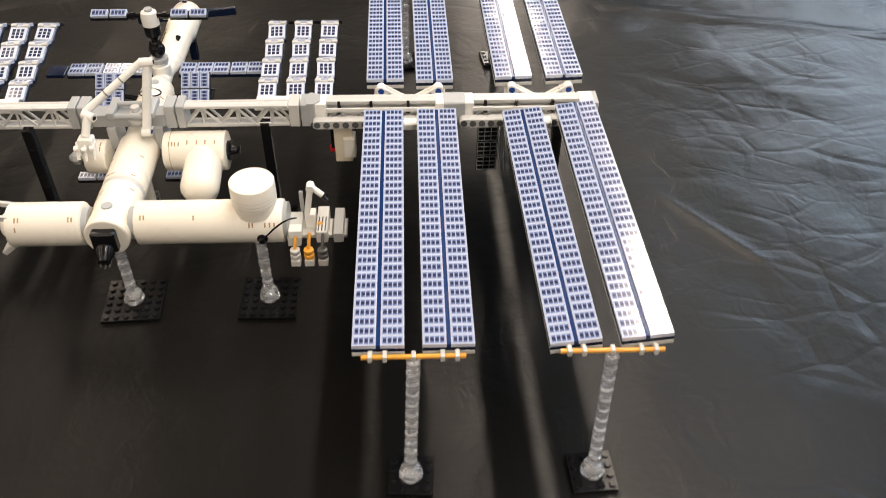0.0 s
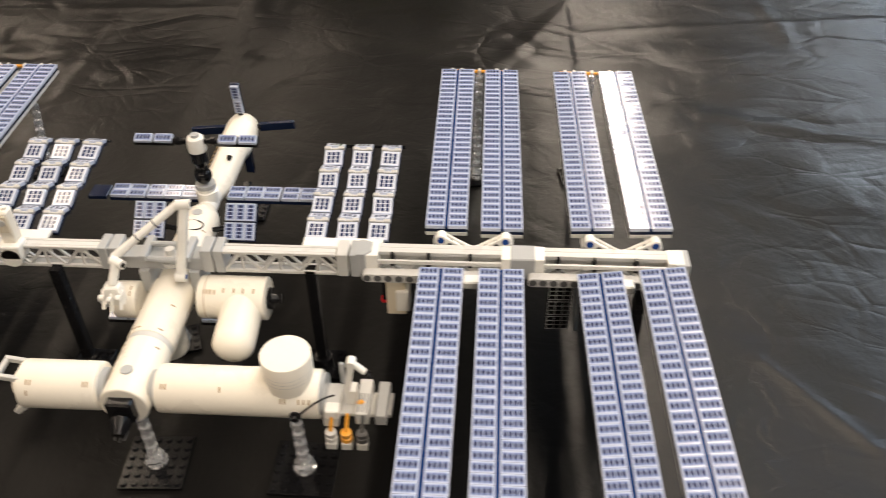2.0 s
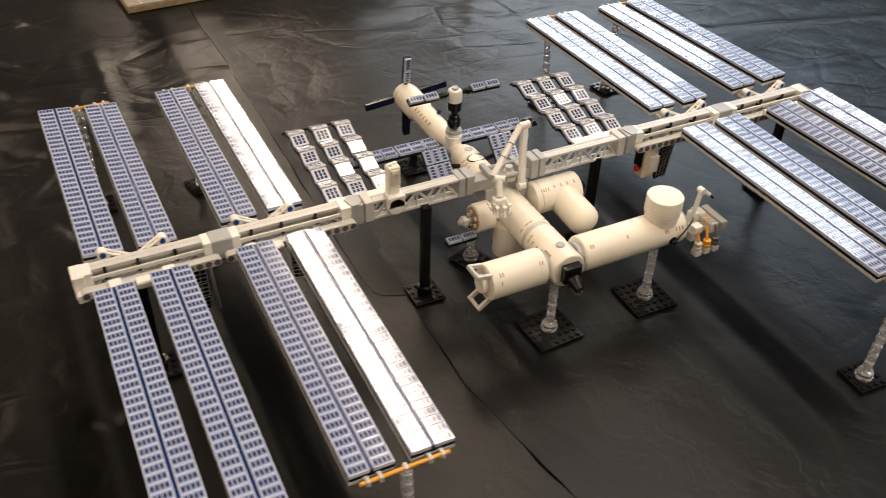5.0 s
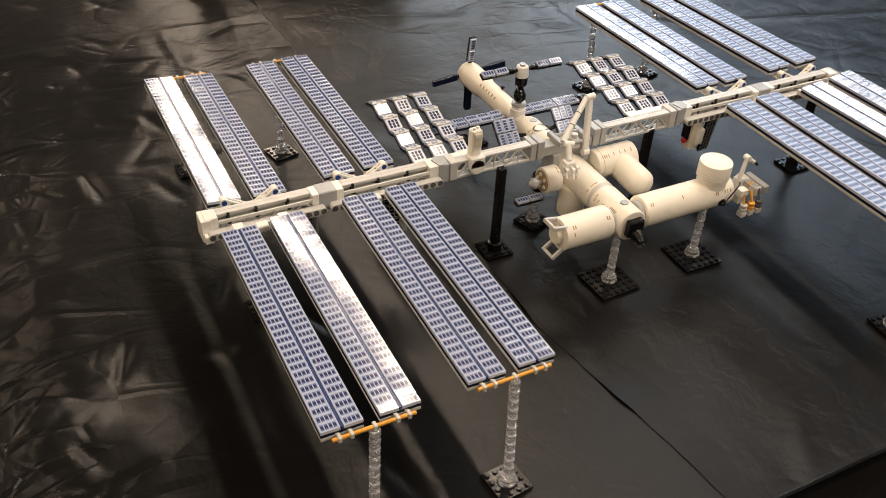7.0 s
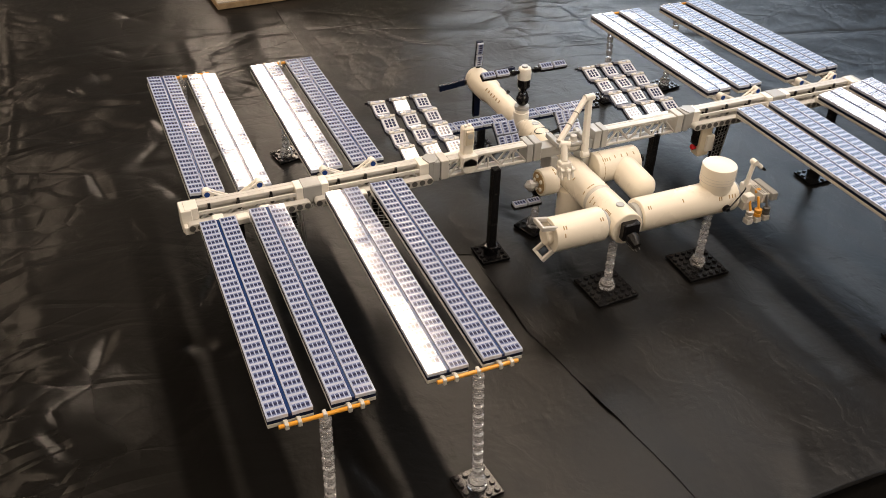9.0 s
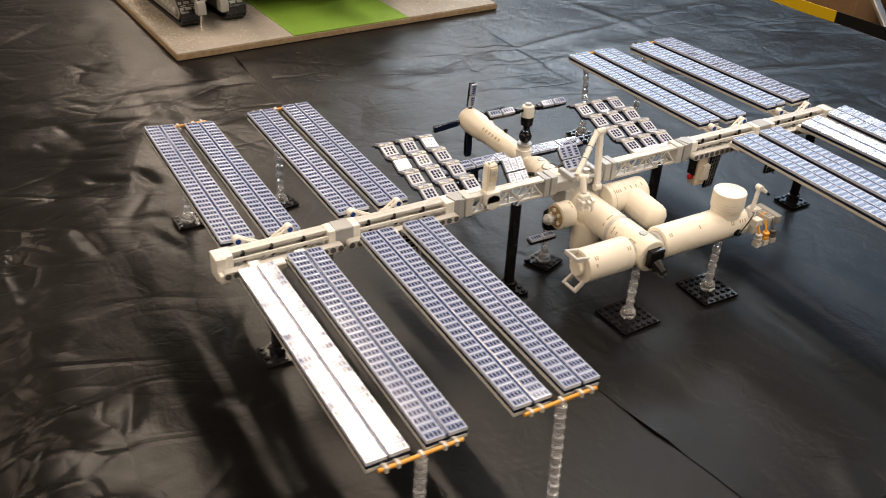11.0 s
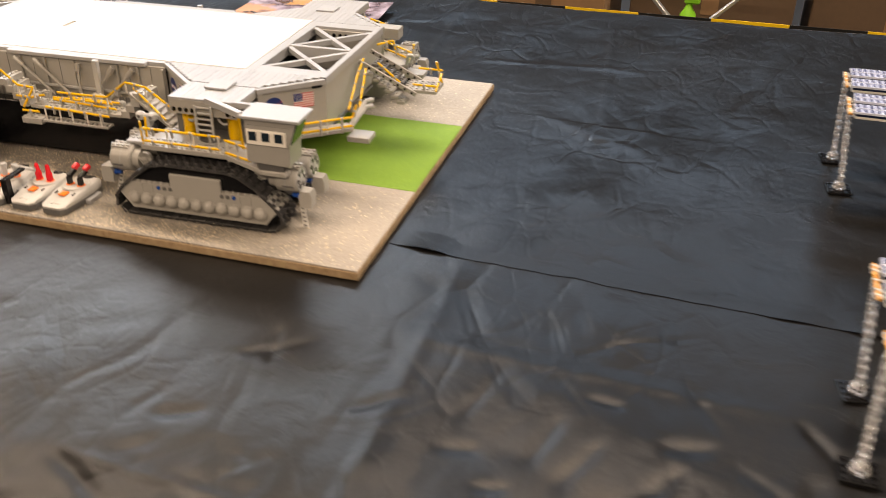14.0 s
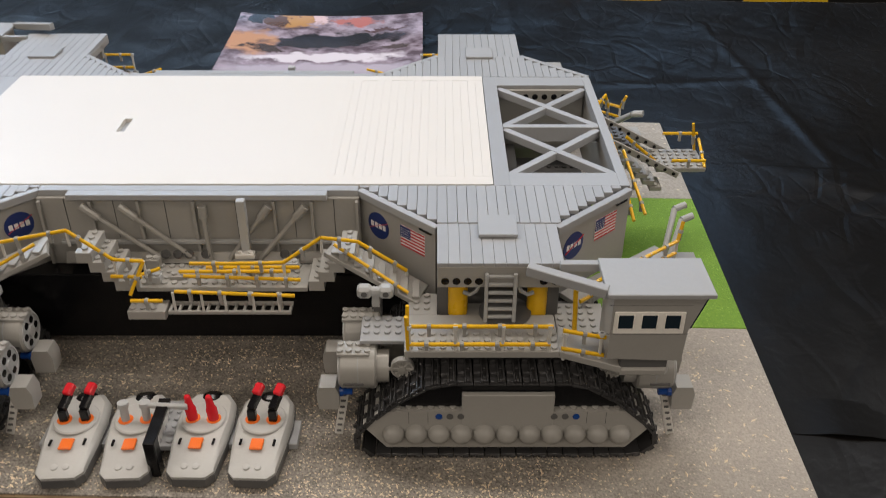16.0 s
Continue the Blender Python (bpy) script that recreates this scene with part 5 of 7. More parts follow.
# tail wings: up, down and to both sides
tail = Vector((0.003, 0.2250, 0.0890))
for dx, dz, ln_, vis in ((0, 1, 0.0385, True), (-1, -0.1, 0.050, False), (1, 0.1, 0.050, False), (0.0, -1, 0.050, False)):
    d = Vector((dx, 0, dz)).normalized()
    part("tail_rod", Shape().rod(tail + d * 0.010, tail + d * 0.0185, 0.0026, 10), BLACK, serv)
    if vis:
        small_wing(serv, tail + Vector((0, -0.001, 0)), (0, -0.12, 1), (-1, 0, 0), [0.0255, 0.0420], DBLUE, 0.0146, 0.00785)
    else:
        s = Shape()
        ac = Vector((0, 1, 0))
        s.beam(tail + d * 0.017, tail + d * 0.052, 0.0078, 0.0045, ac)
        if dz < -0.5:
            s.beam(tail + d * 0.019, tail + d * 0.050, 0.0078, 0.0078, ac, 0.0004)
        part("tail_wing", s, DBLUE, serv)

# two tilted small panels beside the cargo block
for sx in (-1, 1):
    c = Vector((0.003 + sx * 0.0385, 0.0600, 0.1020))
    al = Vector((1, 0, 0))
    ac = Vector((0, 0.74, 0.67))
    n = al.cross(ac).normalized()
    m = Matrix.Translation(c) @ Matrix((al, ac.normalized(), n)).transposed().to_4x4()
    plate = part("tilted_wing", Shape().box(-0.0130, 0.0130, -0.0165, 0.0165, -0.0062, -0.0030, 0.0003), DBLUE, func)
    plate.matrix_basis = m
    for i in range(3):
        for j in range(2):
            t = new("tile", TILE_ME)
            t.parent = plate
            t.matrix_basis = Matrix.Translation(((i - 1) * 0.0085, (j - 0.5) * 0.0162, 0)) @ Matrix.Rotation(math.pi / 2, 4, "Z")
    part("wing_arm", Shape().rod((0.003 + sx * 0.012, 0.060, 0.092), (0.003 + sx * 0.030, 0.060, 0.096), 0.0022, 8), BLACK, func)

# docked craft under the hub with its own small wings
craft = module("docked_craft", (-0.012, 0.020, 0.0640), (0, 0, -1), 0.020, 0.0085, "dark docked craft with small wings", mat=BLACK)
for sx in (-1, 1):
    small_wing(craft, (0.003, -0.006, 0.0560), (1, 0, 0), (0, 1, 0.1), [0.0240, 0.0405] if sx > 0 else [-0.0405 - 0.012, -0.0240 - 0.012], BLACK, 0.0146, 0.00785)

# ---- zigzag radiators ----
T9 = tile_mesh("square_tile", 0.0158, 0.0158, 0.0030, TILE9)


def radiator(cx, parent_label):
    fr = part("radiator", Shape().box(cx - 0.033, cx + 0.030, 0.0105, 0.0300, 0.1095, 0.1125, 0.0006), WHITE, station, parent_label)
    for k in range(3):
        x = cx + (k - 1) * 0.0250
        y, z = 0.0300, 0.1110
        for r in range(4):
            # broad leaf with a hinge at its far end, then the short leaf that folds back
            for run, rise, wide in ((0.0196, 0.0066, True), (0.0108, -0.0042, False)):
                al = Vector((1, 0, 0))
                ac = Vector((0, run, rise)).normalized()
                ln_ = math.hypot(run, rise)
                n = al.cross(ac).normalized()
                m = Matrix.Translation((x, y + run / 2, z + rise / 2)) @ Matrix((al, ac, n)).transposed().to_4x4() @ Euler((rnd.uniform(-0.05, 0.05), rnd.uniform(-0.06, 0.06), rnd.uniform(-0.03, 0.03))).to_matrix().to_4x4()
                leaf = part("leaf", Shape().box(-0.0086, 0.0086, -ln_ / 2 - 0.0006, ln_ / 2 + 0.0002, -0.0060, -0.0030, 0.0003), DBLUE, fr)
                leaf.matrix_basis = m
                t = new("square_tile", T9)
                t.parent = leaf
                if wide:
                    t.matrix_basis = Matrix.Translation((0, -ln_ / 2 + 0.0083, 0))
                    hinge = Shape().box(-0.0086, -0.0030, ln_ / 2 - 0.0036, ln_ / 2 - 0.0002, -0.0029, 0.0004, 0.0006).box(0.0030, 0.0086, ln_ / 2 - 0.0036, ln_ / 2 - 0.0002, -0.0029, 0.0004, 0.0006)
                    part("hinge_clip", hinge.box(-0.0029, 0.0029, ln_ / 2 - 0.0036, ln_ / 2 - 0.0016, -0.0029, -0.0004, 0.0004), PGREY, leaf)
                else:
                    t.matrix_basis = Matrix.Diagonal((1, 0.60, 1, 1))
                y, z = y + run, z + rise
            y += 0.0003
    part("end_rod", Shape().rod((cx - 0.036, y, z - 0.003), (cx + 0.036, y, z - 0.003), 0.0014, 8), BLACK, fr)
    return fr


radiator(0.1355, "right-angled zigzag radiator of blue and white leaves")
radiator(-0.1330, "zigzag radiator of blue and white leaves")

# white box on the truss and boxes hanging below it
twr = part("equipment_tower", Shape().box(-0.1200, -0.1085, -0.0090, 0.0010, 0.1260, 0.1585, 0.0012), CREAM, station, "white equipment box standing on the truss")
part("cap", Shape().box(-0.1180, -0.1090, -0.0105, -0.0020, 0.1400, 0.1560, 0.0010), AGED, twr)
part("round_face", Shape().lathe((-0.1135, -0.0103, 0.1505), (0, -1, 0), [(0, 0.0030), (0.0010, 0.0030), (0.0011, 0.0018)], 14), PGREY, twr)
part("foot", Shape().lathe((-0.1145, -0.0145, 0.1190), (0, 1, 0), [(0, 0.0082), (0.013, 0.0082)], 18).box(-0.1225, -0.1060, -0.0145, -0.0010, 0.1180, 0.1300, 0.0008), WHITE, twr)
part("knob", Shape().lathe((-0.1165, -0.0050, 0.1580), (0, 0, 1), [(0, 0.0018), (0.003, 0.0018)], 10).lathe((-0.1115, -0.0030, 0.1580), (0, 0, 1), [(0, 0.0018), (0.0022, 0.0018)], 10), WHITE, twr)
for cx, right in ((0.1795, True), (-0.1795, False)):
    if right:
        hb = part("hanging_box", Shape().box(cx - 0.0085, cx + 0.0065, -0.0110, 0.0020, 0.0700, 0.1070, 0.0007), AGED, station, "cream box hanging below the truss")
        part("cover", Shape().box(cx - 0.0010, cx + 0.0095, -0.0140, -0.0010, 0.0760, 0.0960, 0.0008), WHITE, hb)
        part("red_lamp", Shape().lathe((cx - 0.0085, -0.004, 0.0800), (-1, 0, 0), [(0, 0.0030), (0.004, 0.0034), (0.0052, 0.0020)], 14), RED, hb, "small red lamp")
        part("black_side", Shape().box(cx - 0.0115, cx - 0.0088, -0.009, 0.002, 0.0830, 0.1060, 0.0004), BLACK, hb)
# folded dark radiators hanging below
for hx, hy, tilt in ((0.2060, -0.0030, 12), (-0.2050, -0.0030, -12), (0.3030, -0.0100, 2), (-0.300, -0.010, -2)):
    hr = part("hanging_radiator", Shape().box(-0.0090, 0.0090, -0.0016, 0.0016, -0.0500, 0.0, 0.0004), BLACK, station, "folded black radiator hanging below the truss")
    hr.matrix_basis = pose(hx, hy, 0.1075, 4, 0, tilt)
    for k in range(3):
        z0 = -0.0025 - 0.0165 * k
        s = Shape()
        for a in (-0.0085, -0.0029, 0.0026, 0.0080):
            s.box(a, a + 0.0005, -0.0021, -0.0016, z0 - 0.0145, z0, 0.0001)
        for b in range(4):
            s.box(-0.0085, 0.0085, -0.0021, -0.0016, z0 - 0.0145 + b * 0.0047, z0 - 0.0140 + b * 0.0047, 0.0001)
        tagged(part("grid", s, LGREY, hr), kind="stuff")
    part("rail", Shape().rod((0.0120, 0, 0), (0.0160, 0.004, -0.058), 0.0014, 8), LGREY, hr)


# ---- stands ----
def base_plate(nx, ny, parent):
    w, d = nx * 0.004, ny * 0.004
    s = Shape().box(-w, w, -d, d, 0.0, 0.0032, 0.0003)
    s.studs([-w + 0.004 + 0.008 * i for i in range(nx)], [-d + 0.004 + 0.008 * j for j in range(ny)], 0.0032)
    return part("base_plate", s, BLACK, parent)


def clear_stand(x, y, top, n, turn=0.0, lean=(0, 0)):
    st = thing("clear_stand", "clear plastic column on a studded black base plate", "stand", pose(x, y, 0, 0, 0, turn), "clear stands")
    base_plate(n, n, st)
    part("foot", Shape().lathe((0, 0, 0.0034), (0, 0, 1), [(0, 0.0082), (0.0010, 0.0086), (0.0022, 0.0084), (0.0026, 0.0068), (0.0040, 0.0072), (0.0065, 0.0076), (0.0085, 0.0066), (0.0096, 0.0050), (0.0100, 0.0036)], 16), GLASS, st)
    count = max(3, int((top - 0.0134) / 0.0096))
    step = (top - 0.0134) / count
    for k in range(count):
        z = 0.0134 + k * step
        px, py = lean[0] * (k / count), lean[1] * (k / count)
        part("clear_brick", Shape().lathe((px, py, z), (0, 0, 1), [(0, 0.0026), (step * 0.10, 0.0026), (step * 0.16, 0.0036), (step * 0.30, 0.0044), (step * 0.84, 0.0046), (step * 0.92, 0.0042), (step * 0.95, 0.0028), (step - 0.0001, 0.0026)], 14), GLASS, st)
    return st


for x, y, tp, tx_, ty_ in ((0.2330, -0.2870, 0.1250, 0.2365, -0.2868), (0.3600, -0.2880, 0.1270, 0.3575, -0.2868), (0.2315, 0.2740, 0.1190, 0.2330, 0.2868), (0.3370, 0.2800, 0.1190, 0.3445, 0.2868),
                            (-0.2270, -0.2925, 0.1225, -0.2300, -0.2888), (-0.3450, -0.2885, 0.1230, -0.3445, -0.2898), (-0.2375, 0.2710, 0.1190, -0.2330, 0.2825), (-0.3520, 0.2750, 0.1205, -0.3495, 0.2800)):
    turn = rnd.uniform(-6, 6) + (0 if y < 0 else 12 * rnd.random())
    off = Matrix.Rotation(-radians(turn), 2) @ Vector((tx_ - x, ty_ - y))
    clear_stand(x, y, tp, 4, turn, (off.x, off.y))
clear_stand(0.003, -0.1095, 0.0690, 6, 3)
clear_stand(0.1160, -0.1095, 0.0690, 6, -1)
clear_stand(-0.016, 0.018, 0.0430, 4, 20)

for x, y in ((-0.0840, -0.0120), (0.1130, -0.0040), (0.3630, -0.0090), (-0.3455, -0.0050)):
    st = thing("black_stand", "black brick column on a studded black base plate", "stand", pose(x, y, 0), "black stands")
    base_plate(4, 4, st)
    part("foot", Shape().lathe((0, 0, 0.0034), (0, 0, 1), [(0, 0.0078), (0.0092, 0.0078), (0.0096, 0.0060)], 16), BLACK, st)
    for k in range(10):
        part("brick", Shape().box(-0.0040, 0.0040, -0.0040, 0.0040, 0.0130 + k * 0.0096, 0.0130 + (k + 1) * 0.0096 - 0.00002, 0.00006), BLACK, st)
st = thing("black_stand", "black leg under the rear service module", "stand", pose(0.003, 0.205, 0), "black stands")
base_plate(4, 4, st)
part("column", Shape().box(-0.004, 0.004, -0.004, 0.004, 0.0032, 0.0360, 0.0004), BLACK, st)


# ---- display board ----
board = thing("display_board", "plywood board with gravel roads and a green felt strip", "board", pose(-0.223, 0.797, 0, 0, 0, -86.72))
part("plywood", Shape().box(-1.02, 0, 0, 0.663, 0.0, 0.0100, 0.0006), PLY, board)
part("near_road", Shape().box(-1.018, -0.001, 0.0012, 0.2135, 0.0100, 0.0121, 0.0005), GRAVEL, board, "grey and tan loose gravel road")
part("green_felt", Shape().box(-1.018, -0.001, 0.2140, 0.4540, 0.0100, 0.0124, 0.0005), GRASS, board, "bright green felt strip")
part("far_road", Shape().box(-1.018, -0.001, 0.4545, 0.6618, 0.0100, 0.0121, 0.0005), FARROAD, board)
gr = random.Random(3)
s = Shape()
for k in range(13000):
    x, y = -gr.random() * 1.0 - 0.006, 0.006 + 0.200 * gr.random() ** 1.25
    if noise.noise(Vector((x * 16, y * 16, 3.0))) < gr.uniform(-0.6, 0.5) - 0.25 * (y < 0.06) + (1.0 if x > -0.13 + 0.05 * noise.noise(Vector((x * 20, y * 20, 0.0))) else 0.0):
        continue
    r = gr.uniform(0.0003, 0.0009)
    a, lng = gr.random() * 6.28, gr.uniform(1.0, 2.2)
    pts = []
    for i in range(4):
        u, v = r * lng * math.cos(1.57 * i) * gr.uniform(0.7, 1.1), r * math.sin(1.57 * i) * gr.uniform(0.7, 1.1)
        pts.append((x + u * math.cos(a) - v * math.sin(a), y + u * math.sin(a) + v * math.cos(a)))
    s.add([(*p, 0.0121) for p in pts] + [(x, y, 0.0121 + r * gr.uniform(0.4, 0.9))], [(0, 1, 4), (1, 2, 4), (2, 3, 4), (3, 0, 4)])
for k in range(2600):
    x, y = -gr.random() * 1.0 - 0.006, 0.006 + 0.200 * gr.random() ** 1.4
    if noise.noise(Vector((x * 9, y * 9, 8.0))) < gr.uniform(-0.5, 0.5):
        continue
    r, a, lng = gr.uniform(0.0007, 0.0014), gr.random() * 6.28, gr.uniform(1.2, 2.6)
    ca, sa = math.cos(a), math.sin(a)
    pts = [(x + u * ca - v * sa, y + u * sa + v * ca) for u, v in ((r * lng, 0), (0, r * 0.8), (-r * lng, r * 0.2), (0, -r * 0.7))]
    s.add([(*p, 0.0121) for p in pts] + [(x, y, 0.0121 + r * gr.uniform(0.3, 0.7))], [(0, 1, 4), (1, 2, 4), (2, 3, 4), (3, 0, 4)])
tagged(part("grit", s, material("loose_grit", (0.66, 0.55, 0.39), 0.7, grain=0.5, grain_scale=300), board), kind="stuff")

# ---- crawler ----
def rail(p, q, r, parent, label=""):
    """A yellow rod held by small grey clips."""
    p, q = Vector(p), Vector(q)
    rod = part("yellow_rail", Shape().rod(p, q, r, 10), YELLOW, parent, label)
    d = q - p
    count = max(1, round(d.length / 0.026))
    for k in range(count):
        c = p + d * ((k + 0.5) / count)
        s = Shape().lathe(c - d.normalized() * 0.0016, d, [(0, 0.0021), (0.0004, 0.0024), (0.0026, 0.0024), (0.0030, 0.0021)], 8)
        s.box(c.x - 0.0014, c.x + 0.0014, c.y - 0.0014, c.y + 0.0014, c.z - 0.0085, c.z - 0.0015, 0.0003)
        part("rail_clip", s, OLDGREY, rod)
    return rod


GZ = 0.0122
craw = thing("crawler_transporter_model", "grey brick-built crawler transporter with a white deck and yellow rails", "model", pose(0.075, 1.297, 0, 0, 0, -84.8))
DT = 0.1550     # deck top

deck = part("deck", Shape().box(-0.255, 0.255, -0.120, 0.120, 0.1400, DT - 0.0034, 0.0004), STONE, craw, "grey tiled deck")
# white centre of long tiles with a small slot
WX = -0.2427
PLAIN = WX + 0.01565 * 22
SLOT = (-0.1010, -0.0935, -0.0180, 0.0110)
z0, z1 = DT - 0.0034, DT + 0.0006
for bx in ((WX, SLOT[0], -0.1190, 0.1200), (SLOT[1], PLAIN, -0.1190, 0.1200), (SLOT[0], SLOT[1], -0.1190, SLOT[2]), (SLOT[0], SLOT[1], SLOT[3], 0.1200)):
    part("white_plate", Shape().box(*bx, z0, z1, 0), DECKWHITE, deck)
part("slot_floor", Shape().box(SLOT[0], SLOT[1], SLOT[2], SLOT[3], DT - 0.0125, DT - 0.0115, 0.0), DGREY, deck)
for k in range(22, 31):
    x0 = WX + 0.01565 * k
    for h in (0, 1):
        xa = x0 + 0.007825 * h
        part("white_plank", Shape().box(xa, xa + 0.00775, -0.1050, 0.1080, z0, z1 - 0.0002 * (k % 2), 0.00010), DECKWHITE, deck)
for ya, yb in ((-0.1190, -0.1051), (0.1081, 0.1200)):
    part("white_border", Shape().box(PLAIN, WX + 0.01565 * 31, ya, yb, z0, z1, 0), DECKWHITE, deck)
for sy in (-1, 1):
    y0, y1 = sorted((sy * 0.1205, sy * 0.1290))
    part("edge_strip", Shape().box(-0.131, 0.131, y0, y1, 0.1470, DT, 0.0003), STONE, deck)
    y0, y1 = sorted((sy * 0.1290, sy * 0.1375))
    part("edge_strip", Shape().box(-0.106, 0.106, y0, y1, 0.1500, DT, 0.0003), STONE, deck)
for sx in (-1, 1):
    a, b = sorted((sx * 0.2430, sx * 0.2570))
    part("cross_strip", Shape().box(a, b, -0.120, 0.120, DT - 0.0034, DT, 0.0003), STONE, deck)
    a, b = sorted((sx * 0.3475, sx * 0.3560))
    part("end_beam", Shape().box(a, b, -0.120, 0.120, 0.1440, DT, 0.0004), STONE, deck)
    # open bay with crossed braces
    a, b = sorted((sx * 0.2575, sx * 0.3470))
    part("bay_divider", Shape().box(a, b, -0.0060, 0.0010, 0.1400, DT, 0.0004), STONE, deck)
    for ya, yb in ((-0.0960, -0.0065), (0.0015, 0.0920)):
        for p, q in (((a + 0.001, ya), (b - 0.001, yb)), ((a + 0.001, yb), (b - 0.001, ya))):
            part("brace", Shape().beam((p[0], p[1], 0.1495 + 0.0005 * (p[1] == yb)), (q[0], q[1], 0.1495 + 0.0005 * (p[1] == yb)), 0.0070, 0.0075, (0, 0, 1), 0.0004), STONE, deck)
    wl = part("bay_wall", Shape().box(a, b, 0.0925, 0.0965, 0.085, 0.151, 0.0004), OLDGREY, deck)
    for k in range(8):
        c = a + 0.010 + 0.0098 * k
        part("hole", Shape().lathe((c, 0.0926, 0.1440), (0, -1, 0), [(0, 0.0030), (0.0006, 0.0030), (0.0007, 0.0022)], 12), BLACK, wl)
    part("bay_floor", Shape().box(a, b, -0.096, 0.092, 0.0700, 0.0740, 0.0004).studs([a + 0.008 + 0.008 * i for i in range(10)], [-0.09 + 0.016 * j for j in range(11)], 0.0740), DGREY, deck)
    a, b = sorted((sx * 0.2560, sx * 0.3555))
    part("end_wall", Shape().box(sx * 0.351 - 0.003, sx * 0.351 + 0.003, -0.118, 0.118, 0.0850, 0.1440, 0.0004), OLDGREY, deck)
    for sy in (-1, 1):
        ya, yb = sorted((sy * 0.0970, sy * 0.1200))
        part("rim_plate", Shape().box(a, b, ya, yb, DT - 0.0060, DT - 0.0002, 0.0003), STONE, deck)
        # stepped planks that widen towards the truck
        k = 0
        x = 0.1320
        while x < 0.3540:
            if x < 0.196:
                e = 0.1200 + (x - 0.128) * 0.92
            elif x < 0.288:
                e = 0.1800
            else:
                e = 0.1800 - (x + 0.008 - 0.288) * 0.92
            e = min(0.1800, e)
            w = 0.00772
            xa, xb = sorted((sx * x, sx * (x + w)))
            if e > 0.1225:
                y0, y1 = sorted((sy * 0.1202, sy * e))
                part("plank", Shape().box(xa, xb, y0, y1, DT - 0.0032, DT + (0.0001 if k % 2 else 0), 0.00025), STONE, deck)
            x += 0.008
            k += 1
        # sloping rails on the stepped edges, walls below them
        for p, q in (((0.1320, 0.1250), (0.1960, 0.1850)), ((0.2880, 0.1850), (0.3550, 0.1235))):
            A_, B_ = (sx * p[0], sy * p[1]), (sx * q[0], sy * q[1])
            part("edge_rail", Shape().beam((*A_, DT - 0.0040), (*B_, DT - 0.0040), 0.0060, 0.0066, (0, 0, 1), 0.0004), STONE, deck)
            wall = part("angled_wall", Shape().beam((A_[0], A_[1] - sy * 0.002, 0.1180), (B_[0], B_[1] - sy * 0.002, 0.1180), 0.0040, 0.0640, (0, 0, 1), 0.0003), OLDGREY, craw, "slanting grey side wall")
            d = Vector((B_[0] - A_[0], B_[1] - A_[1], 0)).normalized()
            if d.x < 0:
                d = -d
            nrm = Vector((d.y, -d.x, 0)) * (1 if sy < 0 else -1)
            if nrm.y * sy < 0:
                nrm = -nrm
            first = (abs(p[0]) < 0.15)
            mid = Vector(((A_[0] + B_[0]) / 2, (A_[1] + B_[1]) / 2 - sy * 0.002, 0))
            # read from outside, the reading direction
            right = Vector((0, 0, 1)).cross(nrm)
            badge_c = Vector((A_[0], A_[1] - sy * 0.002, 0)).lerp(Vector((B_[0], B_[1] - sy * 0.002, 0)), 0.27 if first else 0.22)
            flag_c = Vector((A_[0], A_[1] - sy * 0.002, 0)).lerp(Vector((B_[0], B_[1] - sy * 0.002, 0)), 0.72 if first else 0.66)
            mw = Matrix((right, Vector((0, 0, 1)), nrm)).transposed().to_4x4()
            mb = Matrix.Translation(badge_c + Vector((0, 0, 0.1285)) + nrm * 0.0021) @ mw
            disc = Shape().prism([(0.0120 * math.cos(2 * math.pi * i / 28), 0.0120 * math.sin(2 * math.pi * i / 28)) for i in range(28)], 0, 0.0005, mb)
            bd = part("round_badge", disc, NAVYPRINT, wall, "round navy badge")
            ltr = Shape()
            for i in range(4):
                ltr.box(-0.0086 + 0.0046 * i, -0.0052 + 0.0046 * i, -0.0022, 0.0026, 0.0005, 0.0007, 0.0001, mb)
            part("white_bar", ltr, WHITEPRINT, bd)
            part("red_stroke", Shape().beam(mb @ Vector((-0.0100, -0.0045, 0.0008)), mb @ Vector((0.0115, 0.0062, 0.0008)), 0.0003, 0.0011, nrm, 0.0001), REDPRINT, bd)
            mf = Matrix.Translation(flag_c + Vector((0, 0, 0.1310)) + nrm * 0.0021) @ mw
            fl = part("flag", Shape().box(-0.0135, 0.0135, -0.0095, 0.0095, 0, 0.0004, 0.0001, mf), WHITEPRINT, wall, "small striped flag with a blue corner")
            for i in range(7):
                y0 = -0.0095 + 0.0190 * (2 * i) / 13
                part("red_stripe", Shape().box(-0.0135, 0.0135, y0, y0 + 0.00146, 0.0004, 0.0006, 0.00005, mf), REDPRINT, fl)
            part("blue_corner", Shape().box(-0.0135, -0.0020, -0.0007, 0.0095, 0.0006, 0.0008, 0.00005, mf), NAVYPRINT, fl)
            part("star_bars", Shape().studs([-0.0122 + 0.0022 * i for i in range(5)], [0.0008 + 0.0021 * j for j in range(4)], 0.0008, 0.00045, 0.0002, 6, mf), WHITEPRINT, fl)
            part("black_tile", Shape().beam((A_[0] * 0.2 + B_[0] * 0.8, A_[1] * 0.2 + B_[1] * 0.8, DT - 0.0085), (A_[0] * 0.05 + B_[0] * 0.95, A_[1] * 0.05 + B_[1] * 0.95, DT - 0.0085), 0.0052, 0.0030), BLACK, wall)
        # porch over the truck
        xa, xb = sorted((sx * 0.1960, sx * 0.2880))
        ya, yb = sorted((sy * 0.1800, sy * (0.2360 if sy < 0 else 0.2570)))
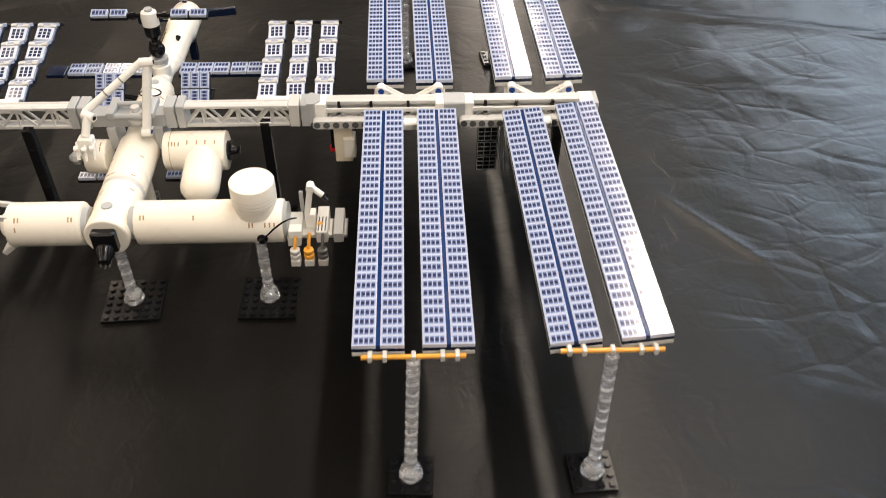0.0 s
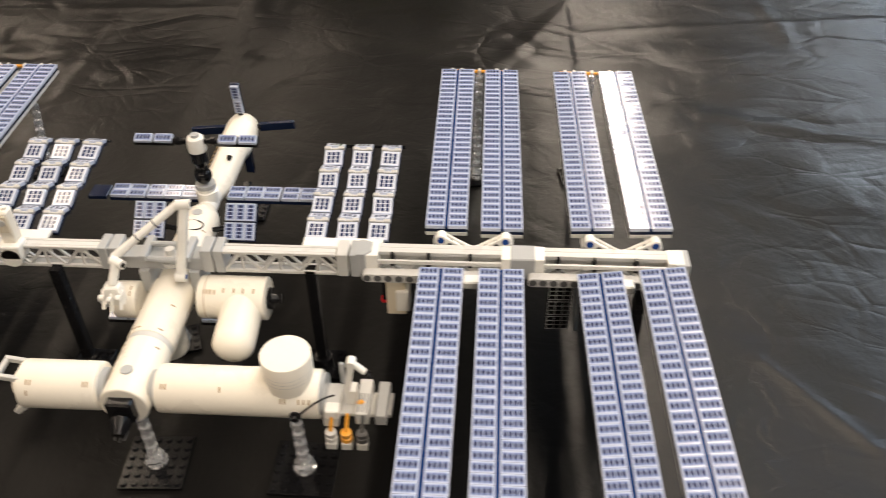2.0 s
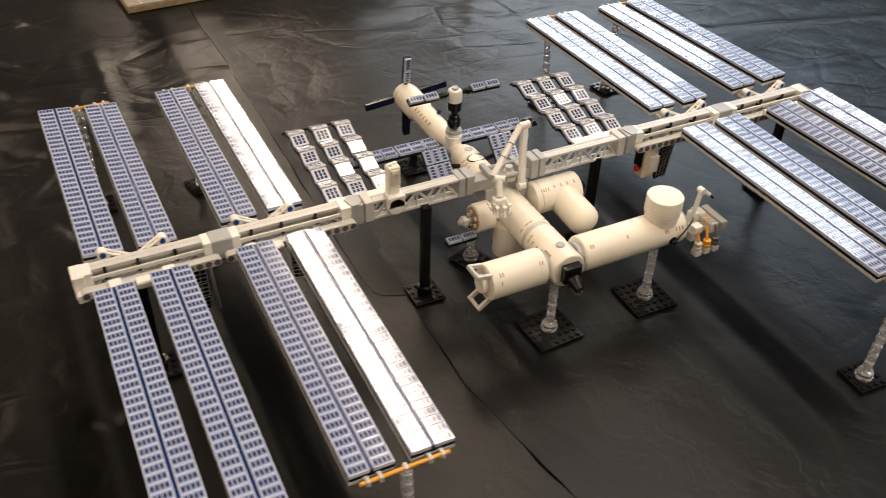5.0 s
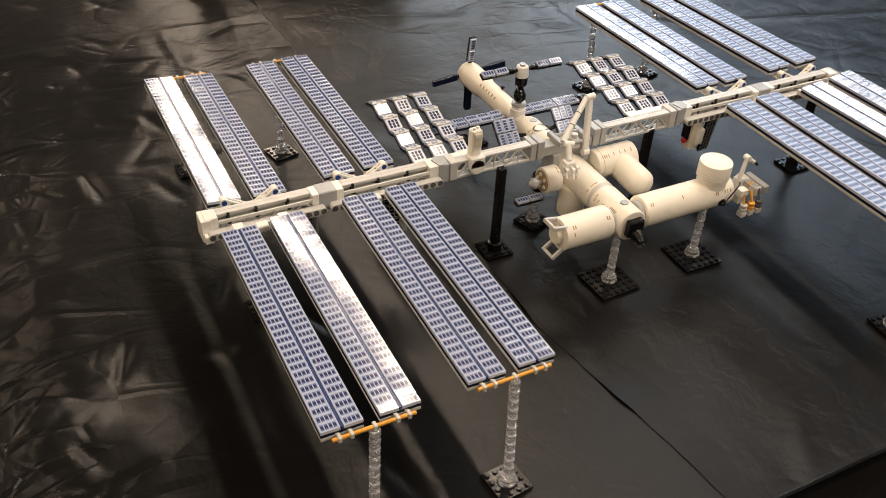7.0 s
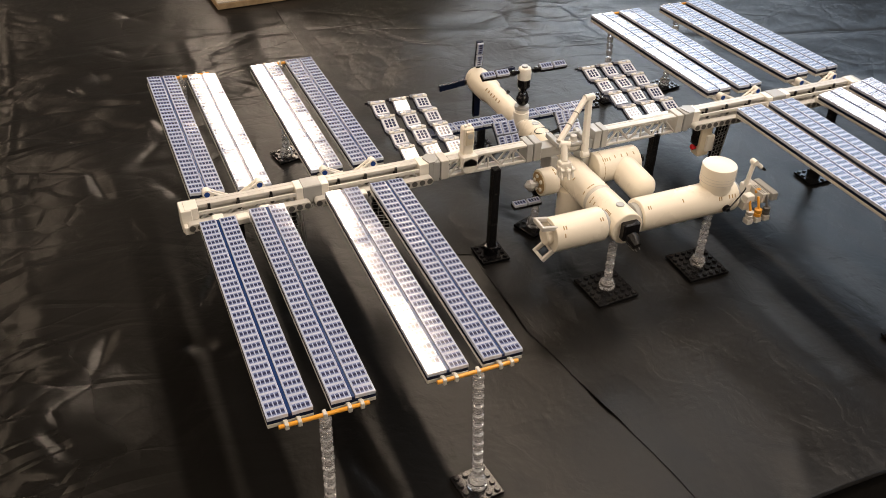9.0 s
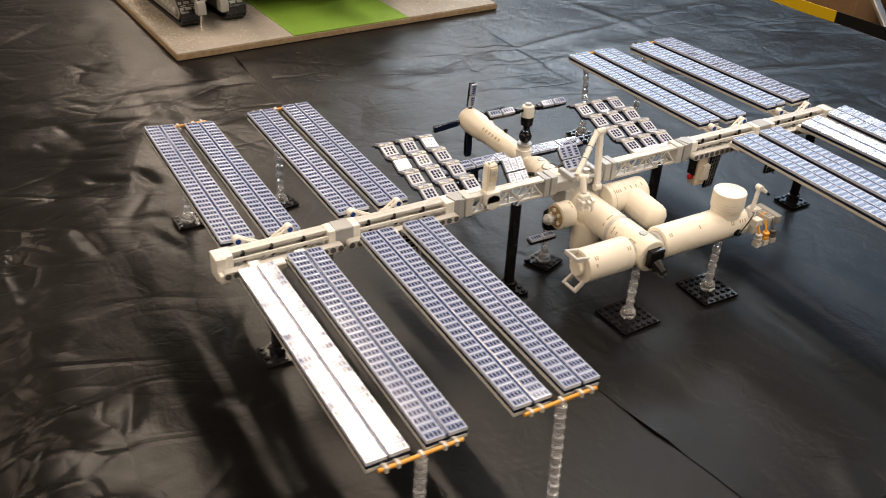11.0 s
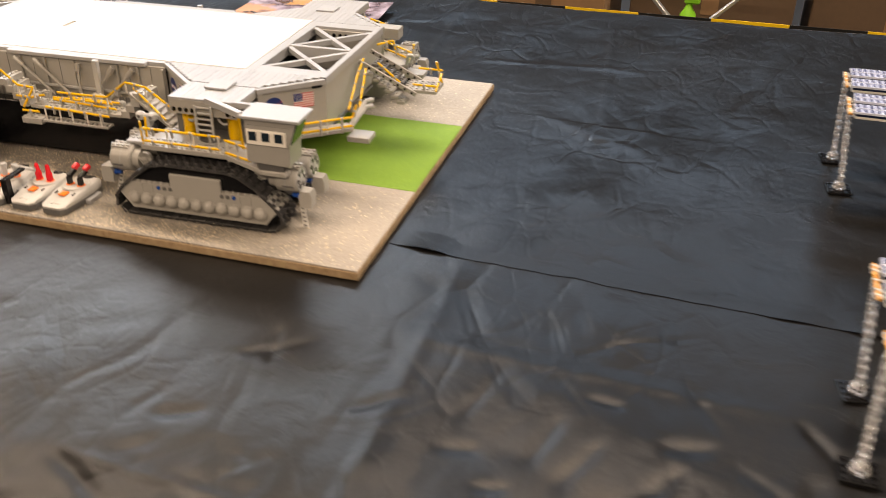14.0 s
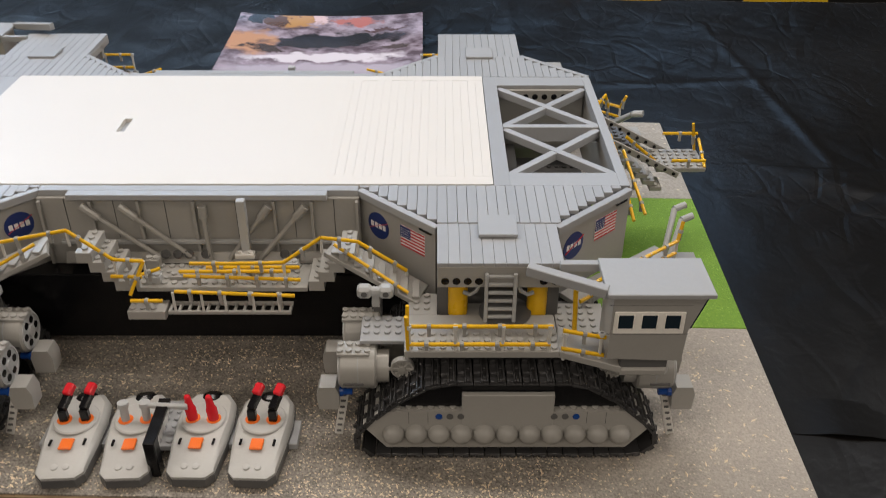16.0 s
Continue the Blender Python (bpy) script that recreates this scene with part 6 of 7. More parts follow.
        porch = part("porch", Shape().box(xa, xb, ya, yb, 0.1430, DT - 0.0040, 0.0004), OLDGREY, craw)
        for k in range(11):
            x0 = xa + 0.00836 * k
            part("plank", Shape().box(x0, x0 + 0.0082, ya, yb, DT - 0.0040, DT - 0.0008, 0.00025), STONE, porch)
        y0, y1 = sorted((sy * 0.1720, sy * 0.2020))
        part("step_plate", Shape().box(sx * 0.242 - 0.0148, sx * 0.242 + 0.0148, y0, y1, DT + 0.0001, DT + 0.0026, 0.0003), STONE, porch)
        y0, y1 = sorted((sy * 0.2290, sy * 0.2358))
        beam = part("front_beam", Shape().box(xa, xb, y0, y1, 0.1330, 0.1500, 0.0004), OLDGREY, porch)
        for c in [xa + 0.006 + 0.0082 * i for i in range(4)] + [xb - 0.006, xb - 0.0142]:
            part("hole", Shape().lathe((c, sy * 0.2355, 0.1385), (0, sy, 0), [(0, 0.0030), (0.0006, 0.0030), (0.0007, 0.0022)], 12), BLACK, beam)
        for c in (0.2010, 0.2830):
            part("column", Shape().box(sx * c - 0.0048, sx * c + 0.0048, sy * 0.216 - 0.006, sy * 0.216 + 0.006, 0.098, 0.143, 0.0004), DGREY, porch)
        part("back_wall", Shape().box(xa + 0.006, xb - 0.006, sy * 0.200 - 0.003, sy * 0.200 + 0.003, 0.092, 0.143, 0.0004), DGREY, porch)
        for c in (0.2115, 0.2720):
            part("yellow_jack", Shape().lathe((sx * c, sy * 0.2190, 0.0990), (0, 0, 1), [(0, 0.0078), (0.034, 0.0078), (0.0345, 0.0068)], 18), YELLOW, porch, "upright yellow cylinder")
            dd = 1 if c < 0.24 else -1
            part("bent_hose", Shape().tube([(sx * (c + dd * 0.004), sy * 0.2275, 0.1230), (sx * (c + dd * 0.009), sy * 0.2290, 0.1220), (sx * (c + dd * 0.0135), sy * 0.2290, 0.1250), (sx * (c + dd * 0.0160), sy * 0.2280, 0.1310), (sx * (c + dd * 0.0160), sy * 0.2270, 0.1340)], 0.0016), LGREY, porch)
        ladder = part("ladder", Shape().box(sx * 0.2320 - 0.0014, sx * 0.2320 + 0.0014, sy * 0.2385 - 0.0014, sy * 0.2385 + 0.0014, 0.1040, 0.1470, 0.0004), LGREY, porch, "light grey ladder")
        part("side_rail", Shape().box(sx * 0.2530 - 0.0014, sx * 0.2530 + 0.0014, sy * 0.2385 - 0.0014, sy * 0.2385 + 0.0014, 0.1040, 0.1470, 0.0004), LGREY, ladder)
        for k in range(6):
            part("rung", Shape().box(sx * 0.2425 - 0.0090, sx * 0.2425 + 0.0090, sy * 0.2385 - 0.0012, sy * 0.2385 + 0.0012, 0.1075 + 0.0072 * k, 0.1097 + 0.0072 * k, 0.0003), LGREY, ladder)

# black block added to stop light and deepen the shade under the deck
part("underbody", Shape().box(-0.200, 0.200, -0.150, 0.150, 0.0200, 0.0860, 0.001), BLACK, craw, "added black block standing in for the shade under the deck")
for sx in (-1, 1):
    part("axle_beam", Shape().box(sx * 0.2475 - 0.030, sx * 0.2475 + 0.030, -0.200, 0.200, 0.0600, 0.0900, 0.001), DGREY, craw)
# long side walls with ribs and slanting pipes
for sy in (-1, 1):
    wy = sy * 0.1310
    wall = part("side_wall", Shape().box(-0.132, 0.132, wy - 0.002, wy + 0.002, 0.0860, 0.1500, 0.0004), OLDGREY, craw, "tall warm grey side wall")
    fy = wy + sy * 0.0040
    for x in (-0.1300, -0.0880, -0.0490, -0.0040, 0.0620, 0.0930, 0.1300):
        part("rib", Shape().box(x - 0.0013, x + 0.0013, fy - 0.002, fy + 0.002, 0.0880, 0.1480, 0.0003), OLDGREY, wall)
    part("skirting", Shape().beam((-0.115, fy + sy * 0.004, 0.0960), (0.115, fy + sy * 0.004, 0.0960), 0.010, 0.0100, (0, -sy * 0.6, 1), 0.0004), OLDGREY, wall)
    for xt, xb in ((-0.0946, -0.0330), (-0.0635, -0.0060), (0.0586, 0.0230), (0.0884, 0.0480), (0.0040, 0.0070)):
        s = Shape().rod((xt, fy + sy * 0.004, 0.1455), (xb, fy + sy * 0.011, 0.0990), 0.0021, 10)
        s.rod((xt, fy + sy * 0.004, 0.1455), (xt + (xb - xt) * 0.22, fy + sy * 0.0055, 0.1353), 0.0036, 10)
        part("pipe", s, OLDGREY, wall)
    post = part("centre_post", Shape().box(0.0345, 0.0415, min(wy + sy * 0.012, wy + sy * 0.019), max(wy + sy * 0.012, wy + sy * 0.019), 0.1090, 0.1560, 0.0005), LGREY, wall, "upright light grey post")
    part("small_plate", Shape().box(0.0300, 0.0460, min(wy + sy * 0.019, wy + sy * 0.026), max(wy + sy * 0.019, wy + sy * 0.026), 0.1060, 0.1100, 0.0004).studs((0.034, 0.042), (wy + sy * 0.0225,), 0.1100, 0.0018), PGREY, wall)

    for x in (-0.030, -0.020, -0.0105, 0.0035, 0.0690, 0.0785):
        part("peg_hole", Shape().lathe((x, wy + sy * 0.0150, 0.1040), (0, sy, 0.25), [(0, 0.0040), (0.0012, 0.0040), (0.0014, 0.0030), (0.0004, 0.0028)], 14), DGREY, wall)
    part("ledge", Shape().box(-0.118, 0.118, wy + min(sy * 0.004, sy * 0.0075), wy + max(sy * 0.004, sy * 0.0075), 0.1085, 0.1120, 0.0004), LGREY, wall)
    for x in (-0.110, -0.070, -0.028, 0.030, 0.078, 0.111):
        part("panel_edge", Shape().box(x - 0.0003, x + 0.0003, wy + min(0, sy * 0.0024), wy + max(0, sy * 0.0024), 0.1120, 0.1490, 0.0001), DGREY, wall)

    # hung walkway with stairs at both ends
    def at(x, d, z):
        return (x, wy + sy * d, z)

    D0, D1 = 0.024, 0.058
    walk_ = part("walkway", Shape().box(-0.0430, 0.0930, wy + min(sy * D0, sy * D1), wy + max(sy * D0, sy * D1), 0.0960, 0.1000, 0.0004), OLDGREY, craw, "hung grey walkway with steps")
    part("walk_studs", Shape().studs([-0.038 + 0.008 * i for i in range(16)], [wy + sy * (D0 + 0.004 + 0.008 * j) for j in range(4)], 0.1000), OLDGREY, walk_)
    for k in range(4):
        for xx, dirn in ((-0.0470, -1), (0.0940, 1)):
            x0 = xx + dirn * 0.0085 * k
            xa, xb = sorted((x0, x0 + dirn * 0.0125))
            part("step", Shape().box(xa, xb, wy + min(sy * D0, sy * D1), wy + max(sy * D0, sy * D1), 0.0965 + 0.0088 * k, 0.1060 + 0.0088 * k, 0.0004).studs([(xa + xb) / 2], [wy + sy * (D0 + 0.004 + 0.008 * j) for j in range(4)], 0.1060 + 0.0088 * k), OLDGREY, walk_)
    for k, (x, d, w, h) in enumerate(((-0.030, 0.050, 0.011, 0.0064), (-0.012, 0.044, 0.014, 0.0032), (0.020, 0.030, 0.015, 0.0032), (0.048, 0.036, 0.015, 0.0064), (0.076, 0.030, 0.013, 0.0064), (-0.036, 0.030, 0.011, 0.0096))):
        yy = wy + sy * d
        part("walk_block", Shape().box(x - w / 2, x + w / 2, yy - 0.0038, yy + 0.0038, 0.1001, 0.1001 + h, 0.0003).studs([x - w / 4, x + w / 4], [yy], 0.1001 + h), OLDGREY if k % 2 else LGREY, walk_)
    # lower grating and its box
    part("lower_box", Shape().box(-0.0480, -0.0180, wy + min(sy * 0.058, sy * 0.074), wy + max(sy * 0.058, sy * 0.074), 0.0800, 0.0880, 0.0005).studs([-0.044, -0.036, -0.028], [wy + sy * 0.062, wy + sy * 0.070], 0.0880), OLDGREY, walk_)
    g = Shape()
    gy0, gy1 = wy + sy * 0.060, wy + sy * 0.072
    g.box(-0.0160, 0.0810, gy1 - 0.0012, gy1 + 0.0012, 0.0845, 0.0875, 0.0003).box(-0.0160, 0.0810, gy0 - 0.0012, gy0 + 0.0012, 0.0845, 0.0875, 0.0003)
    for k in range(14):
        x = -0.0150 + 0.0073 * k
        g.box(x - 0.0011, x + 0.0011, min(gy0, gy1), max(gy0, gy1), 0.0850, 0.0872, 0.0003)
    part("grating", g, OLDGREY, walk_)
    for k, x in enumerate((-0.010, 0.012, 0.030, 0.052, 0.072)):
        part("hanger", Shape().rod((x, gy1, 0.0870), (x, gy1, 0.1050), 0.0011, 8), PGREY, walk_)
    rail(at(-0.008, 0.072, 0.1060), at(0.085, 0.072, 0.1020), 0.0015, walk_)
    rail(at(-0.003, 0.060, 0.1125), at(0.088, 0.058, 0.1075), 0.0015, walk_)
    rail(at(-0.008, 0.054, 0.1125), at(0.080, 0.054, 0.1130), 0.0015, walk_)
    rail(at(0.012, 0.048, 0.1125), at(0.086, 0.046, 0.1115), 0.0015, walk_)
    rail(at(-0.040, 0.056, 0.1100), at(-0.024, 0.050, 0.1130), 0.0015, walk_)
    rail(at(-0.060, 0.060, 0.1120), at(-0.036, 0.060, 0.1115), 0.0015, walk_)
    # rails along the walkway
    for d, pts in () if sy > 0 else ((0.058, [(-0.1720, 0.1290), (-0.1390, 0.1425), (-0.0870, 0.1530), (-0.0560, 0.1265), (-0.0330, 0.1250)]), (0.056, [(0.0020, 0.1215), (0.0400, 0.1215), (0.0755, 0.1225), (0.1066, 0.1455), (0.1345, 0.1420), (0.1720, 0.1150)])):
        for (xa, za), (xb, zb) in zip(pts[:-1], pts[1:]):
            rail(at(xa, d, za), at(xb, d, zb), 0.0015, walk_, "yellow hand rail")
        for x, z in pts[1:]:
            part("rail_post", Shape().rod(at(x, d, z), at(x, d, max(z - 0.014, 0.098)), 0.0012, 8), PGREY, walk_)
    rail(at(-0.0330, 0.058, 0.1250), at(-0.0440, 0.070, 0.1010), 0.0015, walk_)
    rail(at(-0.0430, 0.074, 0.0985), at(-0.0180, 0.074, 0.0985), 0.0015, walk_)
    for sx in (-1, 1):
        # sloping gangway from the top step down to the truck
        p, q = Vector(at(sx * 0.112, 0.042, 0.1290)), Vector(at(sx * 0.184, 0.070, 0.1010))
        gang = part("gangway", Shape().beam(p, q, 0.026, 0.0042, (0, 0, 1), 0.0004), OLDGREY, walk_)
        for k in range(8):
            c = p.lerp(q, (k + 0.5) / 8)
            part("tread", Shape().box(c.x - 0.0030, c.x + 0.0030, c.y - 0.0115, c.y + 0.0115, c.z + 0.0020, c.z + 0.0042, 0.0004), OLDGREY, gang)
        rail(p + Vector((sx * 0.004, sy * 0.012, 0.009)), q + Vector((-sx * 0.010, sy * 0.012, 0.011)), 0.0014, gang)


# ---- trucks ----
def track_outline():
    """Centre line of the track belt in the truck's own x and z."""
    pts = [(-0.0900, 0.0040), (0.0900, 0.0040), (0.1010, 0.0065), (0.1085, 0.0140), (0.1075, 0.0250), (0.0990, 0.0360), (0.0780, 0.0560), (0.0560, 0.0700), (0.0400, 0.0735), (-0.0400, 0.0735), (-0.0560, 0.0700), (-0.0780, 0.0560), (-0.0990, 0.0360), (-0.1075, 0.0250), (-0.1085, 0.0140), (-0.1010, 0.0065)]
    pts = [(x * 1.015, z) for x, z in pts]
    out, total = [], 0
    ring = pts + [pts[0]]
    seg = [(Vector((*a, 0)), Vector((*b, 0))) for a, b in zip(ring[:-1], ring[1:])]
    total = sum((b - a).length for a, b in seg)
    n = round(total / 0.0118)
    for k in range(n):
        d = total * k / n
        for a, b in seg:
            l = (b - a).length
            if d <= l:
                out.append((a.lerp(b, d / l), (b - a).normalized()))
                break
            d -= l
    return out


def link_shape():
    s = Shape().box(-0.0056, 0.0056, -0.0200, 0.0200, -0.0014, 0.0006, 0.0003)
    for x in (-0.0042, -0.0002):
        s.box(x - 0.0007, x + 0.0007, -0.0195, 0.0195, 0.0006, 0.0030, 0.0003)
    for k, y in enumerate((-0.0172, -0.0106, -0.0036, 0.0036, 0.0106, 0.0172)):
        x0, x1 = ((-0.0034, -0.0010), (0.0006, 0.0052))[k % 2]
        s.box(x0, x1, y - 0.0014, y + 0.0014, 0.0006, 0.0038 if k % 2 else 0.0026, 0.0003)
    for y in (-0.0192, 0.0192):
        s.box(0.0010, 0.0052, y - 0.0007, y + 0.0007, 0.0006, 0.0028, 0.0003)
    return s


LINK = link_shape().mesh("track_link", RUBBER)
BALL = Shape().lathe((0, 0, 0), (0, -1, 0), [(0.0, 0.0080), (0.0025, 0.0081), (0.0052, 0.0070), (0.0072, 0.0048), (0.0082, 0.0018)], 20).mesh("wheel_cap", OLDGREY)
OUT = track_outline()


def truck(cx, cy, sx, sy, full):
    """One corner truck: outer and inner track, platform, motors."""
    base = part("truck", Shape().box(cx - 0.060, cx + 0.060, cy - 0.030, cy + 0.030, 0.0400, 0.0920, 0.0006), DGREY, craw, "corner truck with two black tracks")
    for ty, outer in ((sy * 0.0440, True), (-sy * 0.040, False)):
        y = cy + ty
        if full or outer:
            for c, d in OUT:
                n = Vector((-d.y, d.x))
                ob = new("track_link", LINK)
                ob.parent = base
                m = Matrix(((d.x, 0, d.y, 0), (0, 1, 0, 0), (d.y, 0, -d.x, 0), (0, 0, 0, 1)))
                ob.matrix_basis = Matrix.Translation((cx + c.x, y, GZ + 0.0004 + c.y)) @ m
        fr = Shape()
        fy0, fy1 = (y - 0.0185, y + 0.0185)
        pts = [(-0.1060, 0.0330), (-0.0890, 0.0115), (0.0890, 0.0115), (0.1060, 0.0330), (0.0900, 0.0470), (-0.0900, 0.0470)]
        flip = Matrix(((1, 0, 0, cx), (0, 0, 1, 0), (0, 1, 0, GZ), (0, 0, 0, 1)))
        fr.prism(pts, fy0, fy1, flip)
        side = part("track_frame", fr, OLDGREY, base, "grey track side frame")
        part("inner_core", Shape().prism([(-0.085, 0.048), (0.085, 0.048), (0.050, 0.069), (-0.050, 0.069)], y - 0.014, y + 0.014, flip), BLACK, side)
        if outer:
            face = y + sy * 0.0185
            fy = sorted((face - sy * 0.004, face + sy * 0.0004))
            part("middle_block", Shape().box(cx - 0.0335, cx + 0.0335, fy[0], fy[1], GZ + 0.0330, GZ + 0.0630, 0.0005), OLDGREY, side)
            for x0 in (-0.080, 0.032):
                part("stud_row", Shape().studs([cx + x0 + 0.008 * i for i in range(7)], [face - sy * 0.004], GZ + 0.0470), OLDGREY, side)
            for k in range(11):
                ob = new("wheel_cap", BALL)
                ob.parent = side
                ob.matrix_basis = Matrix.Translation((cx - 0.0835 + 0.0167 * k, face, GZ + 0.0262)) @ Matrix.Rotation(0 if sy < 0 else math.pi, 4, "Z")
            for k, dx in enumerate((-0.050, -0.042, -0.034, 0.034, 0.042, 0.050)):
                part("peg_hole", Shape().lathe((cx + dx, face + sy * 0.0001, GZ + 0.0425), (0, sy, 0), [(0, 0.0026), (0.0006, 0.0026), (0.0007, 0.0018)], 12), BLUE if k in (0, 5) else DGREY, side)
            part("seam", Shape().box(cx - 0.0003, cx + 0.0003, face - 0.0002, face + 0.0002, GZ + 0.036, GZ + 0.062, 0.0001), DGREY, side)
            for dx in (-0.072, -0.058, 0.058, 0.072):
                part("seam", Shape().box(cx + dx - 0.0002, cx + dx + 0.0002, face - 0.0002, face + 0.0002, GZ + 0.035, GZ + 0.0465, 0.0001), DGREY, side)
    # platform above the tracks
    pz = 0.0965
    py0, py1 = sorted((sy * 0.2280, sy * 0.2720))
    xin, xout = sx * 0.1725, sx * 0.2840
    xa, xb = sorted((xin, xout))
    plat = part("platform", Shape().box(xa, xb, py0, py1, pz, pz + 0.0060, 0.0005).box(cx - 0.03, cx + 0.03, cy - 0.02, cy + 0.02, 0.088, pz, 0.0004), OLDGREY, base)
    part("platform_studs", Shape().studs([xa + 0.004 + 0.008 * i for i in range(14)], [sy * 0.2680, sy * 0.2600, sy * 0.2520], pz + 0.0060), OLDGREY, plat)
    part("sloped_platform", Shape().beam((sx * 0.2830, sy * 0.2560, pz + 0.0030), (sx * 0.3300, sy * 0.2620, 0.0890), 0.030, 0.0056, (0, 0, 1), 0.0005), OLDGREY, plat)
    part("back_platform", Shape().box(min(sx * 0.2860, sx * 0.3240), max(sx * 0.2860, sx * 0.3240), min(sy * 0.2050, sy * 0.2460), max(sy * 0.2050, sy * 0.2460), 0.0925, 0.0965, 0.0004).studs([sx * (0.290 + 0.008 * i) for i in range(4)], [sy * (0.210 + 0.008 * i) for i in range(5)], 0.0965), OLDGREY, plat)
    part("corner_stairs", Shape().box(min(sx * 0.1740, sx * 0.1960), max(sx * 0.1740, sx * 0.1960), min(sy * 0.2000, sy * 0.2280), max(sy * 0.2000, sy * 0.2280), pz, pz + 0.0058, 0.0004).studs([sx * 0.180, sx * 0.188], [sy * (0.204 + 0.008 * i) for i in range(3)], pz + 0.0058), OLDGREY, plat)
    ry = sy * 0.2700
    for z, x0, x1 in ((0.1075, 0.1760, 0.2770), (0.1235, 0.1780, 0.2780)):
        rail((sx * x0, ry, z), (sx * x1, ry, z), 0.0016, plat, "yellow hand rail")
        rail((sx * 0.2850, ry + sy * 0.002, z - 0.002), (sx * 0.3160, ry, z - 0.0100), 0.0016, plat)
    for x in (0.1765, 0.2090, 0.2430, 0.2760, 0.2870, 0.3130):
        z1 = 0.1245 if x < 0.28 else 0.118
        part("rail_post", Shape().rod((sx * x, ry, pz + 0.004 if x < 0.28 else pz - 0.003), (sx * x, ry, z1), 0.0013, 8).lathe((sx * x, ry, z1 - 0.003), (0, 0, 1), [(0, 0.0022), (0.003, 0.0022)], 8), PGREY, plat)
    if sy < 0:
        part("yellow_rail", Shape().rod((sx * 0.1755, ry, 0.1030), (sx * 0.1745, ry, 0.1320), 0.0016, 10), YELLOW, plat)
        part("yellow_rail", Shape().rod((sx * 0.1745, ry - sy * 0.010, 0.1080), (sx * 0.1750, ry - sy * 0.012, 0.1330), 0.0014, 10), YELLOW, plat)
    # drive motors at both ends
    for d, mx in ((-1, cx - sx * 0.1130), (1, cx + sx * 0.1130)):
        ex = sx * d
        for k, my in enumerate((sy * 0.2540, sy * 0.2120)):
            s = Shape().lathe((mx - ex * 0.017, my, 0.0745), (ex, 0, 0), [(0, 0.0150), (0.0015, 0.0168), (0.0260, 0.0168), (0.0275, 0.0155)], 22)
            s.lathe((mx - ex * 0.026, my, 0.0745), (ex, 0, 0), [(0, 0.0125), (0.009, 0.0125)], 18)
            mt = part("drive_motor", s, OLDGREY, base, "round grey drive motor")
            part("stud_plate", Shape().box(mx - 0.0120, mx + 0.0120, my - 0.0080, my + 0.0080, 0.0885, 0.0915, 0.0004).studs([mx - 0.010 + 0.0067 * i for i in range(4)], [my - 0.004, my + 0.004], 0.0915), OLDGREY, mt)
            face = part("gear_face", Shape().lathe((mx + ex * 0.0100, my, 0.0745), (ex, 0, 0), [(0, 0.0150), (0.0014, 0.0150), (0.0016, 0.0136), (0.0008, 0.0132), (0.0008, 0.0050), (0.0022, 0.0046), (0.0024, 0.0020)], 22), LGREY, mt)
            for j in range(6):
                an = math.pi * j / 3
                part("gear_hole", Shape().lathe((mx + ex * 0.0108, my + 0.0090 * math.cos(an), 0.0745 + 0.0090 * math.sin(an)), (ex, 0, 0), [(0, 0.0030), (0.0004, 0.0030)], 10), BLACK, face)
            part("motor_band", Shape().lathe((mx - ex * 0.0040, my, 0.0745), (ex, 0, 0), [(0, 0.0170), (0.0010, 0.0170)], 22), STONE, mt)
            part("slot", Shape().box(mx - 0.0075, mx + 0.0075, my + sy * 0.0160 - 0.001, my + sy * 0.0160 + 0.001, 0.0690, 0.0715, 0.0004), DGREY, mt)
            pod = part("pod", Shape().prism([(-0.0075, 0.0), (0.0075, 0.0), (0.0085, 0.014), (0.0060, 0.0215), (-0.0060, 0.0215), (-0.0085, 0.014)], my + sy * 0.006 - 0.0075, my + sy * 0.006 + 0.0075, Matrix(((1, 0, 0, mx + ex * 0.0200), (0, 0, 1, 0), (0, 1, 0, 0.0430), (0, 0, 0, 1)))), OLDGREY, base, "small grey pod on a blue axle")
            part("blue_axle", Shape().rod((mx + ex * 0.002, my + sy * 0.008, 0.0560), (mx + ex * 0.0145, my + sy * 0.008, 0.0560), 0.0026, 8).lathe((mx + ex * 0.0085, my + sy * 0.008, 0.0560), (ex, 0, 0), [(0, 0.0036), (0.003, 0.0036)], 10), BLUE, pod)
            if k == 0:
                swing = {(1, -1): -0.0058, (1, 1): 0.0078, (-1, 1): -0.0288, (-1, -1): -0.0100}[sx, d]
                a0 = Vector((mx + ex * 0.0090, my + sy * 0.0000, 0.0480))
                a1 = Vector((mx + ex * 0.0090 + swing, my + sy * 0.0085, GZ + 0.0010))
                rk = part("gear_rack", Shape().beam(a0, a1, 0.0064, 0.0016, (0, sy * 0.8, 0.6), 0.0003), PGREY, base, "pale toothed strip sloping to the ground")
                for j in range(7):
                    c = a0.lerp(a1, (j + 0.5) / 7)
                    part("tooth", Shape().box(c.x - 0.0018, c.x + 0.0018, c.y + sy * 0.0006 - 0.0010, c.y + sy * 0.0006 + 0.0010, c.z + 0.0002, c.z + 0.0018, 0.0003), DGREY, rk)
        hub = Vector((mx - ex * 0.036, sy * 0.2600, 0.0800))
        wheel = Shape().lathe(hub, (0, sy, 0), [(0, 0.0086), (0.005, 0.0086), (0.0052, 0.0070), (0.0036, 0.0068), (0.0034, 0.0026), (0.0056, 0.0024)], 20).rod((mx - ex * 0.018, sy * 0.2630, 0.0795), (hub.x, sy * 0.2630, 0.0780), 0.0016, 8)
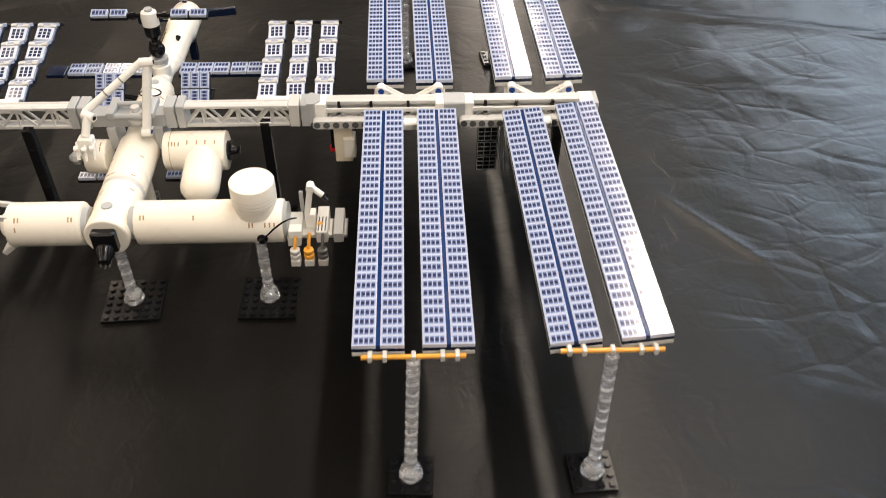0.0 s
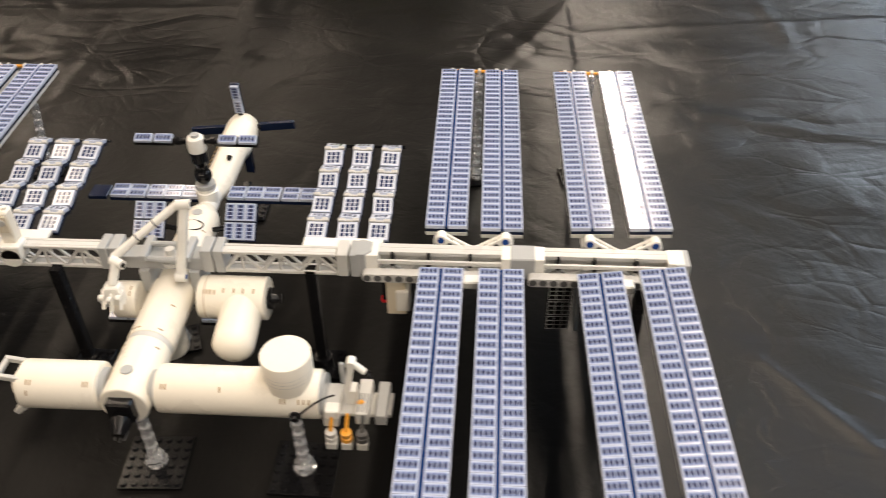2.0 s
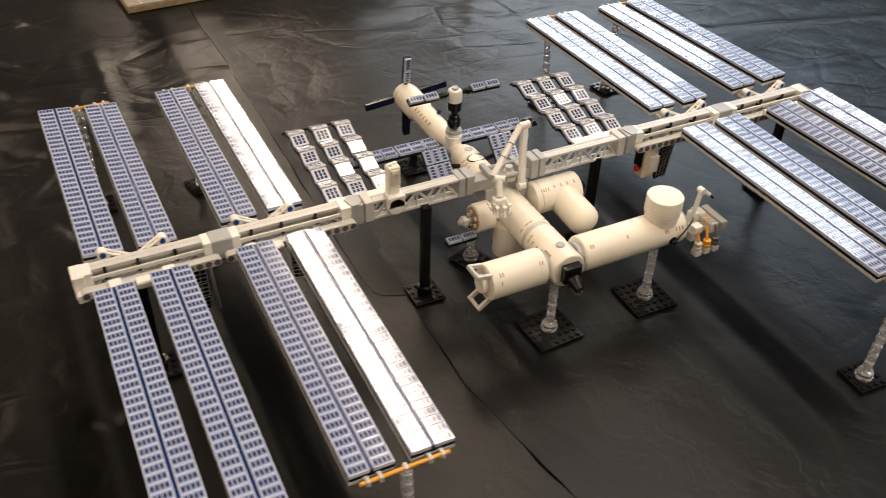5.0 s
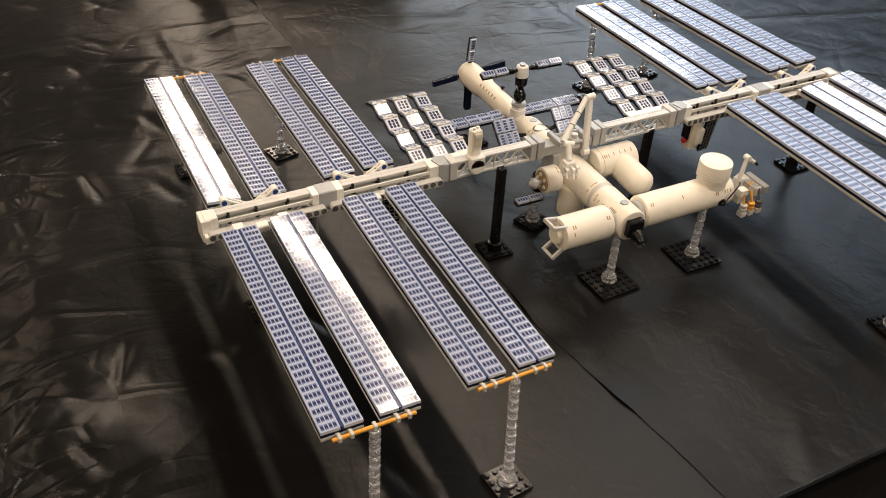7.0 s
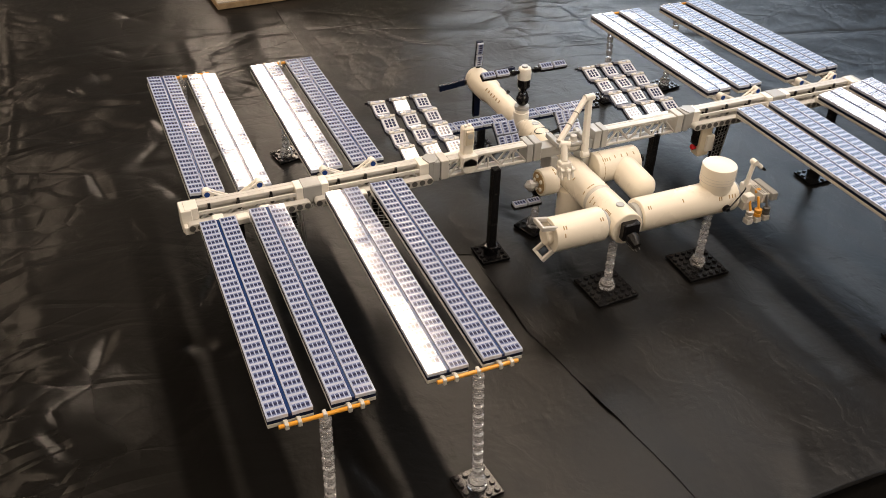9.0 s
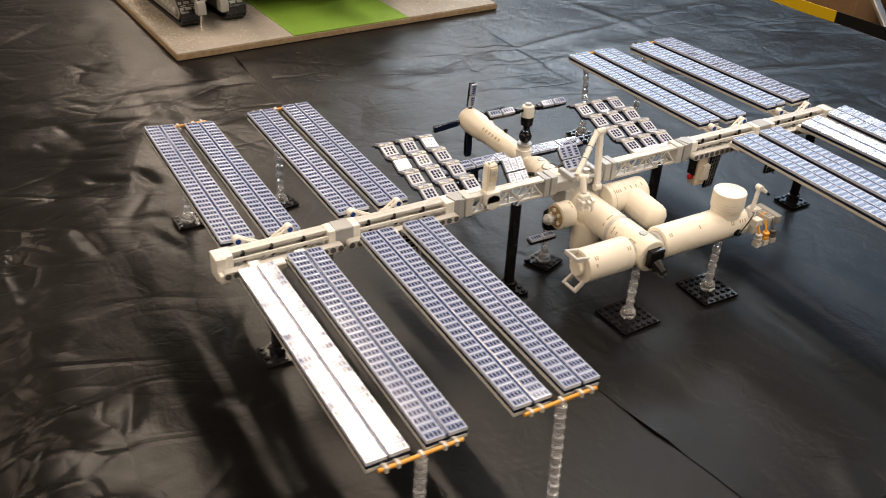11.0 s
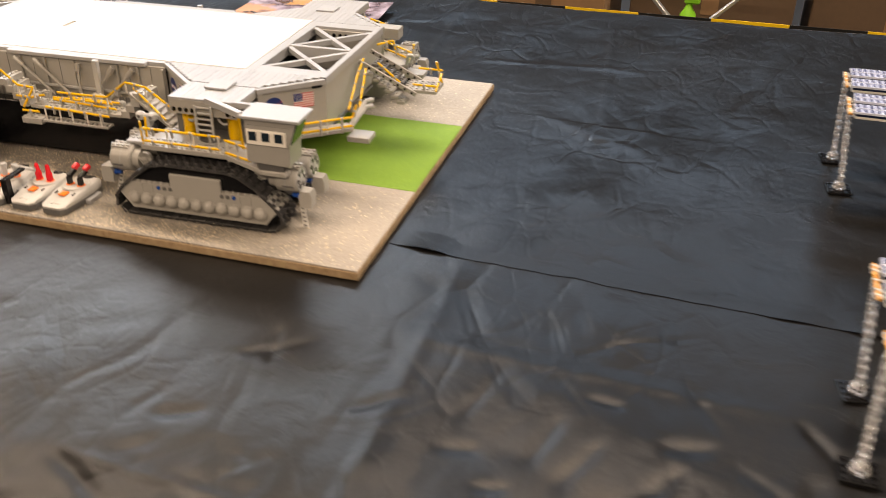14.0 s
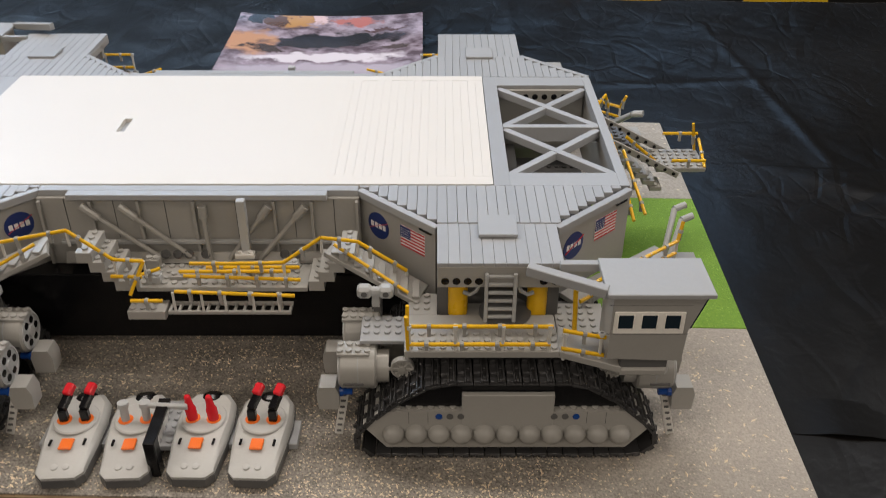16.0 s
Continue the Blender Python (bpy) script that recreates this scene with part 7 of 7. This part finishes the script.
        for j in range(8):
            an = math.pi * j / 4
            dr = Vector((math.cos(an), 0, math.sin(an)))
            wheel.beam(hub + dr * 0.002 + Vector((0, sy * 0.0042, 0)), hub + dr * 0.0072 + Vector((0, sy * 0.0042, 0)), 0.0010, 0.0014, (0, 1, 0), 0.0002)
        part("spoked_wheel", wheel, OLDGREY, base, "small grey spoked wheel")
    part("studded_plate", Shape().box(min(sx * 0.139, sx * 0.1735), max(sx * 0.139, sx * 0.1735), min(sy * 0.222, sy * 0.252), max(sy * 0.222, sy * 0.252), 0.0930, 0.0962, 0.0004).studs([sx * (0.143 + 0.008 * i) for i in range(4)], [sy * (0.226 + 0.008 * i) for i in range(3)], 0.0962), STONE, base, "bluish grey studded plate")
    pv = Shape()
    for c in (0.1408, 0.1572):
        pv.box(sx * c - 0.0056, sx * c + 0.0056, sy * 0.2155 - 0.0050, sy * 0.2155 + 0.0050, 0.1105, 0.1205, 0.0022)
    pv.rod((sx * 0.145, sy * 0.2155, 0.1155), (sx * 0.153, sy * 0.2155, 0.1155), 0.0036, 10).box(sx * 0.149 - 0.003, sx * 0.149 + 0.003, sy * 0.205, sy * 0.2155, 0.100, 0.113, 0.0006)
    pivot = part("pivot", pv, LGREY, base, "light grey double pivot block")
    for c in (0.1408, 0.1572):
        part("peg_hole", Shape().lathe((sx * c, sy * 0.2206, 0.1155), (0, sy, 0), [(0, 0.0024), (0.0004, 0.0024)], 10), DGREY, pivot)
    part("pivot_post", Shape().box(sx * 0.149 - 0.004, sx * 0.149 + 0.004, sy * 0.205 - 0.004, sy * 0.205 + 0.004, 0.0860, 0.1010, 0.0005), DGREY, base)
    part("neck", Shape().lathe((cx, cy, 0.0920), (0, 0, 1), [(0, 0.020), (0.012, 0.020)], 18), DGREY, base)


for sx in (-1, 1):
    for sy in (-1, 1):
        truck(sx * 0.2475, sy * 0.2250, sx, sy, sy < 0)


# ---- driver cabs at two opposite corners ----
def cab(sx, sy):
    x0, x1 = 0.3215, 0.3765
    y0, y1 = 0.2440, 0.2785
    pts = [(sx * x0, 0.0985), (sx * (x1 - 0.002), 0.0965), (sx * (x1 - 0.001), 0.1230), (sx * (x1 + 0.009), 0.1525), (sx * x0, 0.1525)]
    if sx < 0:
        pts = pts[::-1]
    flip = Matrix(((1, 0, 0, 0), (0, 0, 1, 0), (0, 1, 0, 0), (0, 0, 0, 1)))
    body = part("cab", Shape().prism(pts, min(sy * y0, sy * y1), max(sy * y0, sy * y1), flip), OLDGREY, craw, "grey driver cab with a white window band")
    part("roof", Shape().box(min(sx * 0.3160, sx * 0.3900), max(sx * 0.3160, sx * 0.3900), min(sy * 0.2360, sy * 0.2820), max(sy * 0.2360, sy * 0.2820), 0.1525, 0.1562, 0.0005), STONE, body)
    fy = sy * y1
    band = part("window_band", Shape().box(min(sx * 0.3230, sx * 0.3720), max(sx * 0.3230, sx * 0.3720), min(fy, fy + sy * 0.0012), max(fy, fy + sy * 0.0012), 0.1215, 0.1400, 0.0004), WHITE, body)
    for k in range(3):
        c = sx * (0.3310 + 0.0162 * k)
        part("window", Shape().box(c - 0.0051, c + 0.0051, min(fy + sy * 0.0011, fy + sy * 0.0018), max(fy + sy * 0.0011, fy + sy * 0.0018), 0.1265, 0.1375, 0.0006), WINDOW, band)
        part("frame", Shape().box(c - 0.0058, c - 0.0051, min(fy + sy * 0.001, fy + sy * 0.0024), max(fy + sy * 0.001, fy + sy * 0.0024), 0.1257, 0.1383, 0.0002).box(c + 0.0051, c + 0.0058, min(fy + sy * 0.001, fy + sy * 0.0024), max(fy + sy * 0.001, fy + sy * 0.0024), 0.1257, 0.1383, 0.0002), WHITE, band)
    part("side_glass", Shape().prism([(sx * (x1 - 0.0005), 0.1250), (sx * (x1 + 0.0085), 0.1510), (sx * (x1 + 0.0100), 0.1510), (sx * (x1 + 0.0010), 0.1250)], min(sy * 0.2470, sy * 0.2780), max(sy * 0.2470, sy * 0.2780), flip), WINDOW, body)
    part("under_motor", Shape().box(min(sx * 0.330, sx * 0.368), max(sx * 0.330, sx * 0.368), min(sy * 0.262, sy * 0.2765), max(sy * 0.262, sy * 0.2765), 0.0790, 0.0885, 0.003), OLDGREY, body)
    for z in (0.1205, 0.1450):
        part("seam", Shape().box(min(sx * 0.319, sx * 0.376), max(sx * 0.319, sx * 0.376), min(fy, fy + sy * 0.0003), max(fy, fy + sy * 0.0003), z, z + 0.0003, 0.0001), DGREY, body)
    part("under_box", Shape().box(min(sx * 0.332, sx * 0.366), max(sx * 0.332, sx * 0.366), min(sy * 0.248, sy * 0.276), max(sy * 0.248, sy * 0.276), 0.0880, 0.0980, 0.0006), DGREY, body)
    part("link_beam", Shape().beam((sx * 0.2640, sy * 0.2560, 0.1600), (sx * 0.3170, sy * 0.2760, 0.1545), 0.0075, 0.0075, (0, 0, 1), 0.0005), STONE, body)
    part("bridge", Shape().box(min(sx * 0.2890, sx * 0.318), max(sx * 0.2890, sx * 0.318), min(sy * 0.2360, sy * 0.2420), max(sy * 0.2360, sy * 0.2420), 0.1480, 0.1545, 0.0004), STONE, body)
    body.matrix_basis = Matrix.Translation((-sx * 0.005, 0, 0.0030))
    part("yellow_post", Shape().rod((sx * 0.3020, sy * 0.2500, 0.1000), (sx * 0.3000, sy * 0.2500, 0.1420), 0.0018, 10), YELLOW, body)


cab(1, -1)
cab(-1, 1)
for sx, sy in ((-1, -1), (1, 1)):
    part("corner_box", Shape().box(min(sx * 0.300, sx * 0.345), max(sx * 0.300, sx * 0.345), min(sy * 0.236, sy * 0.262), max(sy * 0.236, sy * 0.262), 0.100, 0.118, 0.0006), OLDGREY, craw)

# ---- stairs and platforms on the end walls ----
for sx in (-1, 1):
    for y0, z0 in ((0.068, 0.1380), (0.016, 0.1380)):
        g = Shape().beam((sx * 0.357, y0 - 0.012, z0), (sx * 0.436, y0 + 0.004, 0.0910), 0.0040, 0.0060, (0, 0, 1), 0.0004)
        st_ = part("stair_girder", g, OLDGREY, craw)
        for k in range(8):
            c = Vector((sx * 0.357, y0 - 0.012, z0)).lerp(Vector((sx * 0.436, y0 + 0.004, 0.0910)), (k + 0.5) / 8)
            part("hole", Shape().lathe((c.x, c.y - 0.0016 - 0.0006, c.z), (0, -1, 0), [(0, 0.0018), (0.0006, 0.0018)], 8), BLACK, st_)
    stair = part("end_stairs", Shape().box(min(sx * 0.4150, sx * 0.4650), max(sx * 0.4150, sx * 0.4650), 0.024, 0.068, 0.0920, 0.0965, 0.0005).studs([sx * (0.419 + 0.008 * i) for i in range(6)], [0.030, 0.038, 0.046, 0.054, 0.062], 0.0965), OLDGREY, craw, "grey end stairs with yellow rails")
    for k in range(6):
        part("tread", Shape().box(min(sx * (0.366 + 0.0085 * k), sx * (0.378 + 0.0085 * k)), max(sx * (0.366 + 0.0085 * k), sx * (0.378 + 0.0085 * k)), 0.004 + 0.002 * k, 0.026 + 0.002 * k, 0.1170 - 0.0082 * k, 0.1215 - 0.0082 * k, 0.0004).studs([sx * (0.372 + 0.0085 * k)], [0.008 + 0.002 * k + 0.008 * i for i in range(2)], 0.1215 - 0.0082 * k), OLDGREY, stair)
        part("tread", Shape().box(min(sx * (0.368 + 0.0085 * k), sx * (0.378 + 0.0085 * k)), max(sx * (0.368 + 0.0085 * k), sx * (0.378 + 0.0085 * k)), 0.028 + 0.002 * k, 0.056 + 0.001 * k, 0.1235 - 0.0065 * k, 0.1275 - 0.0065 * k, 0.0004).studs([sx * (0.373 + 0.0085 * k)], [0.034 + 0.002 * k + 0.008 * i for i in range(3)], 0.1275 - 0.0065 * k), DGREY, stair)
    for p, q in (((0.428, 0.066, 0.1150), (0.4640, 0.066, 0.1150)), ((0.430, 0.026, 0.1040), (0.4640, 0.026, 0.1040)), ((0.4630, 0.066, 0.0965), (0.4560, 0.060, 0.1290)), ((0.4640, 0.026, 0.0965), (0.4640, 0.060, 0.1120)),
                 ((0.362, 0.010, 0.1400), (0.366, -0.030, 0.1280)), ((0.366, -0.030, 0.1280), (0.372, -0.085, 0.1000)), ((0.372, -0.010, 0.1330), (0.384, -0.075, 0.1010)), ((0.380, 0.020, 0.1330), (0.412, 0.022, 0.1060)), ((0.360, 0.080, 0.1400), (0.374, 0.112, 0.1380)), ((0.374, 0.112, 0.1380), (0.378, 0.112, 0.1240))):
        rail((sx * p[0], p[1], p[2]), (sx * q[0], q[1], q[2]), 0.0016, stair)
    for sy in (-1, 1):
        # walkway along the slanting end wall
        p, q = Vector((sx * 0.3000, sy * 0.2000, 0.0950)), Vector((sx * 0.3900, sy * 0.1300, 0.0950))
        ew = part("end_walk", Shape().beam(p, q, 0.022, 0.0045, (0, 0, 1), 0.0004), OLDGREY, craw)
        off = Vector((sx * 0.0070, sy * 0.0090, 0))
        for z in (0.006, 0.0175):
            rail(p + off + Vector((0, 0, z)), q + off + Vector((0, 0, z)), 0.0016, ew)
        rail(q + off + Vector((0, 0, 0.0175)), q + off + Vector((sx * 0.004, -sy * 0.006, 0.0330)), 0.0016, ew)
        for t in (0.1, 0.4, 0.7, 1.0):
            part("rail_post", Shape().rod(p.lerp(q, t) + off, p.lerp(q, t) + off + Vector((0, 0, 0.019)), 0.0013, 8), PGREY, ew)
        part("boom_arm", Shape().rod(q + Vector((0, 0, 0.002)), q + Vector((sx * 0.012, -sy * 0.030, 0.026)), 0.0026, 10).rod(q + Vector((sx * 0.012, -sy * 0.030, 0.026)), q + Vector((sx * 0.022, -sy * 0.034, 0.028)), 0.0030, 10), LGREY, ew)
        part("boom_arm", Shape().rod(q + Vector((sx * 0.002, sy * 0.010, 0.000)), q + Vector((sx * 0.016, -sy * 0.018, 0.022)), 0.0026, 10).rod(q + Vector((sx * 0.016, -sy * 0.018, 0.022)), q + Vector((sx * 0.026, -sy * 0.022, 0.024)), 0.0030, 10), LGREY, ew)
        part("end_block", Shape().box(min(q.x, q.x + sx * 0.030), max(q.x, q.x + sx * 0.030), q.y - 0.014, q.y + 0.014, 0.0800, 0.0870, 0.0005), OLDGREY, ew)


# ---- remote controls in front of the crawler ----
def remote(x, y, turn, sticks, grp="remote controls"):
    rm = thing("remote_control", "grey handheld remote control with orange switch and two sticks", "remote control", pose(0.075, 1.297, GZ, 0, 0, -84.8) @ pose(x, y, 0, 0, 0, turn), grp)
    outline = [(-0.0120, -0.0420), (0.0120, -0.0420), (0.0175, -0.0360), (0.0200, -0.0100), (0.0215, 0.0150), (0.0195, 0.0340), (0.0130, 0.0430), (-0.0130, 0.0430), (-0.0195, 0.0340), (-0.0215, 0.0150), (-0.0200, -0.0100), (-0.0175, -0.0360)]
    n = len(outline)
    s = Shape()
    vs, fs = [], []
    for z, k, fall in ((0.0, 0.90, 0), (0.0030, 0.98, 0), (0.0110, 1.0, 0), (0.0155, 0.96, 0.0040), (0.0180, 0.86, 0.0050)):
        for px, py in outline:
            drop = fall * max(0, min(1, (-py - 0.005) / 0.035))
            vs.append((px * k, py * k, z - drop))
    for j in range(4):
        for i in range(n):
            fs.append((j * n + i, j * n + (i + 1) % n, (j + 1) * n + (i + 1) % n, (j + 1) * n + i))
    fs.append(tuple(range(n))[::-1])
    fs.append(tuple(range(4 * n, 5 * n)))
    s.add(vs, fs)
    body = part("shell", s, REMOTE, rm)
    part("lower_shell", Shape().prism([(px * 1.01, py * 1.01) for px, py in outline], 0.0015, 0.0085), DGREY, rm)
    part("stick_ring", Shape().lathe((0, 0.0120, 0.0176), (0, 0, 1), [(0, 0.0172), (0.0008, 0.0172), (0.0016, 0.0160)], 26), REMOTE, body)
    part("black_lens", Shape().lathe((0, 0.0370, 0.0100), (0, 0.5, 1), [(0, 0.0095), (0.006, 0.0090), (0.0085, 0.0060)], 20), BLACK, rm, "black infrared window")
    part("orange_switch", Shape().box(-0.0048, 0.0048, -0.0200, -0.0090, 0.0165, 0.0186, 0.0012), ORANGE, rm, "orange slide switch")
    for sx in (-1, 1):
        part("side_slot", Shape().box(sx * 0.0125 - 0.0010, sx * 0.0125 + 0.0010, -0.0155, -0.0090, 0.0165, 0.0178, 0.0004), BLACK, rm)
        part("button", Shape().lathe((sx * 0.0042, -0.0335, 0.0130), (0, -0.15, 1), [(0, 0.0026), (0.0012, 0.0026), (0.0014, 0.0020)], 12), REMOTE, rm)
        part("stick_base", Shape().lathe((sx * 0.0080, 0.0100, 0.0188), (0, 0, 1), [(0, 0.0056), (0.0008, 0.0056)], 16), ORANGE, rm)
        b0 = Vector((sx * 0.0080, 0.0100, 0.0188))
        if sticks == "arm":
            part("stick", Shape().box(b0.x - 0.0032, b0.x + 0.0032, b0.y - 0.0030, b0.y + 0.0030, b0.z, b0.z + 0.0110, 0.0010).beam(b0 + Vector((0, -0.001, 0.0110)), b0 + Vector((0.004, 0.0100, 0.0175)), 0.0062, 0.0058, (0, 0, 1), 0.0010), BLACK, rm)
            part("stick_tip", Shape().beam(b0 + Vector((0.003, 0.0070, 0.0185)), b0 + Vector((0.006, 0.0150, 0.0230)), 0.0068, 0.0062, (0, 0, 1), 0.0012), RED, rm, "red stick tip")
        elif sticks == "cone":
            part("stick", Shape().lathe(b0, (-0.1, 0.08, 1), [(0, 0.0040), (0.010, 0.0042), (0.012, 0.0032), (0.021, 0.0024), (0.022, 0.0016)], 14), RED, rm, "red cone stick")
        else:
            part("stick", Shape().lathe(b0, (0.0, 0.1, 1), [(0, 0.0032), (0.012, 0.0032), (0.0125, 0.0042), (0.0165, 0.0042)], 14), LGREY, rm, "grey pegged stick")
    return rm


for x, y, turn, kind_ in ((-0.0790, -0.2760, 3, "arm"), (-0.0325, -0.2760, 3, "peg"), (0.0175, -0.2750, -1, "cone"), (0.0630, -0.2760, -2, "arm")):
    remote(x, y, turn, kind_)
tray = thing("connecting_frame", "bluish grey bricks and a black strap holding the remotes", "frame", pose(0.075, 1.297, GZ, 0, 0, -84.8))
part("plate", Shape().box(-0.106, 0.0900, -0.2790, -0.2530, 0.0002, 0.0060, 0.0005), STONE, tray)
part("rib_plate", Shape().box(-0.0170, -0.0020, -0.2860, -0.2360, 0.0060, 0.0110, 0.0005).studs((-0.0135, -0.0055), [-0.281 + 0.008 * i for i in range(6)], 0.0110), STONE, tray)
part("strap", Shape().box(-0.0150, -0.0065, -0.3070, -0.2970, 0.0, 0.0340, 0.0008).beam((-0.0108, -0.3020, 0.0320), (-0.0108, -0.2590, 0.0330), 0.0085, 0.0030), BLACK, tray)
part("cross_rod", Shape().rod((-0.0280, -0.2650, 0.0330), (0.0080, -0.2670, 0.0330), 0.0024, 10), LGREY, tray)

# ---- printed picture on the table ----
def picture_material():
    """A print of a dark craft over pale ground: soft patches of colour with ragged edges."""
    m = bpy.data.materials.new("printed_picture")
    m.use_nodes = True
    n, ln = m.node_tree.nodes, m.node_tree.links
    bs = n["Principled BSDF"]
    tc = n.new("ShaderNodeTexCoord")
    nz = n.new("ShaderNodeTexNoise")
    nz.inputs["Scale"].default_value, nz.inputs["Detail"].default_value = 34.0, 6
    ln.new(tc.outputs["Object"], nz.inputs["Vector"])
    bend = n.new("ShaderNodeVectorMath"); bend.operation = "MULTIPLY_ADD"
    bend.inputs[1].default_value = (0.070, 0.110, 0.0)
    ln.new(nz.outputs["Color"], bend.inputs[0])
    ln.new(tc.outputs["Object"], bend.inputs[2])
    base = n.new("ShaderNodeValToRGB")
    base.color_ramp.elements[0].position, base.color_ramp.elements[0].color = 0.38, (0.10, 0.07, 0.085, 1)
    base.color_ramp.elements[1].position, base.color_ramp.elements[1].color = 0.62, (0.36, 0.30, 0.36, 1)
    ln.new(nz.outputs["Fac"], base.inputs["Fac"])
    last = base.outputs["Color"]
    for u, v, ru, rv, lean, rgb in ((-0.80, 0.05, 0.26, 0.40, 0, (0.50, 0.27, 0.16)), (-0.38, 0.80, 0.22, 0.28, 0, (0.42, 0.22, 0.07)), (-0.56, 0.78, 0.10, 0.24, 0, (0.10, 0.05, 0.03)),
                                    (-0.82, 0.88, 0.17, 0.15, 0, (0.02, 0.016, 0.013)), (-0.08, 0.88, 0.12, 0.12, 0, (0.60, 0.44, 0.44)), (0.26, 0.80, 0.20, 0.14, 0, (0.42, 0.14, 0.12)),
                                    (0.55, 0.50, 0.24, 0.06, 4, (0.09, 0.05, 0.05)), (0.0, -0.42, 0.80, 0.14, 0, (0.66, 0.62, 0.68)), (0.0, -0.85, 1.0, 0.22, 0, (0.42, 0.38, 0.45)),
                                    (0.12, 0.20, 0.72, 0.20, 7, (0.018, 0.013, 0.012)), (-0.05, 0.02, 0.50, 0.14, 0, (0.03, 0.024, 0.024)), (-0.62, -0.12, 0.20, 0.12, 0, (0.07, 0.05, 0.045)), (0.70, -0.10, 0.20, 0.08, 0, (0.09, 0.07, 0.07))):
        mp = n.new("ShaderNodeMapping")
        mp.vector_type = "TEXTURE"
        mp.inputs["Location"].default_value = (v * 0.135 + 0.035, -u * 0.160 + 0.055, 0)
        mp.inputs["Rotation"].default_value = (0, 0, radians(lean))
        mp.inputs["Scale"].default_value = (rv * 0.135, ru * 0.160, 1)
        ln.new(bend.outputs[0], mp.inputs["Vector"])
        flat = n.new("ShaderNodeVectorMath"); flat.operation = "MULTIPLY"
        flat.inputs[1].default_value = (1, 1, 0)
        ln.new(mp.outputs[0], flat.inputs[0])
        far_ = n.new("ShaderNodeVectorMath"); far_.operation = "LENGTH"
        ln.new(flat.outputs[0], far_.inputs[0])
        mr = n.new("ShaderNodeMapRange")
        mr.inputs["From Min"].default_value, mr.inputs["From Max"].default_value = 1.15, 0.75
        ln.new(far_.outputs["Value"], mr.inputs["Value"])
        mix = n.new("ShaderNodeMix"); mix.data_type = "RGBA"
        mix.inputs["B"].default_value = (*rgb, 1)
        ln.new(mr.outputs["Result"], mix.inputs["Factor"])
        ln.new(last, mix.inputs["A"])
        last = mix.outputs["Result"]
    ln.new(last, bs.inputs["Base Color"])
    bs.inputs["Roughness"].default_value = 0.22
    return m


pic = thing("printed_picture", "glossy printed picture lying on the black sheet", "picture", pose(0.715, 1.345, 0, 0, 0, 6))
vs, fs = [], []
for i in range(13):
    for j in range(13):
        x, y = -0.135 + 0.270 * i / 12, -0.160 + 0.320 * j / 12
        vs.append((x, y, 0.004 + 0.006 * (abs(y) / 0.16) ** 3 + 0.006 * max(0, x / 0.135) ** 2 + 0.002 * noise.noise(Vector((x * 12, y * 12, 0)))))
for i in range(12):
    for j in range(12):
        k = i * 13 + j
        fs.append((k, k + 13, k + 14, k + 1))
o = len(vs)
vs += [(x, y, z - 0.0008) for x, y, z in vs]
fs += [tuple(reversed([a + o for a in f])) for f in fs]
part("paper", Shape().add(vs, fs), picture_material(), pic)
